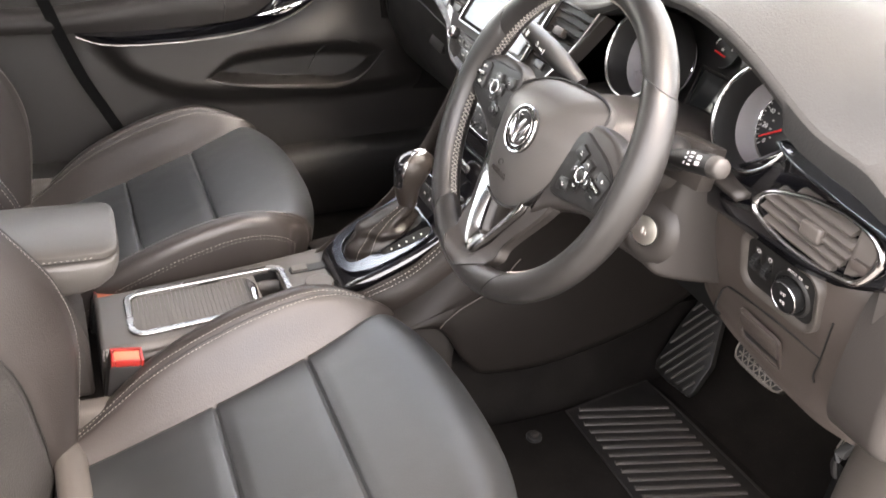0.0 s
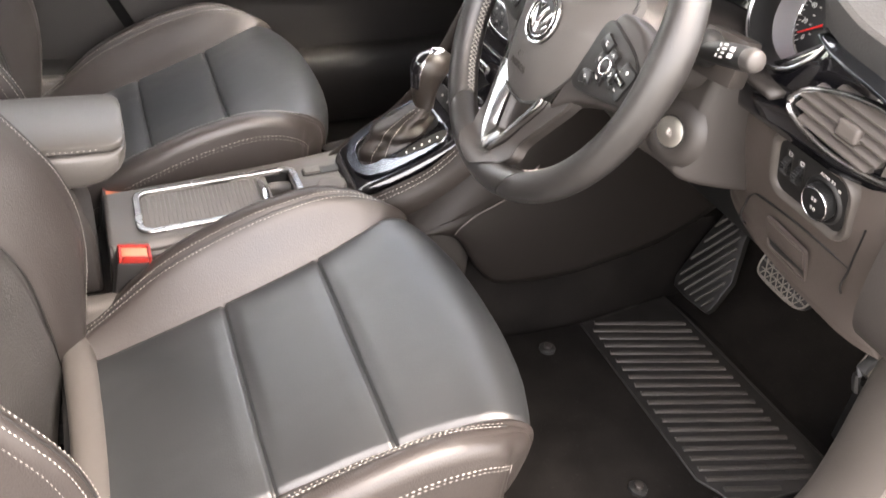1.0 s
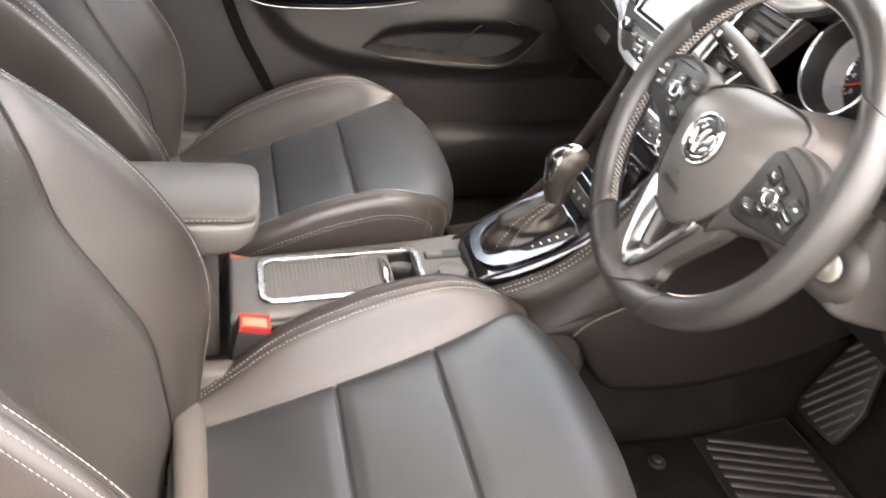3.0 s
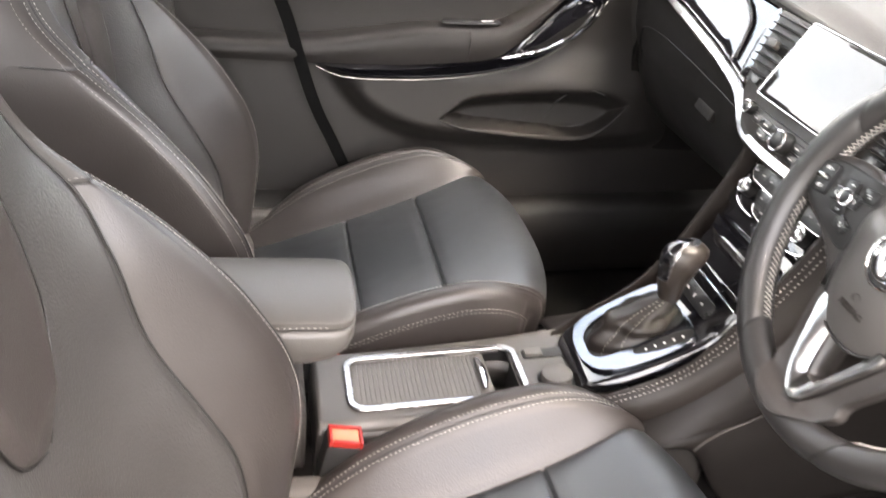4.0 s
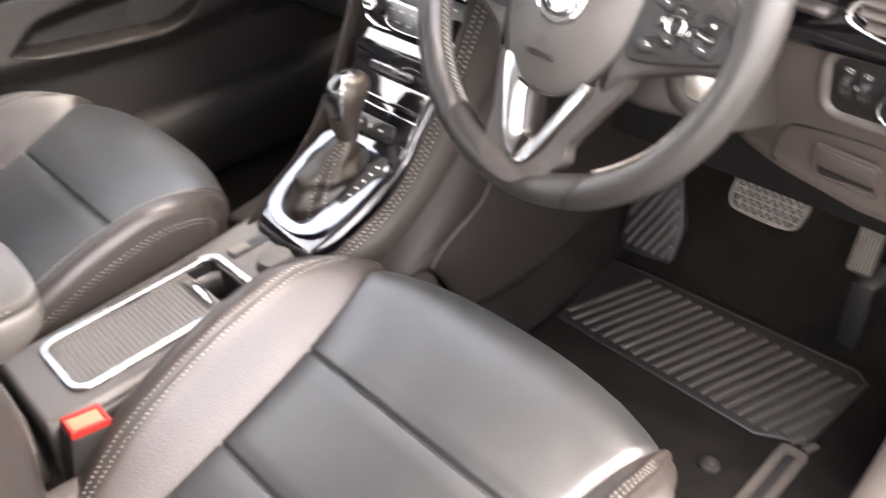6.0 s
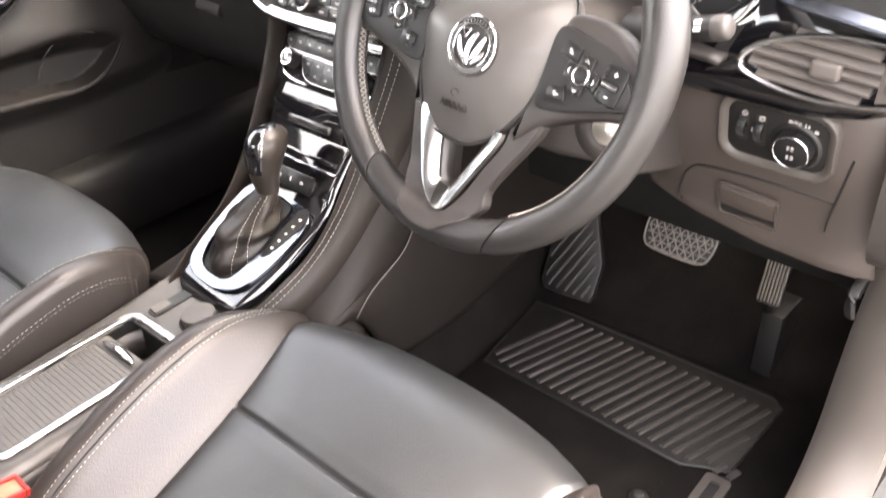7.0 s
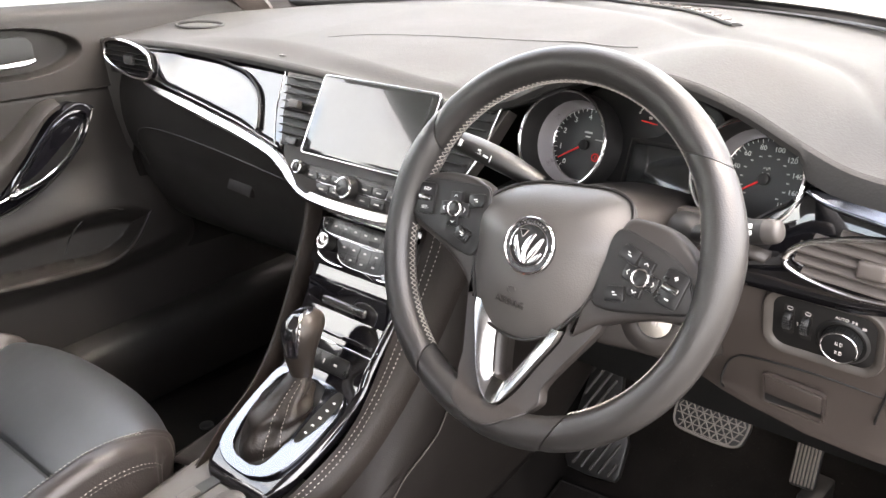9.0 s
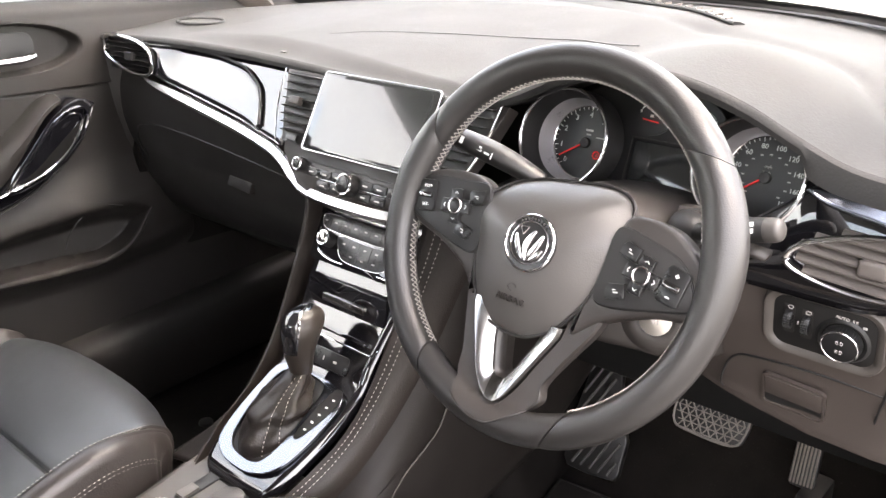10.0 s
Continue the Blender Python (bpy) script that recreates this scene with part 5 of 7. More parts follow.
            part("lettering", words("SET-", 0.0046, Rk @ Matrix.Translation((0, -0.0095, 0.0028)), 0.0002), PRINT, pad)
        else:
            part("key_print", bars([(0, 0.0095, 0.0038, 0.0010), (0, 0.0095, 0.0010, 0.0038), (0, -0.0095, 0.0038, 0.0010)], Rk @ Matrix.Translation((0, 0, 0.0028))), PRINT, pad)
    spoke(-1, [(-0.076, 0.034), (-0.100, 0.042), (-0.140, 0.036), (-0.163, 0.020), (-0.168, -0.004), (-0.150, -0.020), (-0.110, -0.032), (-0.078, -0.048), (-0.056, -0.068), (-0.062, -0.02), (-0.072, 0.012)],
          [(-0.168, -0.003), (-0.1595, 0.0190), (-0.137, 0.0285), (-0.100, 0.0330), (-0.070, 0.0340), (-0.066, 0.0), (-0.066, -0.0270), (-0.086, -0.0300), (-0.1415, -0.0155)], (-0.1015, 0.0066), ((-0.0790, 0.0205, 14), (-0.0850, -0.0145, -14)), (-0.1400, 0.0080))
    spoke(1, [(0.074, 0.044), (0.092, 0.050), (0.118, 0.047), (0.138, 0.036), (0.158, 0.020), (0.166, 0.0), (0.164, -0.020), (0.150, -0.024), (0.120, -0.030), (0.080, -0.048), (0.054, -0.068), (0.058, -0.02), (0.068, 0.012)],
          [(0.072, 0.0345), (0.100, 0.0330), (0.130, 0.0250), (0.1455, 0.0120), (0.1550, -0.0080), (0.1500, -0.0145), (0.120, -0.0235), (0.086, -0.0320), (0.068, -0.0290), (0.068, 0.0)], (0.1060, 0.0022), ((0.0900, 0.0190, 180 - 16), (0.0870, -0.0172, 180 + 14)), (0.1345, 0.0020))

    # lower spoke: grey body flowing onto the rim, with an opening and a silver V set in it
    def low_z(x, y):
        rad = math.hypot(x, y)
        on_rim = 1.12 * math.sqrt(max(0.0, r * r - (rad - R) ** 2)) + 0.0012 if abs(rad - R) < r else 0.0
        f = min(1.0, max(0.0, (rad - 0.128) / 0.026))
        return -0.001 + (max(on_rim, 0.004) + 0.001) * f * f * (3 - 2 * f)

    low = line([(-0.068, -0.052, 0), (-0.060, -0.085, 0), (-0.0515, -0.118, 0), (-0.0475, -0.139, 0), (-0.0370, -0.1575, 0), (-0.0190, -0.1690, 0), (0.0030, -0.1715, 0), (0.0200, -0.1640, 0), (0.0455, -0.1385, 0), (0.0435, -0.122, 0), (0.0550, -0.0980, 0), (0.0760, -0.060, 0), (0.0800, -0.045, 0)], 72)
    hole = line([(-0.0480, -0.060, 0), (-0.0470, -0.078, 0), (-0.0365, -0.105, 0), (-0.0255, -0.131, 0), (-0.0150, -0.1465, 0), (-0.0040, -0.1545, 0), (0.0040, -0.1545, 0), (0.0110, -0.1480, 0), (0.0200, -0.131, 0), (0.0320, -0.105, 0), (0.0455, -0.078, 0), (0.0470, -0.070, 0), (0.0480, -0.060, 0)], 72)
    rows = [[W @ Vector((a.x + (b.x - a.x) * f, a.y + (b.y - a.y) * f, low_z(a.x + (b.x - a.x) * f, a.y + (b.y - a.y) * f) - (0.004 if f in (0, 1) else 0))) for a, b in zip(low, hole)] for f in (0, 0.06, 0.25, 0.5, 0.75, 0.94, 1)]
    under = [[W @ Vector((v.x, v.y, low_z(v.x, v.y) - 0.014)) for v in q] for q in (hole, low)]
    part("lower_spoke", loft(rows + under + [rows[0]], closed=False), PLASTIC_SPOKE, w, "warm grey plastic lower spoke")
    vo = line([(-0.0490, -0.066, 0), (-0.0475, -0.0760, 0), (-0.0370, -0.1030, 0), (-0.0260, -0.1300, 0), (-0.0150, -0.1455, 0), (-0.0040, -0.1535, 0), (0.0040, -0.1535, 0), (0.0105, -0.1470, 0), (0.0190, -0.1310, 0), (0.0315, -0.1050, 0), (0.0455, -0.0765, 0), (0.0470, -0.066, 0)], 60)
    vi = line([(-0.0235, -0.066, 0), (-0.0225, -0.0800, 0), (-0.0190, -0.1000, 0), (-0.0140, -0.1180, 0), (-0.0110, -0.1265, 0), (-0.0070, -0.1300, 0), (0.0040, -0.1300, 0), (0.0075, -0.1250, 0), (0.0125, -0.1150, 0), (0.0195, -0.1000, 0), (0.0275, -0.0800, 0), (0.0290, -0.066, 0)], 60)
    vrows = [[W @ Vector((v.x, v.y, -0.006)) for v in vo], [W @ Vector((v.x, v.y, 0.0050)) for v in vo], [W @ Vector((a.x * 0.93 + b.x * 0.07, a.y * 0.93 + b.y * 0.07, 0.0066)) for a, b in zip(vo, vi)], [W @ Vector((a.x * 0.5 + b.x * 0.5, a.y * 0.5 + b.y * 0.5, 0.0050)) for a, b in zip(vo, vi)], [W @ Vector((v.x, v.y, -0.0010)) for v in vi], [W @ Vector((v.x, v.y, -0.0060)) for v in vi]]
    sv = part("silver_v", loft(vrows, closed=False), SATIN, w, "satin silver V-shaped trim")
    foot = [[q[k] + (W.to_3x3() @ Vector((0, 0, 0.0006))) for k in range(26, 36)] for q in vrows[2:5]]
    part("dark_foot", loft(foot, closed=False), SATIN_DARK, sv, "darker chrome foot of the V")
    part("inner_wall", loft([[W @ Vector((v.x, v.y, -0.005)) for v in vi], [W @ Vector((v.x * 0.8, v.y + 0.004, -0.030)) for v in vi]], closed=False), PLASTIC_SPOKE, w, solid=0.002)
    part("spoke_joint", tube([W @ Vector((v.x, v.y, low_z(v.x, v.y) + 0.0004)) for v in low[24:60]], 0.0009, 6), PIPING, w)
    # hub
    ho = closed_line([(-0.028, 0.0560), (-0.052, 0.0470), (-0.067, 0.0350), (-0.0745, 0.0220), (-0.0765, 0.004), (-0.0700, -0.020), (-0.0575, -0.055), (-0.0455, -0.0745), (-0.0285, -0.0840), (-0.008, -0.0875), (0.0110, -0.0860), (0.0265, -0.0785), (0.0420, -0.0650), (0.0620, -0.032), (0.0712, 0.003), (0.0738, 0.026), (0.0725, 0.0430), (0.0640, 0.0590), (0.0500, 0.0650), (0.0340, 0.0655), (0.006, 0.0620)], 90)

    def hub_edge(y):
        """The cover's edge drops away from the driver along its top."""
        f = min(1.0, max(0.0, (y - 0.012) / 0.050))
        return 0.0010 - 0.0200 * f * f * (3 - 2 * f)
    mid = (0.000, -0.006)
    rings = [[W @ Vector((x * 0.985, y * 0.985, hub_edge(y) - 0.012)) for x, y in ho]]
    for f in (0.0, 0.02, 0.05, 0.09, 0.15, 0.24, 0.36, 0.5, 0.68, 0.85, 0.97):
        rings.append([W @ Vector((x + (mid[0] - x) * f, y + (mid[1] - y) * f, hub_edge(y) + (0.0225 - hub_edge(y)) * (1 - (1 - f) ** 2.6))) for x, y in ho])
    part("hub_cover", loft(rings), HUB, w, "smooth grey airbag cover", sharp=70)
    part("hub_joint", tube([W @ Vector((x * 1.012, y * 1.012, hub_edge(y) + 0.0008)) for x, y in ho], 0.0016, 6, closed=True), PIPING, w, "dark joint round the cover")
    part("hub_back", loft([[W @ Vector((x * s, y * s, z)) for x, y in circle(0.062, 32)] for z, s in ((-0.060, 0.6), (-0.032, 0.9), (-0.012, 0.75))]), PLASTIC_BLACK, w)
    part("lettering", words("AIRBAG", 0.0092, W @ Matrix.Translation((-0.004, -0.0565, 0.0180)) @ pose(0, 0, 0, 18), 0.0007), PLASTIC, w, "embossed word on the cover")
    part("airbag_sign", tube([W @ Vector((-0.004 + 0.0042 * math.cos(a), -0.045 + 0.0032 * math.sin(a), 0.0212)) for a in steps(0, math.pi * 1.5, 12)], 0.0006, 5), PLASTIC, w)
    # badge: ring, dark field and plain curved shapes
    Bm = W @ Matrix.Translation((0.002, -0.0020, 0.0212))
    bd = part("badge", plate(circle(0.0262, 56), 0.003, Bm, 0.001), PLASTIC_BLACK, w, "round chrome badge on a dark field")
    part("badge_ring", tube([Bm @ Vector((x, y, 0.003)) for x, y in circle(0.0250, 64)], 0.0014, 8, closed=True), CHROME, bd)
    part("badge_band", frame_plate(circle(0.0240, 56), circle(0.0196, 56), 0.0008, Bm @ Matrix.Translation((0, 0, 0.003))), BADGE_DARK, bd)
    for a in range(56, 130, 9):
        part("badge_mark", placed(box((-0.0009, -0.0009, 0), (0.0009, 0.0009, 0.0004)), Bm @ Matrix.Translation((0.0218 * math.cos(radians(a)), 0.0218 * math.sin(radians(a)), 0.0036))), CHROME, bd)
    part("badge_ring", tube([Bm @ Vector((x, y, 0.0038)) for x, y in circle(0.0192, 56)], 0.0007, 6, closed=True), CHROME, bd)

    def ribbon(pts, wide, lift=0.0042):
        p = line([(x, y, lift) for x, y in pts], 28)
        part("badge_shape", tube([Bm @ v for v in p], [0.0004 + wide * math.sin(math.pi * (0.06 + 0.88 * k / 28)) ** 0.8 for k in range(29)], 8, flat=0.5, up=tuple(W.to_3x3() @ Vector((0, 0, 1)))), CHROME, bd, "curved chrome shape on the badge")
    ribbon([(-0.0020, -0.0160), (-0.0085, -0.0095), (-0.0130, -0.0020), (-0.0150, 0.0050)], 0.0021)
    ribbon([(0.0000, -0.0165), (-0.0030, -0.0070), (-0.0010, 0.0030), (0.0040, 0.0120)], 0.0028)
    ribbon([(0.0025, -0.0160), (0.0050, -0.0080), (0.0095, 0.0010), (0.0130, 0.0100)], 0.0026)
    ribbon([(0.0050, -0.0150), (0.0105, -0.0095), (0.0150, -0.0030)], 0.0018)
    for a, b in (((-0.0130, 0.0125), (-0.0085, 0.0060)), ((-0.0085, 0.0060), (-0.0040, 0.0135)), ((-0.0130, 0.0125), (-0.0040, 0.0135))):
        part("badge_shape", tube([Bm @ Vector((*a, 0.0040)), Bm @ Vector((*b, 0.0040))], 0.0007, 6), CHROME, bd)


steering_wheel()


def column():
    c = thing("steering_column", "dark plastic steering column shroud with start button and stalks", "steering column", (0.371, 0.14, 0.56))
    ax = Vector((0, math.cos(radians(21.8)), -math.sin(radians(21.8))))
    rg = []
    for t, rx, rt, rb in ((0.045, 0.046, 0.034, 0.030), (0.08, 0.056, 0.040, 0.040), (0.12, 0.066, 0.044, 0.046), (0.16, 0.074, 0.046, 0.050), (0.22, 0.082, 0.046, 0.050), (0.30, 0.085, 0.046, 0.050)):
        o = Vector((0.371, 0.018, 0.636)) + ax * t + Vector((0, 0, 0.006 + t * 0.18))
        rg.append([o + Vector((rx * math.copysign(abs(math.cos(a)) ** 0.7, math.cos(a)), 0, (rt if math.sin(a) > 0 else rb) * math.copysign(abs(math.sin(a)) ** 0.8, math.sin(a)))) for a in [2 * math.pi * k / 32 for k in range(32)]])
    part("shroud", loft(rg), PLASTIC_COLUMN, c, "warm grey column shroud")

    def cover(u, v):
        a = abs(u)
        x = 0.371 + 0.098 * math.copysign(min(a, 1.0), u)
        y = 0.122 + 0.0345 * math.sqrt(min(a, 1.0) ** 2 + 0.02) + 0.07 * (max(0.0, min(a, 1.0) - 0.78) / 0.22) ** 2 + 0.08 * max(0.0, a - 1.0) / 0.3
        z = 0.622 - 0.016 * min(a, 1.0) ** 4 - 0.118 * min(v, 0.7) / 0.7
        if v > 0.7:
            f = (v - 0.7) / 0.3 * math.pi / 2
            z -= 0.020 * math.sin(f) - 0.010 * (1 - math.cos(f))
            y += 0.060 * (1 - math.cos(f))
        return Vector((x, y + 0.15 * (z - 0.53), z - 0.012 * min(1.0, a) ** 2 * max(0.0, v - 0.5)))
    part("lower_cover", sheet(cover, [-1.3, -1.1] + steps(-1, 1, 40) + [1.1, 1.3], steps(0, 1, 26)), PLASTIC_COLUMN, c, "warm grey lower column cover", solid=0.003)
    B = basis((0.4300, 0.1420, 0.5345), (0.95, 0.29, 0.0), (0.0, 0.15, 1))
    sb = part("start_button", plate(circle(0.0170, 40), 0.0048, B, 0.0012), ALLOY, c, "round brushed metal start button")
    dish = [[B @ Vector((x, y, z)) for x, y in circle(rr, 44)] for rr, z in ((0.0174, 0.000), (0.0185, 0.0035), (0.0222, 0.0045), (0.0290, 0.0030), (0.0360, -0.0010), (0.0400, -0.006))]
    part("button_dish", loft(dish, cap=False), PLASTIC_COLUMN, sb, "soft round collar of the button")
    part("button_gap", tube([B @ Vector((x, y, 0.0035)) for x, y in circle(0.0177, 44)], 0.0009, 6, closed=True), PIPING, sb)
    part("symbol", bars([(-0.001, 0.0, 0.003, 0.007), (0.003, -0.002, 0.0015, 0.005)], B @ Matrix.Translation((0, 0, 0.0049))), PRINT_GREY, sb)
    # right stalk (wipers)
    r1 = tube(line([(0.440, 0.130, 0.634), (0.470, 0.123, 0.643), (0.510, 0.1150, 0.6565), (0.538, 0.1120, 0.6640)], 16), [0.0080, 0.0080, 0.0080, 0.0080, 0.0080, 0.0082, 0.0090, 0.0100, 0.0106, 0.0110, 0.0112, 0.0112, 0.0112, 0.0112, 0.0112, 0.0112, 0.0110], 16)
    st = part("right_stalk", r1, PLASTIC_BLACK, c, "black wiper stalk with white marks and grey end")
    part("stalk_end", tube(line([(0.538, 0.1120, 0.6640), (0.546, 0.1112, 0.6662), (0.552, 0.1106, 0.6678)], 8), [0.0108, 0.0110, 0.0110, 0.0109, 0.0107, 0.0104, 0.0098, 0.0085, 0.004], 16), STALK_TIP, st, "grey stalk end")
    Ms = basis((0.519, 0.1035, 0.6635), (1, -0.1, 0.28), (0, 0.45, 1))
    part("stalk_print", bars([(-0.012, 0.005, 0.002, 0.003), (-0.012, 0.0, 0.0025, 0.002), (-0.012, -0.005, 0.002, 0.003), (-0.004, 0.006, 0.006, 0.0015), (-0.004, 0.002, 0.006, 0.0015), (-0.004, -0.002, 0.005, 0.0015), (-0.004, -0.006, 0.005, 0.0015), (0.008, 0.003, 0.007, 0.004), (0.008, -0.003, 0.007, 0.004)], Ms @ Matrix.Translation((0, 0, 0.0015))), PRINT, st)
    bx = placed(box((-0.026, -0.012, -0.024), (0.026, 0.014, 0.024), 0.004), pose(0.466, 0.150, 0.634, -12, 0, 12))
    part("stalk_base", bx, PLASTIC_COLUMN, c, "square seat of the wiper stalk")
    part("stalk_boss", tube(line([(0.452, 0.140, 0.638), (0.462, 0.130, 0.641), (0.474, 0.122, 0.644)], 8), [0.019, 0.019, 0.0185, 0.018, 0.017, 0.0155, 0.0135, 0.0110, 0.0085], 18), PLASTIC_BLACK, c, "black round stalk boss")
    # left stalk (lights)
    l1 = line([(0.312, 0.100, 0.664), (0.280, 0.090, 0.680), (0.245, 0.083, 0.692), (0.209, 0.080, 0.700)], 16)
    ls = part("left_stalk", tube(l1, [0.012 + 0.0045 * math.sin(math.pi * k / 17) for k in range(17)], 16, flat=0.72), PLASTIC_PAD, c, "black indicator stalk with white signs")
    Ml = basis((0.245, 0.0690, 0.6955), (1, 0.1, -0.30), (0.2, 0.35, 1))
    part("stalk_print", bars([(-0.022, 0.0, 0.006, 0.006), (-0.013, 0.001, 0.004, 0.007), (0.010, 0.0, 0.006, 0.002), (0.010, 0.003, 0.003, 0.002), (0.019, 0.0, 0.006, 0.002), (0.025, 0.0, 0.001, 0.007)], Ml @ Matrix.Translation((0, 0, 0.0012))), PRINT, ls)


column()


# ---- centre console ----
def console_top(y):
    return 0.222 + 0.085 * (y + 0.39)


stack = line([(0, -0.092, 0.240), (0, -0.080, 0.263), (0, -0.0275, 0.293), (0, 0.030, 0.324), (0, 0.062, 0.346), (0, 0.079, 0.374), (0, 0.102, 0.408), (0, 0.123, 0.440), (0, 0.149, 0.480), (0, 0.175, 0.525), (0, 0.185, 0.555)], 60)
sy = hermite([p.z for p in stack], [p.y for p in stack])


def on_stack(s):
    """Point and outward normal on the middle of the stack, s = 0 to 60."""
    k = min(59, max(0, int(s)))
    f = min(1.0, s - k)
    p = stack[k].lerp(stack[k + 1], f)
    t = (stack[k + 1] - stack[k]).normalized()
    return p, Vector((0, -t.z, t.y)), t


def on_z(z):
    k = min(range(61), key=lambda i: abs(stack[i].z - z))
    return on_stack(min(k, 59))


def console():
    c = thing("centre_console", "grey centre console with gloss black gear surround and leather sides", "console", (0, -0.1, 0.0))
    half = hermite([-0.62, -0.43, -0.30, -0.15, -0.05, 0.05, 0.20, 0.40], [0.075, 0.078, 0.082, 0.092, 0.105, 0.118, 0.130, 0.140])
    # body: sides and top, with the storage well left open
    x0, x1, y0, y1 = -0.048, 0.048, -0.382, -0.162

    def top(x, y):
        e = abs(x) / half(y)
        return Vector((x, y, console_top(y) - 0.012 * max(0, (e - 0.82) / 0.18) ** 2))
    ys = steps(-0.432, -0.02, 60)
    part("top_panel", sheet(lambda u, y: top(u * half(y), y), steps(-1, 1, 44), ys, lambda u, y: not (x0 < u * half(y) < x1 and y0 < y < y1)), CONSOLE_GREY, c, "warm grey console top", solid=0.004)
    for sx in (-1, 1):
        def side(y, v):
            w = half(y)
            zt = console_top(min(y, -0.02)) - 0.012 + max(0, y + 0.05) * 0.30
            return Vector((sx * (w + 0.004 * math.sin(math.pi * v)), y, zt * (1 - v) + 0.10 * v))
        part("side_panel", sheet(side, steps(-0.432, 0.08, 40), steps(0, 1, 8)), PLASTIC, c, "dark grey lower console side", solid=0.004)
    part("rear_panel", sheet(lambda u, v: Vector((u * 0.078, -0.432 - 0.01 * v, console_top(-0.432) * (1 - v) + 0.02 * v)), steps(-1, 1, 8), steps(0, 1, 6)), PLASTIC, c, solid=0.004)
    # storage well with a chrome frame and a slatted shutter
    T = basis((0, 0, console_top(0)), (1, 0, 0), (0, 1, 0.085))
    cy = -0.2735
    well = loft([[T @ Vector((x, y, z)) for x, y in rounded(0.098 * s, 0.224 * s, 0.014, cy=cy)] for z, s in ((0.0, 1.0), (-0.06, 0.97))], cap=False)
    part("well", well, PLASTIC_BLACK, c)
    part("well_floor", plate(rounded(0.096, 0.220, 0.014, cy=cy), 0.003, T @ Matrix.Translation((0, 0, -0.06))), PLASTIC_BLACK, c)
    for cyk in (-0.185,):
        rg = [[T @ Vector((x, y, z)) for x, y in circle(0.040, 32, cy=cyk)] for z in (-0.012, -0.058)]
        part("cup_ring", loft(rg, cap=False), PLASTIC, c, "round cup holder in the well", solid=0.002)
    n_o = rounded(0.114, 0.243, 0.022, 8, cy=cy)
    n_i = rounded(0.096, 0.223, 0.016, 8, cy=cy)
    part("chrome_frame", frame_plate(n_o, n_i, 0.005, T), TRAY_SILVER, c, "rounded satin chrome frame", bevel=0.0018)
    sh = part("shutter", plate(rounded(0.097, 0.186, 0.006, cy=cy - 0.019), 0.003, T @ Matrix.Translation((0, 0, -0.0055))), SHUTTER, c, "slatted sliding shutter, nearly closed")
    slat = box((-0.047, -0.00305, -0.001), (0.047, 0.00305, 0.0008), 0.0005, 1)
    first = part("slat", placed(slat, T @ Matrix.Translation((0, -0.3790, -0.0025))), SHUTTER, sh)
    for k in range(1, 27):
        twin(first, Matrix.Translation(T.to_3x3() @ Vector((0, 0.0063 * k, 0))))
    tab = line([(-0.033, -0.212, 0.003), (0.0, -0.209, 0.005), (0.033, -0.212, 0.003)], 16)
    part("shutter_tab", tube([T @ v for v in tab], [0.0015 + 0.0045 * math.sin(math.pi * k / 16) ** 0.7 for k in range(17)], 10, flat=0.7), CHROME, sh, "bright chrome finger tab")
    # parking brake switch and round dial
    Sx = T @ Matrix.Translation((-0.033, -0.116, 0.0))
    sw = part("brake_switch", plate(rounded(0.019, 0.058, 0.004), 0.0025, Sx, 0.0008), PLASTIC_BLACK, c, "parking brake switch with a grey rocker")
    part("rocker", placed(box((-0.008, -0.026, 0.0015), (0.008, -0.001, 0.0062), 0.002), Sx), SHUTTER, sw, "grey rocker half")
    Kx = T @ Matrix.Translation((0.026, -0.1125, 0.0))
    kd = part("round_dial", plate(circle(0.0215, 44), 0.013, Kx, 0.003), CONSOLE_GREY, c, "round grey blank dial")
    part("dial_seat", tube([Kx @ Vector((x, y, 0.001)) for x, y in circle(0.0235, 44)], 0.0022, 6, closed=True), PLASTIC_BLACK, kd)

    # gloss black gear surround rising into the centre stack
    hw = hermite([0, 3, 6, 12, 18, 24, 30, 36, 42, 48, 54, 60], [0.038, 0.054, 0.066, 0.079, 0.083, 0.084, 0.085, 0.089, 0.095, 0.101, 0.105, 0.107])

    def gloss(u, s):
        p, n, t = on_stack(s)
        return p + Vector((u * hw(s), 0, 0)) - n * (0.012 * max(0, (abs(u) - 0.86) / 0.14) ** 2)
    part("gear_surround", sheet(gloss, steps(-1, 1, 40), steps(0, 60, 90)), PIANO, c, "gloss black panel from gear lever to climate keys", solid=0.012)
    # silver frame round the lever
    G = basis(Vector((0, -0.0275, 0.2945)), (1, 0, 0), (0, 1, 0.55))
    go = line([(x, y, 0) for x, y in ((0.0, -0.0565), (0.020, -0.0550), (0.044, -0.0445), (0.058, -0.026), (0.066, 0.005), (0.070, 0.045), (0.0690, 0.072), (0.060, 0.088), (0.034, 0.0960), (0.0, 0.0970), (-0.045, 0.0960), (-0.066, 0.0880), (-0.0695, 0.060), (-0.0685, 0.015), (-0.0640, -0.020), (-0.0540, -0.0410), (-0.030, -0.0535))], 90, closed=True)
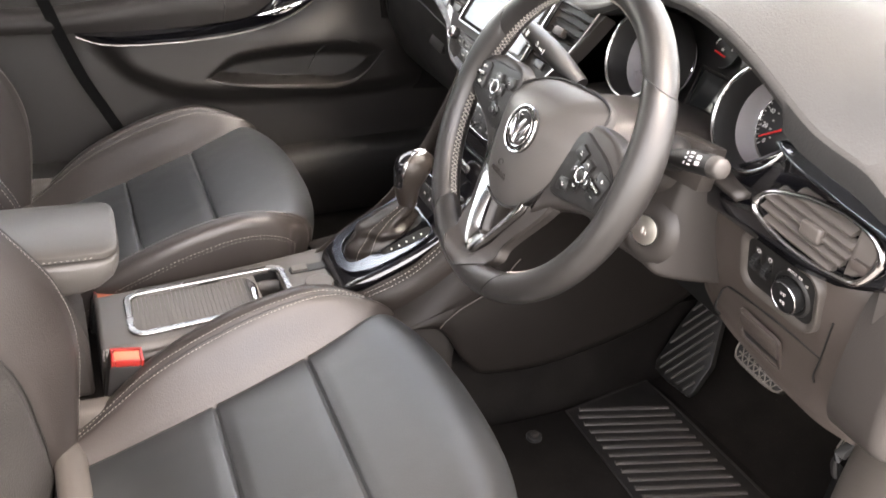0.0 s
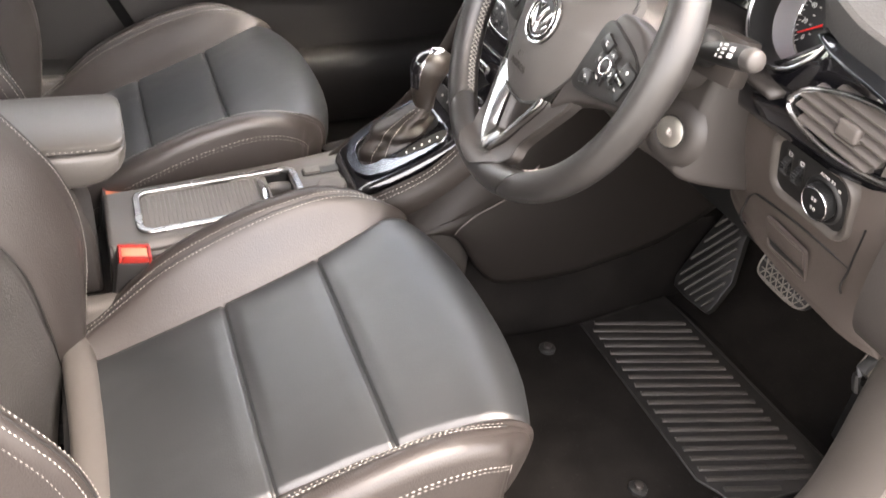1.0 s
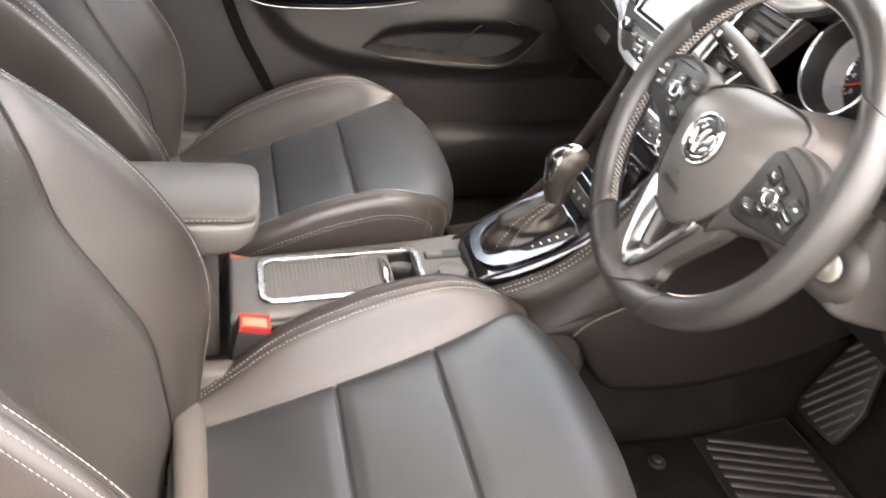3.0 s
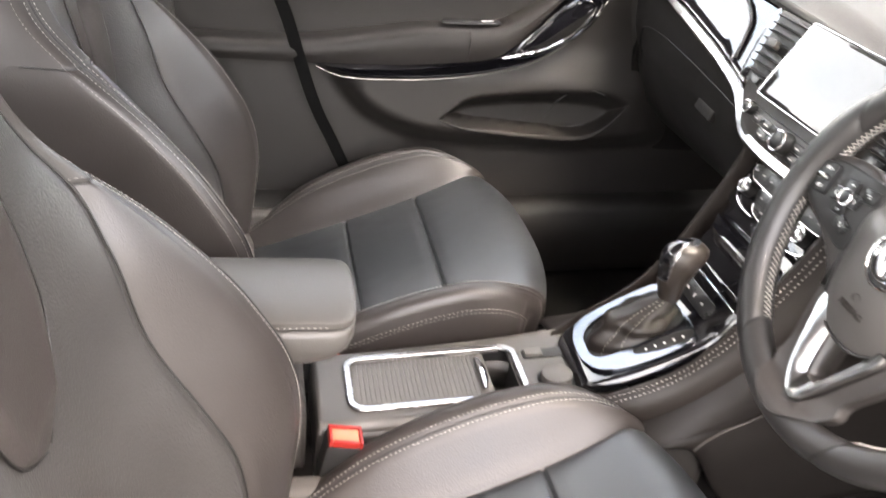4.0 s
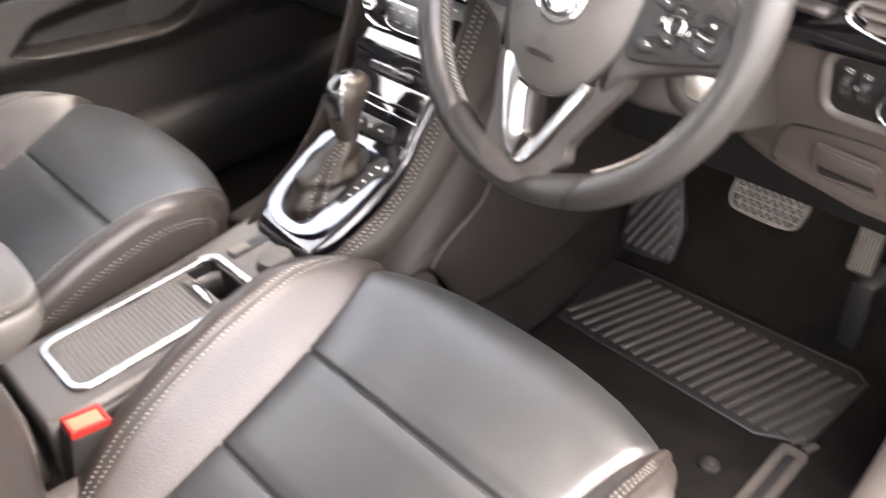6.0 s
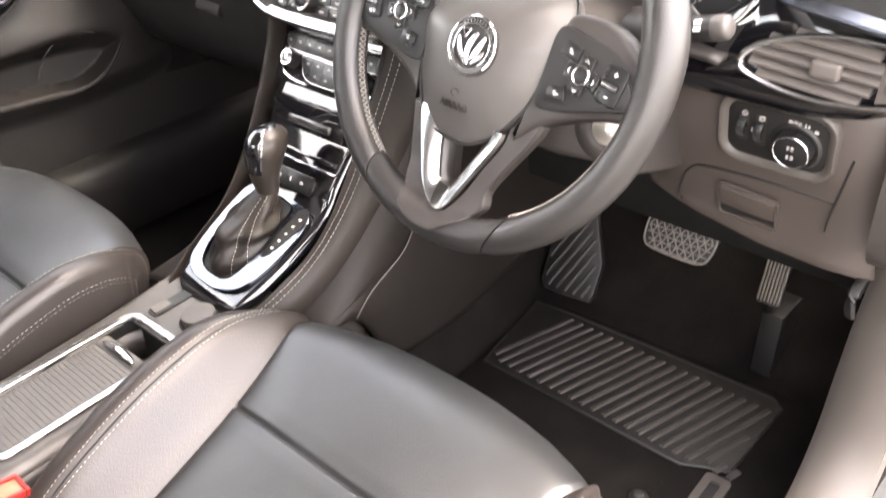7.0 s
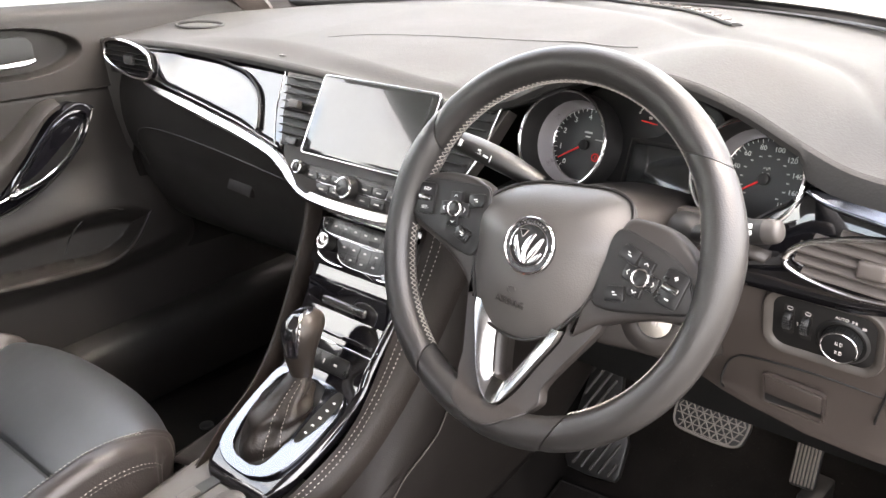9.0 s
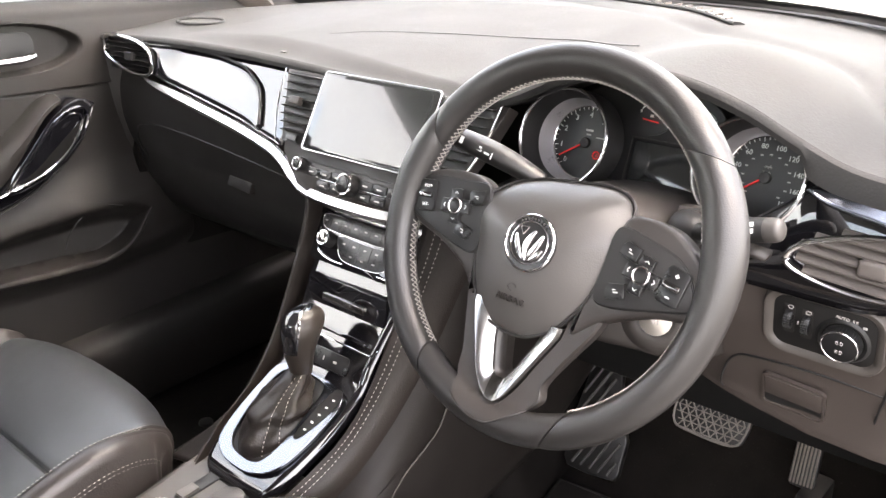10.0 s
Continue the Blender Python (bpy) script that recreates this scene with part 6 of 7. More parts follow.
    gi = line([(0.0, -0.041, 0), (0.018, -0.039, 0), (0.028, -0.028, 0), (0.033, 0.0, 0), (0.033, 0.045, 0), (0.030, 0.076, 0), (0.024, 0.089, 0), (0.010, 0.093, 0), (-0.010, 0.0935, 0), (-0.036, 0.092, 0), (-0.050, 0.083, 0), (-0.056, 0.066, 0), (-0.055, 0.030, 0), (-0.050, 0.0, 0), (-0.041, -0.026, 0), (-0.024, -0.038, 0)], 90, closed=True)
    fr = part("gear_frame", frame_plate([(v.x, v.y) for v in go], [(v.x, v.y) for v in gi], 0.006, G), GEAR_SILVER, c, "satin silver frame round the gear lever", bevel=0.002)
    part("lever_well", plate([(v.x, v.y) for v in gi][::-1], 0.002, G @ Matrix.Translation((0, 0, -0.002))), PLASTIC_BLACK, fr)
    gate = line([(0.041, 0.014, 0), (0.050, 0.014, 0), (0.061, 0.048, 0), (0.064, 0.080, 0), (0.056, 0.092, 0), (0.046, 0.088, 0), (0.041, 0.055, 0)], 40, closed=True)
    gt = part("gate_display", plate([(v.x, v.y) for v in gate], 0.0015, G @ Matrix.Translation((0, 0, 0.0055))), VENT_DARK, fr, "black gear position strip with small marks")
    part("gate_marks", bars([(0.048 + 0.0016 * k, 0.026 + 0.0125 * k, 0.0042, 0.0024) for k in range(5)], G @ Matrix.Translation((0.0015, 0, 0.0072))), PRINT, gt)
    # keys before the lever
    p, n, t = on_z(0.364)
    Kb = basis(p + n * 0.0005, (1, 0, 0), t)
    kb = part("key_strip", plate(rounded(0.088, 0.024, 0.006), 0.003, Kb, 0.001), BUTTON, c, "dark key strip before the lever")
    part("key_print", bars([(-0.022, 0, 0.006, 0.003), (0.0, 0, 0.002, 0.006), (0.022, 0, 0.006, 0.003)], Kb @ Matrix.Translation((0, 0, 0.0031))), PRINT_GREY, kb)
    for dx in (-0.011, 0.011):
        part("key_gap", placed(box((dx - 0.0006, -0.011, 0.0026), (dx + 0.0006, 0.011, 0.0034)), Kb), PLASTIC_BLACK, kb)
    # open tray edge and drawer handle
    p, n, t = on_z(0.388)
    Tb = basis(p, (1, 0, 0), t)
    tray = part("tray_edge", tube([Tb @ Vector(v) for v in ((-0.082, 0.004, 0.003), (-0.074, -0.006, 0.004), (0.074, -0.006, 0.004), (0.082, 0.004, 0.003))], 0.0013, 8), CHROME, c, "bright edge of the small tray")
    part("tray_lip", placed(box((-0.066, 0.002, -0.002), (0.066, 0.008, 0.004), 0.002), Tb), PIANO, tray)
    p, n, t = on_z(0.430)
    Db = basis(p - n * 0.003, (1, 0, 0), (0, t.y * 0.25, t.z))
    dr = part("drawer", plate(rounded(0.150, 0.054, 0.006), 0.012, Db @ Matrix.Translation((0, 0, -0.004)), 0.001), PIANO, c, "gloss black drawer front")
    part("drawer_handle", placed(box((-0.040, -0.0055, 0.006), (0.040, 0.0055, 0.013), 0.0025), Db @ Matrix.Translation((0, 0.002, 0))), SATIN, dr, "silver drawer handle")
    # climate keys and knobs
    p, n, t = on_z(0.497)
    Cb = basis(p + n * 0.001, (1, 0, 0), t)
    cp = part("climate_panel", plate(rounded(0.206, 0.072, 0.016, cy=-0.002), 0.003, Cb, 0.001), PIANO, c, "climate panel with silver knobs and dark keys")
    pill = line([(-0.095, 0.0190, 0), (-0.0905, 0.0275, 0), (-0.050, 0.0292, 0), (0.0, 0.0296, 0), (0.050, 0.0292, 0), (0.0905, 0.0275, 0), (0.095, 0.0190, 0), (0.0890, 0.0110, 0), (0.072, 0.0062, 0), (0.0, 0.0050, 0), (-0.072, 0.0062, 0), (-0.0890, 0.0110, 0)], 96, closed=True)
    part("key_bar", plate([(v.x, v.y) for v in pill][::-1], 0.005, Cb, 0.001), KEY_GREY, cp, "long rounded strip of grey keys")
    part("silver_line", tube([Cb @ Vector((v.x, v.y, 0.0045)) for v in pill], 0.0011, 6, closed=True), SATIN, cp, "silver outline of the key strip")
    for k in range(10):
        x = 0.0195 * (k - 4.5)
        part("key_print", bars([(x, 0.0185, 0.0050, 0.0022)], Cb @ Matrix.Translation((0, 0, 0.0051))), PRINT_GREY, cp)
        if k:
            part("key_gap", placed(box((x - 0.0102, 0.0072, 0.0044), (x - 0.0094, 0.0282, 0.0054)), Cb), PLASTIC_BLACK, cp)
    part("bright_edge", placed(box((-0.080, 0.0330, 0.0), (0.080, 0.0362, 0.0060), 0.0014), Cb), SATIN, cp, "silver strip over the keys")
    low = line([(-0.054, 0.0030, 0), (0.0, 0.0022, 0), (0.054, 0.0030, 0), (0.050, -0.0120, 0), (0.042, -0.0235, 0), (0.024, -0.0290, 0), (-0.024, -0.0290, 0), (-0.042, -0.0235, 0), (-0.050, -0.0120, 0)], 72, closed=True)
    part("key_block", plate([(v.x, v.y) for v in low][::-1], 0.0045, Cb, 0.001), KEY_GREY, cp, "lower block of grey keys")
    part("silver_line", tube([Cb @ Vector((v.x, v.y, 0.0035)) for v in low], 0.0008, 6, closed=True), SATIN, cp)
    for x in (-0.032, -0.011, 0.011, 0.032):
        part("key_gap", placed(box((x - 0.0004, -0.0265, 0.0040), (x + 0.0004, 0.0015, 0.0049)), Cb), PLASTIC_BLACK, cp)
    part("key_gap", placed(box((-0.048, -0.0134, 0.0040), (0.048, -0.0126, 0.0049)), Cb), PLASTIC_BLACK, cp)
    for x, y in ((-0.041, -0.0055), (-0.0215, -0.0055), (0.0, -0.0055), (0.0215, -0.0055), (0.041, -0.0055), (-0.0215, -0.0195), (0.0, -0.0205), (0.0215, -0.0195)):
        part("key_print", bars([(x, y, 0.0050, 0.0022)], Cb @ Matrix.Translation((0, 0, 0.0046))), PRINT_GREY, cp)
    for sx in (-1, 1):
        arc = [(-0.0950, 0.0080, 0.0035), (-0.0920, -0.0100, 0.0040), (-0.0820, -0.0246, 0.0040), (-0.0595, -0.0318, 0.0040), (-0.0340, -0.0325, 0.0035)]
        part("silver_line", tube([Cb @ v for v in line([(sx * -x, y, z) for x, y, z in arc], 40)], [0.0008 + 0.0012 * math.sin(math.pi * k / 40) for k in range(41)], 8), CHROME, cp, "silver arc under the knob")
        kq = Cb @ Matrix.Translation((sx * 0.0690, -0.0065, 0.002))
        kb2 = part("climate_knob", plate(circle(0.0108, 36), 0.0175, kq, 0.002), PLASTIC_BLACK, cp, "round temperature knob with a chrome face")
        part("knob_ring", tube([kq @ Vector((x, y, 0.0178)) for x, y in circle(0.0096, 36)], 0.0016, 8, closed=True), CHROME, kb2)
        face = [[kq @ Vector((x, y, z)) for x, y in circle(rr, 36)] for rr, z in ((0.0088, 0.0172), (0.0080, 0.0185), (0.0060, 0.0198), (0.0030, 0.0205), (0.0005, 0.0207))]
        part("knob_cap", loft(face), SATIN, kb2, "domed silver face")
    # padded leather sides with double stitching
    for sx in (-1, 1):
        inner = line([(0.072, -0.088, 0.244), (0.086, -0.030, 0.281), (0.091, 0.020, 0.310), (0.093, 0.060, 0.354), (0.096, 0.100, 0.425), (0.100, 0.138, 0.505), (0.104, 0.150, 0.550)], 50)
        wide = 1.0 if sx > 0 else 0.28
        outer = line([(0.098, -0.085, 0.232), (0.112, -0.030, 0.245), (0.122, 0.030, 0.285), (0.132, 0.090, 0.350), (0.144, 0.140, 0.430), (0.158, 0.175, 0.510), (0.166, 0.190, 0.552)], 50)
        outer = [a.lerp(b, wide) for a, b in zip(inner, outer)]
        rg = []
        for a, b in zip(inner, outer):
            m1 = a.lerp(b, 0.33) + Vector((0.0, -0.009, 0.009)) * wide
            m2 = a.lerp(b, 0.75) + Vector((0.004, -0.008, 0.004)) * wide
            ring = [a + Vector((0, 0.02, -0.02)), a, a.lerp(m1, 0.5) + Vector((0, -0.003, 0.004)), m1, m1.lerp(m2, 0.5) + Vector((0.003, -0.002, 0.002)), m2, b, b + Vector((-0.002, 0.02, -0.03))]
            rg.append([Vector((sx * q.x, q.y, q.z)) for q in ring])
        pd = part("knee_pad", loft(rg), LEATHER_CONSOLE, c, "padded dark leather console side with double stitching")
        for f in (0.02, 0.30) if sx > 0 else ():
            pa = []
            for a, b in zip(inner, outer):
                m1 = a.lerp(b, 0.33) + Vector((0.0, -0.009, 0.009))
                m2 = a.lerp(b, 0.75) + Vector((0.004, -0.008, 0.004))
                h = m1.lerp(m2, 0.5) + Vector((0.003, -0.002, 0.002))
                pa.append(m1.lerp(h, f * 2) + Vector((0, -0.0009, 0.0009)))
            part("stitching", stitches(pa, 0.0042, 0.002, 0.00065), THREAD, pd)
        # plain plastic side from under the pad down to the carpet, running on under the dashboard
        foot_z = hermite([-0.10, 0.0, 0.054, 0.085, 0.116, 0.15, 0.19, 0.25, 0.33, 0.442, 0.528, 0.66], [0.235, 0.225, 0.205, 0.155, 0.121, 0.110, 0.107, 0.109, 0.124, 0.158, 0.210, 0.300])
        head_y = [b.y for b in outer] + [0.28, 0.40, 0.52, 0.66]
        head_z = [b.z - 0.003 for b in outer] + [0.56, 0.56, 0.55, 0.54]
        head_x = [b.x - 0.003 for b in outer] + [0.160, 0.150, 0.146, 0.144]
        ridge = hermite([-0.085, 0.0, 0.10, 0.16, 0.25, 0.66], [0.222, 0.238, 0.282, 0.315, 0.36, 0.48])

        def tunnel(y, v):
            zt, xt = float(np.interp(y, head_y, head_z)), float(np.interp(y, head_y, head_x))
            zr = min(ridge(y), zt - 0.004)
            zf = min(foot_z(y), zr - 0.003)
            if v < 0.4:
                f = v / 0.4
                return Vector((sx * (xt + (0.146 - xt) * f + 0.004 * math.sin(math.pi * f)), y, zt + (zr - zt) * f))
            f = (v - 0.4) / 0.6
            return Vector((sx * (0.146 - 0.003 * min(1, f * 12) + 0.006 * math.sin(math.pi * f) - 0.03 * max(0.0, f - 0.9)), y, zr + (zf - zr) * f))
        part("tunnel_side", sheet(tunnel, steps(-0.085, 0.66, 90), steps(0, 1, 30)), TUNNEL, c, "plain grey plastic tunnel side", solid=0.004)
        jn = [Vector((sx * 0.1492, y, z)) for y, z in ((0.160, 0.330), (0.150, 0.318), (0.132, 0.290), (0.104, 0.272), (0.072, 0.256), (0.050, 0.238), (0.040, 0.225))]
        part("panel_joint", tube(line(jn, 20), 0.0011, 6), PLASTIC_TRIM if sx > 0 else PLASTIC_BLACK, c)


console()


def gear_lever():
    g = thing("gear_lever", "gear lever with glossy black knob and stitched leather boot", "gear lever", (0, -0.01, 0.29))
    # leather boot with folds
    rg = []
    base, tip = Vector((-0.008, -0.004, 0.304)), Vector((-0.002, 0.032, 0.364))
    for k in range(37):
        f = k / 36
        o = base.lerp(tip, f) + Vector((0, -0.012 * math.sin(math.pi * f), 0))
        rx = 0.027 * (1 - f) ** 0.95 + 0.0150
        ry = 0.044 * (1 - f) ** 1.0 + 0.0150
        ring = []
        for j in range(60):
            a = 2 * math.pi * j / 60
            fold = 1 + (0.07 * math.sin(4 * a + 2.5 * f + 0.8) + 0.05 * math.sin(7 * a - 5 * f) + 0.10 * math.sin(15 * f + 1.8 * math.cos(a) + 1.4 * math.sin(2 * a)) + 0.12 * math.sin(math.pi * f)) * math.sin(math.pi * min(1, f * 1.05)) ** 0.8
            ring.append(o + Vector((rx * fold * math.cos(a), ry * fold * math.sin(a), 0.5 * ry * math.sin(a) * (1 - f))))
        rg.append(ring)
    bt = part("boot", loft(rg), LEATHER_BOOT, g, "creased dark leather boot")
    for j in (51, 55):
        pa = [r[j] + (r[j] - (base.lerp(tip, k / 36))).normalized() * 0.0009 for k, r in enumerate(rg)]
        part("stitching", stitches(line(pa, 60), 0.004, 0.002, 0.0006), THREAD, bt)
    cl = [tip + Vector((0.0125 * math.cos(a), 0.0125 * math.sin(a), 0.002)) for a in [2 * math.pi * k / 28 for k in range(28)]]
    part("collar", tube(cl, 0.0028, 8, closed=True), CHROME, g, "thin chrome collar")
    # knob: slim neck, bulging head leaning forwards
    prof = [(0.370, 0.0125, 0.0130, 0.0), (0.384, 0.0142, 0.0150, -0.001), (0.402, 0.0165, 0.0180, -0.002), (0.420, 0.0188, 0.0215, 0.0), (0.438, 0.0212, 0.0255, 0.003), (0.451, 0.0218, 0.0275, 0.006), (0.462, 0.0200, 0.0262, 0.008), (0.470, 0.0155, 0.0210, 0.009), (0.4755, 0.0085, 0.0125, 0.0095), (0.477, 0.001, 0.001, 0.0095)]
    prof = [(0.360 + (a - 0.370) * 0.83, b, c2, d2) for a, b, c2, d2 in prof]
    cz = line([(a, b, c2) for a, b, c2, d2 in prof], 36)
    cd = line([(a, d2, 0) for a, b, c2, d2 in prof], 36)
    rings = [[Vector((v.y * 1.1 * math.cos(a), 0.032 + q.y + v.z * 1.1 * math.sin(a), v.x)) for a in [2 * math.pi * k / 32 for k in range(32)]] for v, q in zip(cz, cd)]
    part("knob", loft(rings), KNOB_GRIP, g, "smooth dark grip of the knob")

    def capped(sgn):
        out = []
        for v, q in zip(cz[10:], cd[10:]):
            out.append([Vector(((v.y * 1.1 + 0.0008) * math.cos(a), 0.032 + q.y + (v.z * 1.1 + 0.0008) * math.sin(a), v.x + 0.0004)) for a in [radians(125) + radians(190) * k / 20 for k in range(21)]])
        return out
    part("gloss_cap", loft(capped(1), closed=False), PIANO, g, "gloss black face of the knob", solid=0.001)
    edge = [r[0] for r in capped(1)] + [r[-1] for r in capped(1)][::-1]
    part("chrome_edge", tube(edge[2:-2], 0.0013, 6), CHROME, g)
    part("top_insert", plate([(x * 0.8, y) for x, y in circle(0.0125, 28)], 0.001, Matrix.Translation((0.0, 0.0420, 0.4475)) @ pose(0, 0, 0, 8)), CHROME, g, "bright insert on top")


gear_lever()


def armrest():
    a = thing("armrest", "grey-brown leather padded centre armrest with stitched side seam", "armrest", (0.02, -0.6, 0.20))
    x0, x1 = -0.052, 0.092
    cx, hx = (x0 + x1) / 2, (x1 - x0) / 2

    def ring(y, z0, z1, s, crown):
        out = []
        for k in range(28):
            t = 2 * math.pi * k / 28
            c, sn = math.cos(t), math.sin(t)
            e = 0.42
            px = math.copysign(abs(c) ** e, c)
            pz = math.copysign(abs(sn) ** e, sn)
            zz = (z0 + z1) / 2 + pz * (z1 - z0) / 2 * (s ** 0.5) + (crown * (1 - px * px) if sn > 0 else 0)
            out.append(Vector((cx + px * hx * s, y, zz)))
        return out
    rows = []
    for y, s in ((-0.396, 0.55), (-0.398, 0.78), (-0.404, 0.92), (-0.415, 0.985), (-0.43, 1.0), (-0.50, 1.0), (-0.60, 1.0), (-0.72, 1.0), (-0.735, 0.95)):
        lo = 0.392 if y < -0.41 else 0.394
        rows.append(ring(y, lo - 0.018, 0.389, s, 0.008))
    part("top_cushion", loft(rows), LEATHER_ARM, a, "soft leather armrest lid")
    rows = []
    for y, s, lo in ((-0.396, 0.55, 0.372), (-0.399, 0.80, 0.364), (-0.407, 0.95, 0.352), (-0.425, 1.0, 0.338), (-0.45, 1.0, 0.330), (-0.60, 1.0, 0.326), (-0.735, 1.0, 0.326)):
        rows.append(ring(y, lo - 0.010, 0.3765, s, 0))
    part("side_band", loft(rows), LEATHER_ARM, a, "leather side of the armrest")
    sd = [Vector((x1 + 0.0008, y, 0.3805)) for y in steps(-0.72, -0.435, 20)] + [Vector((cx + hx * math.cos(t) * 1.01, -0.435 + 0.038 * math.sin(t), 0.3805)) for t in steps(0.1, math.pi / 2, 8)]
    part("stitching", stitches(sd, 0.0046, 0.0022, 0.0007), THREAD, a)
    post = loft([[Vector((0.018 + x * w, y, z)) for x, y in ((-1, y0), (1, y0), (1, -0.72), (-1, -0.72))] for z, w, y0 in ((0.150, 0.060, -0.446), (0.24, 0.060, -0.448), (0.30, 0.058, -0.462), (0.322, 0.056, -0.468))])
    part("post", post, PLASTIC, a, "dark plastic box under the armrest", bevel=0.006)


armrest()


# ---- front seats ----
def seat():
    X0 = 0.354
    st = thing("front_seat", "dark brown-grey leather sport seat with pale double stitching", "car seat", (X0, -0.3, 0.0), group="front seats")
    # ---------- cushion ----------
    prof = line([(0, -0.500, 0.122), (0, -0.45, 0.138), (0, -0.40, 0.157), (0, -0.30, 0.195), (0, -0.175, 0.243), (0, -0.110, 0.2665), (0, -0.064, 0.2780), (0, -0.030, 0.2755), (0, -0.009, 0.260), (0, -0.003, 0.228), (0, -0.014, 0.18), (0, -0.045, 0.13), (0, -0.06, 0.10)], 120)
    arcl = [0.0]
    for a, b in zip(prof, prof[1:]):
        arcl.append(arcl[-1] + (b - a).length)
    total = arcl[-1]

    def at(s):
        k = min(max(int(np.searchsorted(arcl, s)) - 1, 0), 119)
        f = (s - arcl[k]) / max(1e-9, arcl[k + 1] - arcl[k])
        p = prof[k].lerp(prof[k + 1], f)
        a, b = prof[max(k - 2, 0)], prof[min(k + 3, 120)]
        t = (b - a).normalized()
        return p, Vector((0, -t.z, t.y))
    sof = hermite([p.y for p in prof[:66]], arcl[:66])      # arc length by y on the top
    s_b, s_a, s_f = sof(-0.303), sof(-0.177), sof(-0.058)
    hbol = hermite([0, sof(-0.42), sof(-0.36), sof(-0.28), sof(-0.20), sof(-0.14), sof(-0.095), sof(-0.062), s_f + 0.05, total], [0.006, 0.033, 0.057, 0.070, 0.071, 0.060, 0.038, 0.018, 0.003, 0.0])
    wseam = hermite([0, s_b, s_a, sof(-0.11), s_f, s_f + 0.04, total], [0.160, 0.162, 0.171, 0.182, 0.193, 0.20, 0.19])
    wout = hermite([0, sof(-0.42), s_b, s_a, sof(-0.11), s_f, s_f + 0.045, total], [0.205, 0.226, 0.240, 0.241, 0.237, 0.228, 0.216, 0.200])

    def cush(u, s):
        """u: -1..1 across the insert, to +-2 at the ridge, to +-3 down the outer side."""
        p, n = at(s)
        ws, wo, h = wseam(s), wout(s), hbol(s)
        bow = max(0.0, min(1.0, (s - s_a) / (s_f + 0.03 - s_a))) ** 1.8 * 0.044
        sg, a = (1 if u >= 0 else -1), abs(u)
        if a <= 1:
            x = a * ws
            dm = min(abs(s - s_b), abs(s - s_a))
            off = 0.006 * (1 - a ** 4) * (0.4 + 0.6 * min(1, dm / 0.02)) + groove(dm, 0.0028, 0.0045) + groove((1 - a) * ws, 0.0045, 0.0030)
            if 0.25 < a < 1:
                off += 0.0006 * noise.noise((x * 40 * sg, s * 25, 3.0))
        elif a <= 2:
            t = a - 1
            x = ws + (wo - ws) * t
            off = h * (t * t * (3 - 2 * t)) * (1.0 - 0.05 * t) + 0.007 * math.sin(math.pi * t) + groove(t * (wo - ws), 0.005, 0.004)
            off += groove((1 - t) * (wo - ws) - 0.27 * (wo - ws), 0.0032, 0.0028)
        else:
            t = a - 2
            if t < 0.45:
                q = t / 0.45 * math.pi / 2
                x = wo + 0.016 * math.sin(q)
                off = h * 0.95 - 0.020 * (1 - math.cos(q))
            else:
                f = (t - 0.45) / 0.55
                x = wo + 0.016 - 0.006 * f
                base = p + n * (h * 0.95 - 0.020)
                return Vector((X0 + sg * x, base.y - bow, base.z * (1 - f) + 0.085 * f))
        return Vector((X0 + sg * x, p.y + n.y * off - bow * min(1.0, x / 0.235) ** 2.4, p.z + n.z * off))
    us = steps(-3, -2, 12) + steps(-2, -1.1, 12)[1:] + [-1.1 + 0.1 * k / 6 for k in range(1, 7)] + [-1 + 0.05 * k / 4 for k in range(1, 5)] + steps(-0.95, 0.95, 40)[1:] + [0.95 + 0.05 * k / 4 for k in range(1, 5)] + [1 + 0.1 * k / 6 for k in range(1, 7)] + steps(1.1, 2, 12)[1:] + steps(2, 3, 12)[1:]
    ss = sorted(set([round(v, 5) for v in steps(0, s_b, 40) + steps(s_b, s_a, 30) + steps(s_a, s_f, 26) + steps(s_f, total, 34) + steps(s_b - 0.008, s_b + 0.008, 16) + steps(s_a - 0.008, s_a + 0.008, 16)]))
    inside = lambda u: abs(u) < 0.9999
    part("cushion_rear_panel", sheet(cush, us, ss, lambda u, s: inside(u) and s < s_b), LEATHER_INSERT, st, "charcoal leather rear cushion panel")
    part("cushion_middle_panel", sheet(cush, us, ss, lambda u, s: inside(u) and s_b < s < s_a), LEATHER_INSERT, st, "charcoal leather middle cushion panel")
    part("cushion_front_panel", sheet(cush, us, ss, lambda u, s: inside(u) and s > s_a), LEATHER_INSERT, st, "charcoal leather front cushion panel")
    for sg in (-1, 1):
        part("cushion_bolster", sheet(cush, us, ss, lambda u, s: 1 < u * sg < 2.0), LEATHER, st, "brown-grey leather side bolster")
        part("cushion_side", sheet(cush, us, ss, lambda u, s: u * sg > 2.0), LEATHER, st, "dark leather cushion side")
        for du in (1.67, 1.79):
            pa = [cush(sg * du, s) + Vector((0, 0, 0.0010)) for s in steps(0.012, s_f + 0.005, 90)]
            part("stitching", stitches(pa, 0.0040, 0.0018, 0.00065), THREAD, st)
        part("piping", tube([cush(sg * 1.73, s) + Vector((0, 0, 0.0004)) for s in steps(0.008, s_f + 0.008, 90)], 0.0014, 6), PIPING, st, "dark piped seam")
        # lower seam along the side
        for dz in (0.0, 0.006):
            pa = [cush(sg * 2.47, s) + Vector((sg * 0.0012, 0, -0.004 - dz)) for s in steps(0.06, total * 0.80, 90)]
            part("stitching", stitches(pa, 0.0046, 0.002, 0.0007), THREAD if dz == 0 else THREAD_DARK, st)
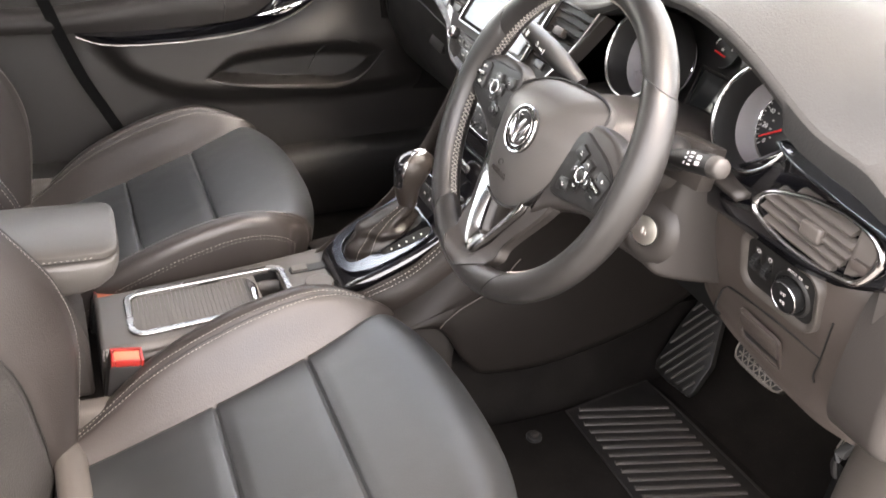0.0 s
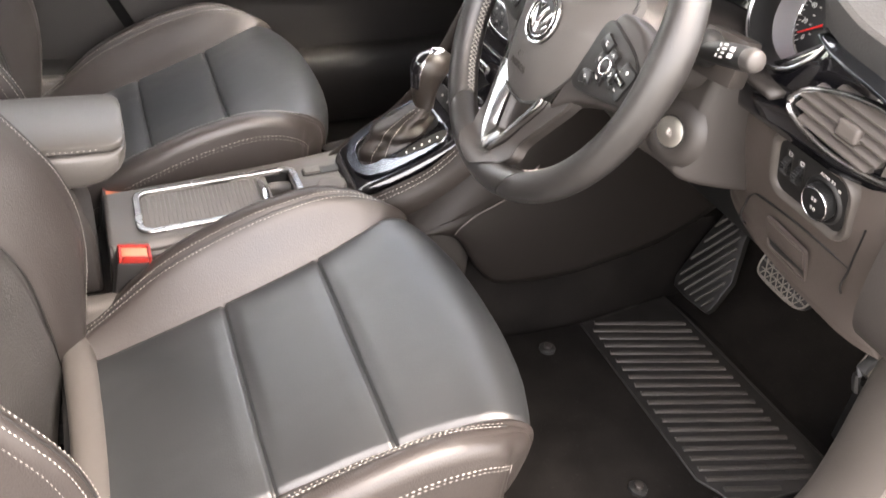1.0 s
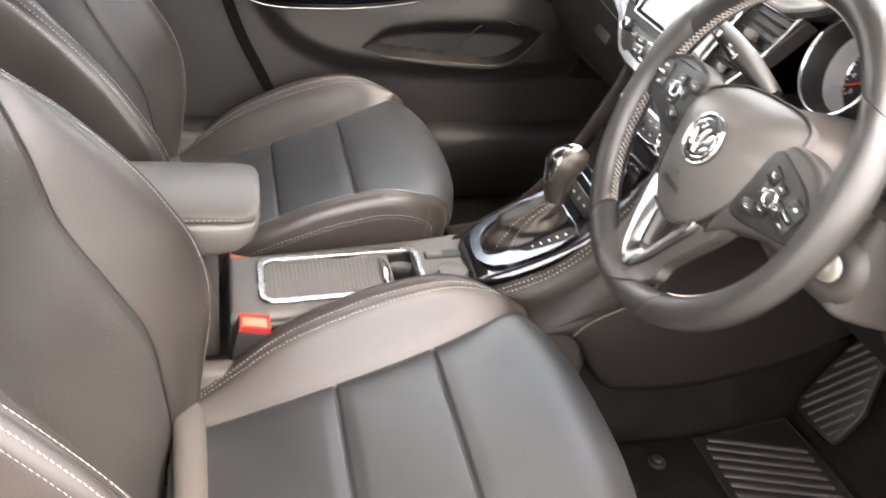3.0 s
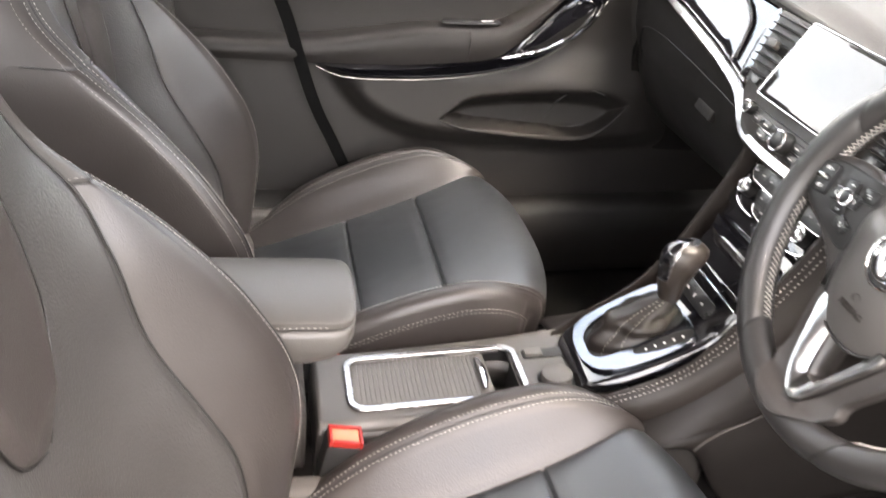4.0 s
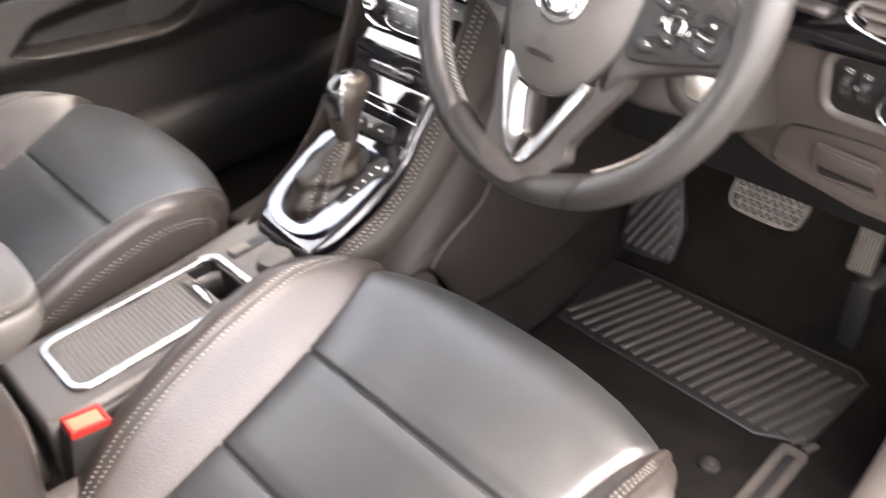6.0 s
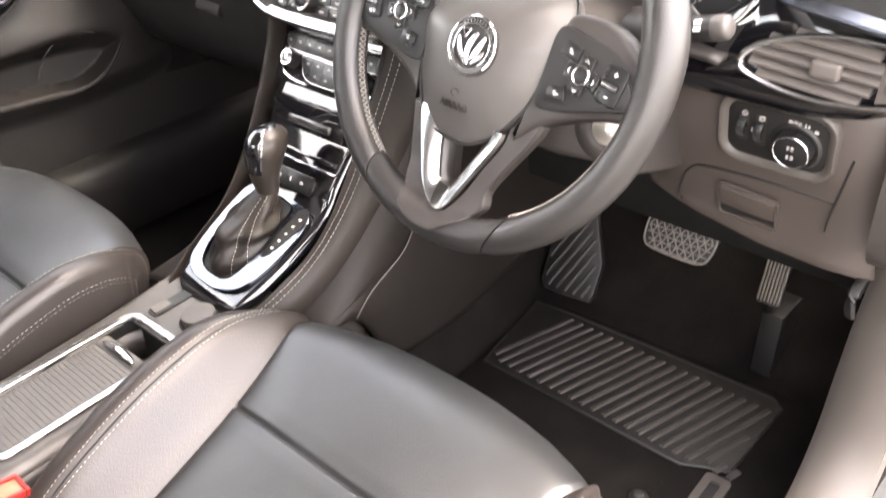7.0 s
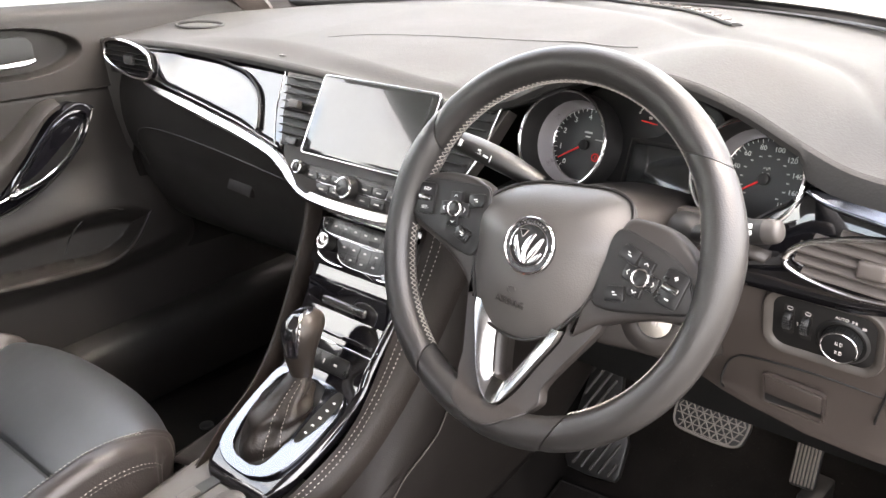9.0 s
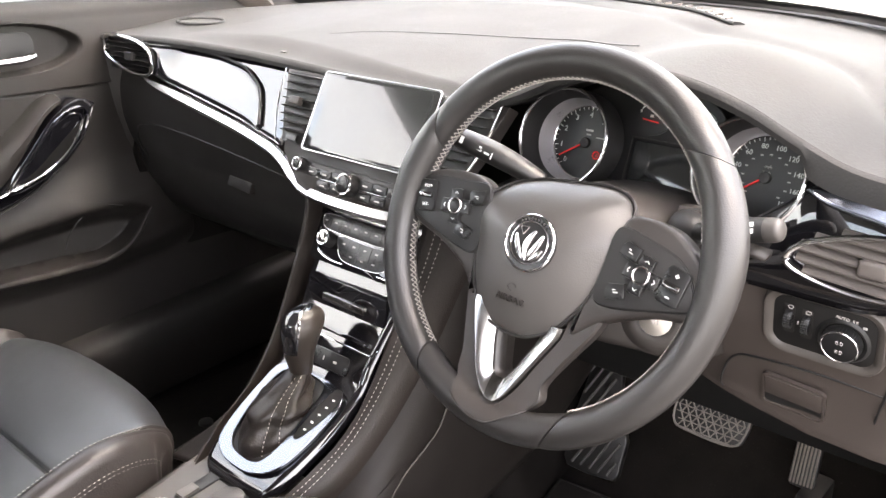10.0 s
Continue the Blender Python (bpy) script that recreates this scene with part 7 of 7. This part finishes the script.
    # moulded base and runners
    bs = loft([[Vector((X0 + x, y, z)) for x, y in rounded(0.44, 0.42, 0.05, cy=-0.30)] for z in (0.045, 0.07, 0.11)])
    part("base", bs, PLASTIC_BLACK, st)
    for sg in (-1, 1):
        va = loft([[Vector((X0 + sg * (x + 0.238), y, z)) for x, z in ((-0.012, 0.028), (0.010, 0.034), (0.016, 0.07), (0.014, 0.118), (0.0, 0.128), (-0.012, 0.118))] for y in (-0.50, -0.47, -0.30, -0.12, -0.075)])
        part("side_valance", va, PLASTIC_TRIM, st, "pale grey plastic seat side cover")
        part("runner", box((X0 + sg * 0.17 - 0.02, -0.56, 0.0), (X0 + sg * 0.17 + 0.02, 0.0, 0.04), 0.005), PLASTIC_BLACK, st)
    # ---------- backrest ----------
    yc = hermite([0.09, 0.2, 0.3, 0.4, 0.48, 0.6, 0.75, 0.88], [-0.512, -0.556, -0.605, -0.652, -0.682, -0.706, -0.738, -0.770])
    ysm = hermite([0.09, 0.2, 0.306, 0.356, 0.442, 0.53, 0.585, 0.63, 0.75, 0.88], [-0.500, -0.508, -0.530, -0.557, -0.606, -0.636, -0.664, -0.696, -0.738, -0.772])
    yr = hermite([0.09, 0.15, 0.21, 0.28, 0.336, 0.38, 0.422, 0.46, 0.493, 0.543, 0.59, 0.63, 0.70, 0.80, 0.88], [-0.490, -0.476, -0.466, -0.460, -0.466, -0.481, -0.506, -0.532, -0.560, -0.609, -0.664, -0.706, -0.738, -0.762, -0.782])
    wr = hermite([0.09, 0.2, 0.35, 0.5, 0.57, 0.63, 0.70, 0.88], [0.205, 0.222, 0.228, 0.222, 0.212, 0.192, 0.166, 0.150])
    wi = hermite([0.09, 0.2, 0.35, 0.45, 0.53, 0.59, 0.63, 0.70, 0.88], [0.160, 0.158, 0.154, 0.157, 0.170, 0.184, 0.176, 0.155, 0.140])

    def back(u, z):
        sg, a = (1 if u >= 0 else -1), abs(u)
        if a <= 1:
            x = a * wi(z)
            y = yc(z) + (ysm(z) - yc(z)) * (a ** 2.6) + 0.004 * (1 - a ** 4) + groove((1 - a) * wi(z), 0.0065, 0.006)
            if z < 0.13:
                y -= (0.13 - z) * 0.3
        elif a <= 2:
            t = a - 1
            x = wi(z) + (wr(z) - wi(z)) * t
            e = t * t * (3 - 2 * t)
            y = ysm(z) + (yr(z) - ysm(z)) * (0.45 * e + 0.55 * t) + 0.012 * math.sin(math.pi * t) + groove(t * (wr(z) - wi(z)), 0.0065, 0.006) + groove((1 - t) * (wr(z) - wi(z)) - 0.010, 0.003, 0.002)
        else:
            t = a - 2
            yb = yc(z) - 0.105
            if t < 0.35:
                q = t / 0.35 * math.pi / 2
                x = wr(z) + 0.018 * math.sin(q)
                y = yr(z) - 0.022 * (1 - math.cos(q))
            else:
                f = (t - 0.35) / 0.65
                x = wr(z) + 0.018 - 0.02 * f * f
                y = (yr(z) - 0.022) * (1 - f) + yb * f
        if 1 < a < 2.6:
            y += groove(z - 0.590, 0.0028, 0.003)
        return Vector((X0 + sg * x, y, z))
    ub = steps(-3, -2, 14) + steps(-2, -1.15, 14)[1:] + [-1.15 + 0.15 * k / 8 for k in range(1, 9)] + [-1 + 0.06 * k / 6 for k in range(1, 7)] + steps(-0.94, 0.94, 36)[1:] + [0.94 + 0.06 * k / 6 for k in range(1, 7)] + [1 + 0.15 * k / 8 for k in range(1, 9)] + steps(1.15, 2, 14)[1:] + steps(2, 3, 14)[1:]
    Z_SH = 0.590
    zs = sorted(set(steps(0.09, 0.86, 110) + steps(Z_SH - 0.006, Z_SH + 0.006, 8)))
    part("back_insert", sheet(back, ub, zs, lambda u, z: inside(u)), LEATHER_GREY, st, "grey leather backrest centre")
    for sg in (-1, 1):
        part("back_bolster", sheet(back, ub, zs, lambda u, z: 1 < u * sg < 2 and z < Z_SH), LEATHER, st, "dark brown leather backrest bolster")
        part("back_shoulder", sheet(back, ub, zs, lambda u, z: 1 < u * sg < 2 and z > Z_SH), LEATHER_GREY, st, "grey leather shoulder above the bolster")
        part("back_side", sheet(back, ub, zs, lambda u, z: u * sg > 2), LEATHER, st, "dark leather backrest side")
        part("back_seam", tube([back(sg * 1.0, z) + Vector((0, 0.0012, 0)) for z in steps(0.10, 0.85, 120)], 0.0013, 6), PIPING, st, "dark seam beside the insert")
        part("back_seam", tube([back(sg * u, Z_SH) + Vector((0, 0.0006, 0)) for u in steps(1.0, 2.6, 40)], 0.0012, 6), PIPING, st, "dark seam across the shoulder")
        part("stitching", stitches([back(sg * u, Z_SH + 0.006) + Vector((0, 0.0009, 0)) for u in steps(1.02, 2.05, 40)], 0.0042, 0.0018, 0.0006), THREAD_DARK, st)
        for du in (1.95, 2.15):
            pa = [back(sg * du, z) + Vector((sg * 0.0006, 0.0010, 0.0)) for z in steps(0.11, 0.84, 120)]
            part("stitching", stitches(pa, 0.0042, 0.0018, 0.00065), THREAD, st)
        part("piping", tube([back(sg * 2.05, z) + Vector((sg * 0.0002, 0.0002, 0.0)) for z in steps(0.10, 0.85, 120)], 0.0014, 6), PIPING, st, "dark piped seam")
        pa = [back(sg * 2.30, z) + Vector((sg * 0.001, 0.001, 0.0)) for z in steps(0.11, 0.84, 120)]
        part("stitching", stitches(pa, 0.0042, 0.0018, 0.0006), THREAD_DARK, st)
    # raised tear-shaped panel in the upper back
    tw = hermite([0.455, 0.465, 0.48, 0.50, 0.53, 0.58, 0.65, 0.75, 0.85], [0.003, 0.028, 0.050, 0.066, 0.079, 0.086, 0.086, 0.086, 0.086])

    def tear(u, z):
        q = back(u * tw(z) / wi(z), z)
        e = 1 - abs(u) ** 3
        f = min(1, (z - 0.455) / 0.03)
        return q + Vector((0, 0.001 + 0.010 * min(1.0, 1.6 * e) * f, 0))
    part("back_tear_panel", sheet(tear, steps(-1, 1, 28), steps(0.455, 0.85, 70)), LEATHER, st, "raised tear-shaped leather panel")
    # thin dark tubes paint the shading along the tear panel's edges
    for sg in (-1, 1):
        part("tear_edge_shade", tube([tear(sg * 0.985, z) + Vector((0, 0.0008, 0)) for z in steps(0.456, 0.85, 80)], 0.0011, 6), PIPING, st)
    rear = sheet(lambda u, z: Vector((X0 + u * (wr(z) - 0.002), yc(z) - 0.105 - 0.02 * (1 - u * u), z)), steps(-1, 1, 16), steps(0.09, 0.86, 30))
    part("back_shell", rear, PLASTIC_BLACK, st, solid=0.004)
    cap = [back(u, 0.86) for u in ub]
    topc = bmesh.new()
    vs = [topc.verts.new(v) for v in cap] + [topc.verts.new((X0 + u * wr(0.86), yc(0.86) - 0.125, 0.85)) for u in steps(1, -1, 6)]
    topc.faces.new(vs)
    bmesh.ops.triangulate(topc, faces=topc.faces)
    part("back_top", topc, LEATHER, st)
    part("hinge_cover", box((X0 - 0.246, -0.500, 0.09), (X0 - 0.212, -0.405, 0.176), 0.012, 3), BEIGE, st, "pale lining beside the seat hinge")
    # roll between cushion and backrest; beige stands in for skylight on its leather
    part("rear_roll", tube([Vector((X0 + x, -0.484 + 0.004 * math.cos(x * 12), 0.134)) for x in steps(-0.20, 0.20, 24)], 0.021, 12, flat=0.8), BEIGE, st, "pale strip in the gap before the backrest, coloured as sky-lit leather")
    return st


driver_seat = seat()
tagged(driver_seat, "dark leather driver's seat with worn-smooth charcoal centre and pale stitching")
passenger_seat = copy_thing(driver_seat, pose(-0.349, -0.345, 0.0))
tagged(passenger_seat, "dark leather passenger seat set slightly further back, charcoal centre, pale stitching")


# ---- belts and buckles ----
def buckle(x, y, z, lean, label):
    b = thing("seat_belt_buckle", label, "belt buckle", (x, y, 0.08), group="belt buckles")
    m = pose(x, y, z, -8, lean, 0)
    part("housing", placed(box((-0.0165, -0.023, -0.115), (0.0165, 0.023, -0.004), 0.005), m), PLASTIC_PAD, b)
    part("button", placed(join(box((-0.0150, -0.021, -0.010), (-0.0105, 0.021, 0.0040), 0.002), box((-0.0105, -0.021, -0.010), (0.0150, -0.0165, 0.0040), 0.002), box((-0.0105, 0.0165, -0.010), (0.0150, 0.021, 0.0040), 0.002), box((0.0105, -0.0165, -0.010), (0.0150, 0.0165, 0.0040), 0.002)), m), BUCKLE_RED, b, "red rim of the release button")
    part("button_face", placed(box((-0.0105, -0.0165, -0.008), (0.0105, 0.0165, 0.0015), 0.0015), m), BUCKLE_FACE, b, "paler orange-red face of the button")
    part("moulded_marks", bars([(0, -0.040, 0.022, 0.002), (0, -0.050, 0.014, 0.002), (0, -0.058, 0.022, 0.002)], m @ basis((0.0152, 0, 0), (0, 1, 0), (0, 0, 1))), PLASTIC, b)
    part("stalk", tube([m @ Vector((0, 0, -0.11)), m @ Vector((0.002, -0.01, -0.16)), m @ Vector((0.006, -0.02, -0.21))], 0.008, 8, flat=0.6), PLASTIC_BLACK, b)


buckle(0.104, -0.402, 0.229, 4, "black belt buckle with red button between driver's seat and console")
buckle(-0.094, -0.412, 0.202, -4, "black belt buckle with red button between passenger seat and console")


def belt():
    # black band along the door's rear edge, built as webbing with added ends
    b = thing("seat_belt", "black band hanging beside the passenger door pillar, built as belt webbing", "seat belt", (-0.64, -0.40, 0.2))
    path = line([(-0.605, -0.605, 1.02), (-0.612, -0.560, 0.80), (-0.618, -0.505, 0.64), (-0.622, -0.460, 0.53), (-0.630, -0.430, 0.44), (-0.636, -0.400, 0.36), (-0.642, -0.360, 0.28), (-0.645, -0.325, 0.20), (-0.645, -0.315, 0.10)], 60)
    rg = []
    for i, p in enumerate(path):
        t = (path[min(i + 1, 60)] - path[max(i - 1, 0)]).normalized()
        s = Vector((0.35, 0.94, 0)).cross(t).cross(t).normalized() * 0.012
        nrm = t.cross(s).normalized() * 0.0008
        rg.append([p - s - nrm, p + s - nrm, p + s + nrm, p - s + nrm])
    part("webbing", loft(rg), BELT, b)
    part("guide", placed(box((-0.008, -0.03, -0.02), (0.014, 0.03, 0.02), 0.006), Matrix.Translation(path[0])), PLASTIC_BLACK, b)
    part("anchor", placed(box((-0.01, -0.03, -0.02), (0.01, 0.03, 0.02), 0.004), Matrix.Translation(path[-1])), PLASTIC_BLACK, b)


belt()


# ---- pedals and mat ----
def pedals():
    br = thing("brake_pedal", "worn grey brake pedal with cross-hatched rubber", "pedal", (0.37, 0.52, 0.2))
    B = basis((0.374, 0.478, 0.2405), (1, 0, 0), (0, 0.42, 1))
    out = line([(-0.056, 0.0, 0), (-0.053, 0.022, 0), (-0.042, 0.029, 0), (0.040, 0.026, 0), (0.054, 0.020, 0), (0.054, -0.008, 0), (0.038, -0.030, 0), (-0.035, -0.031, 0), (-0.053, -0.022, 0)], 48, closed=True)
    part("pad", plate([(v.x, v.y) for v in out][::-1], 0.010, B, 0.003), PLASTIC_BLACK, br, "scuffed pad")
    row = hermite([-0.056, -0.045, 0.0, 0.042, 0.056], [0.004, -0.024, -0.0285, -0.0265, -0.004])
    pitch, high = 0.0125, 0.0105
    for n in range(5):
        y0 = -0.0275 + high * n
        across = [x for x in steps(-0.051, 0.050, 40) if row(x) < y0 < 0.0265]
        if len(across) > 2:
            part("rib", tube([B @ Vector((across[0], y0, 0.0106)), B @ Vector((across[-1], y0, 0.0106))], 0.0010, 5), PEDAL_RUBBER, br)
        for k in range(-9, 9):
            x0, x1 = (k - 1) * pitch / 2, k * pitch / 2
            a, b = ((x0, y0), (x1, y0 + high)) if (k + n) % 2 == 0 else ((x0, y0 + high), (x1, y0))
            if all(-0.052 < x < 0.051 and row(x) - 0.002 < y < 0.0272 for x, y in (a, b)):
                part("rib", tube([B @ Vector((*a, 0.0106)), B @ Vector((*b, 0.0106))], 0.0011, 5), PEDAL_RUBBER, br)
    part("rim", tube([B @ Vector((v.x * 0.97, v.y * 0.95, 0.0098)) for v in out], 0.0018, 6, closed=True), PEDAL_RUBBER, br, "thin metal edge of the pad")
    part("arm", tube(line([(0.372, 0.515, 0.240), (0.376, 0.56, 0.30), (0.380, 0.60, 0.40), (0.38, 0.62, 0.5)], 14), 0.011, 8, flat=0.5), PLASTIC_BLACK, br)
    ac = thing("accelerator_pedal", "slim worn grey accelerator pedal with lengthwise ribs", "pedal", (0.495, 0.57, 0.0))
    A = basis((0.482, 0.592, 0.177), (1, 0, 0.05), (0.05, 0.40, 1))
    part("pad", plate(rounded(0.038, 0.115, 0.007), 0.008, A, 0.002), PLASTIC_BLACK, ac, "ribbed pad")
    for k in range(-3, 4):
        part("rib", tube([A @ Vector((k * 0.0052, -0.0535, 0.0085)), A @ Vector((k * 0.0052, 0.0535, 0.0085))], 0.0017, 6), PEDAL_RUBBER, ac)
    part("foot", box((0.48, 0.56, -0.005), (0.515, 0.64, 0.115), 0.008), PLASTIC_BLACK, ac)
    part("arm", tube([A @ Vector((0, 0.05, -0.004)), (0.50, 0.66, 0.30), (0.50, 0.70, 0.42)], 0.009, 8), PLASTIC_BLACK, ac)
    fr = thing("footrest", "dark plastic footrest beside the tunnel with slanting ribs", "footrest", (0.16, 0.56, 0.0))
    F = basis((0.117, 0.503, 0.034), (1, 0.05, 0), (0, 0.49, 0.87))
    o = [(-0.006, 0.010), (0.004, -0.003), (0.040, -0.005), (0.092, 0.000), (0.098, 0.012), (0.096, 0.070), (0.062, 0.140), (0.046, 0.205), (-0.004, 0.205), (-0.010, 0.09)]
    part("plate", plate(o, 0.012, F @ Matrix.Translation((0, 0, -0.010)), 0.004), RUBBER, fr)
    right = hermite([0.0, 0.07, 0.14, 0.205], [0.089, 0.087, 0.054, 0.038])
    for k in range(-7, 6):
        ends = []
        for j in range(41):
            y = 0.006 + 0.19 * j / 40
            x = 0.010 + k * 0.0165 + 0.42 * y
            if 0.002 - 0.05 * y < x < right(y):
                ends.append((x, y))
        if len(ends) > 4:
            (x0, y0), (x1, y1) = ends[0], ends[-1]
            part("rib", tube([F @ Vector((x0, y0, 0.0024)), F @ Vector((x1, y1, 0.0024))], 0.0030, 6), MAT_RIB, fr)


pedals()


def mats():
    m = thing("floor_mat", "black carpet floor mat with ribbed rubber heel pad", "floor mat", (0.38, 0.25, 0.0))
    o = line([(0.150, -0.20, 0), (0.148, 0.20, 0), (0.140, 0.40, 0), (0.120, 0.49, 0), (0.20, 0.515, 0), (0.40, 0.53, 0), (0.56, 0.535, 0), (0.620, 0.48, 0), (0.635, 0.20, 0), (0.630, -0.20, 0)], 70, closed=True)
    part("carpet", plate([(v.x, v.y) for v in o][::-1], 0.008, Matrix.Translation((0, 0, -0.006)), 0.003), CARPET, m, "short black pile")
    hp = [(0.152, 0.300), (0.500, 0.300), (0.530, 0.318), (0.560, 0.330), (0.560, 0.500), (0.540, 0.5155), (0.190, 0.498), (0.118, 0.490)]
    pad = part("heel_pad", plate(hp, 0.004, Matrix.Translation((0, 0, 0.0005)), 0.0015), RUBBER, m, "black rubber heel pad")
    edge = [Vector((x, y, 0.0045)) for x, y in hp]
    part("pad_edge", tube(edge, 0.0022, 6, closed=True), RUBBER, pad)
    for k in range(22):
        x = 0.120 + k * 0.0195
        a, b = Vector((x + 0.033, 0.3125, 0.0055)), Vector((x + 0.076, 0.484, 0.0055))
        if b.x > 0.548:
            f = (0.548 - a.x) / (b.x - a.x)
            b = a.lerp(b, max(0.15, f))
        if a.x < 0.160:
            f = (0.160 - a.x) / (b.x - a.x) * 0.4
            a = a.lerp(b, max(0, f))
        if a.x > 0.505:
            a = a.lerp(b, 0.15)
        part("rib", tube([a, b], 0.0046, 8, flat=0.55), MAT_RIB, pad)
    for x, y in ((0.194, 0.214), (0.490, 0.208)):
        pin = part("fastener", plate(circle(0.0135, 28), 0.006, Matrix.Translation((x, y, 0.002)), 0.002), PLASTIC_BLACK, m, "round black mat fastener")
        part("fastener_knob", plate(circle(0.0065, 20), 0.006, Matrix.Translation((x, y, 0.007)), 0.002), PLASTIC, pin)
    G = Matrix.Translation((0.558, 0.234, 0.002)) @ pose(0, 0, 0, 0, 0, 3)
    part("tag_frame", frame_plate(rounded(0.036, 0.158, 0.007), rounded(0.015, 0.130, 0.003), 0.004, G), PLASTIC_TRIM, m, "pale grey frame of a woven tag")
    part("tag_field", plate(rounded(0.016, 0.132, 0.003), 0.0015, G), PLASTIC_BLACK, m)
    pm = thing("floor_mat", "black carpet floor mat in the shaded passenger footwell", "floor mat", (-0.38, 0.25, 0.0))
    part("carpet", plate([(-v.x, v.y) for v in o], 0.008, Matrix.Translation((0, 0, -0.006)), 0.003), CARPET, pm)
    for x, y in ((-0.194, 0.190), (-0.490, 0.19)):
        part("fastener", plate(circle(0.0135, 28), 0.006, Matrix.Translation((x, y, 0.002)), 0.002), PLASTIC_BLACK, pm)


mats()
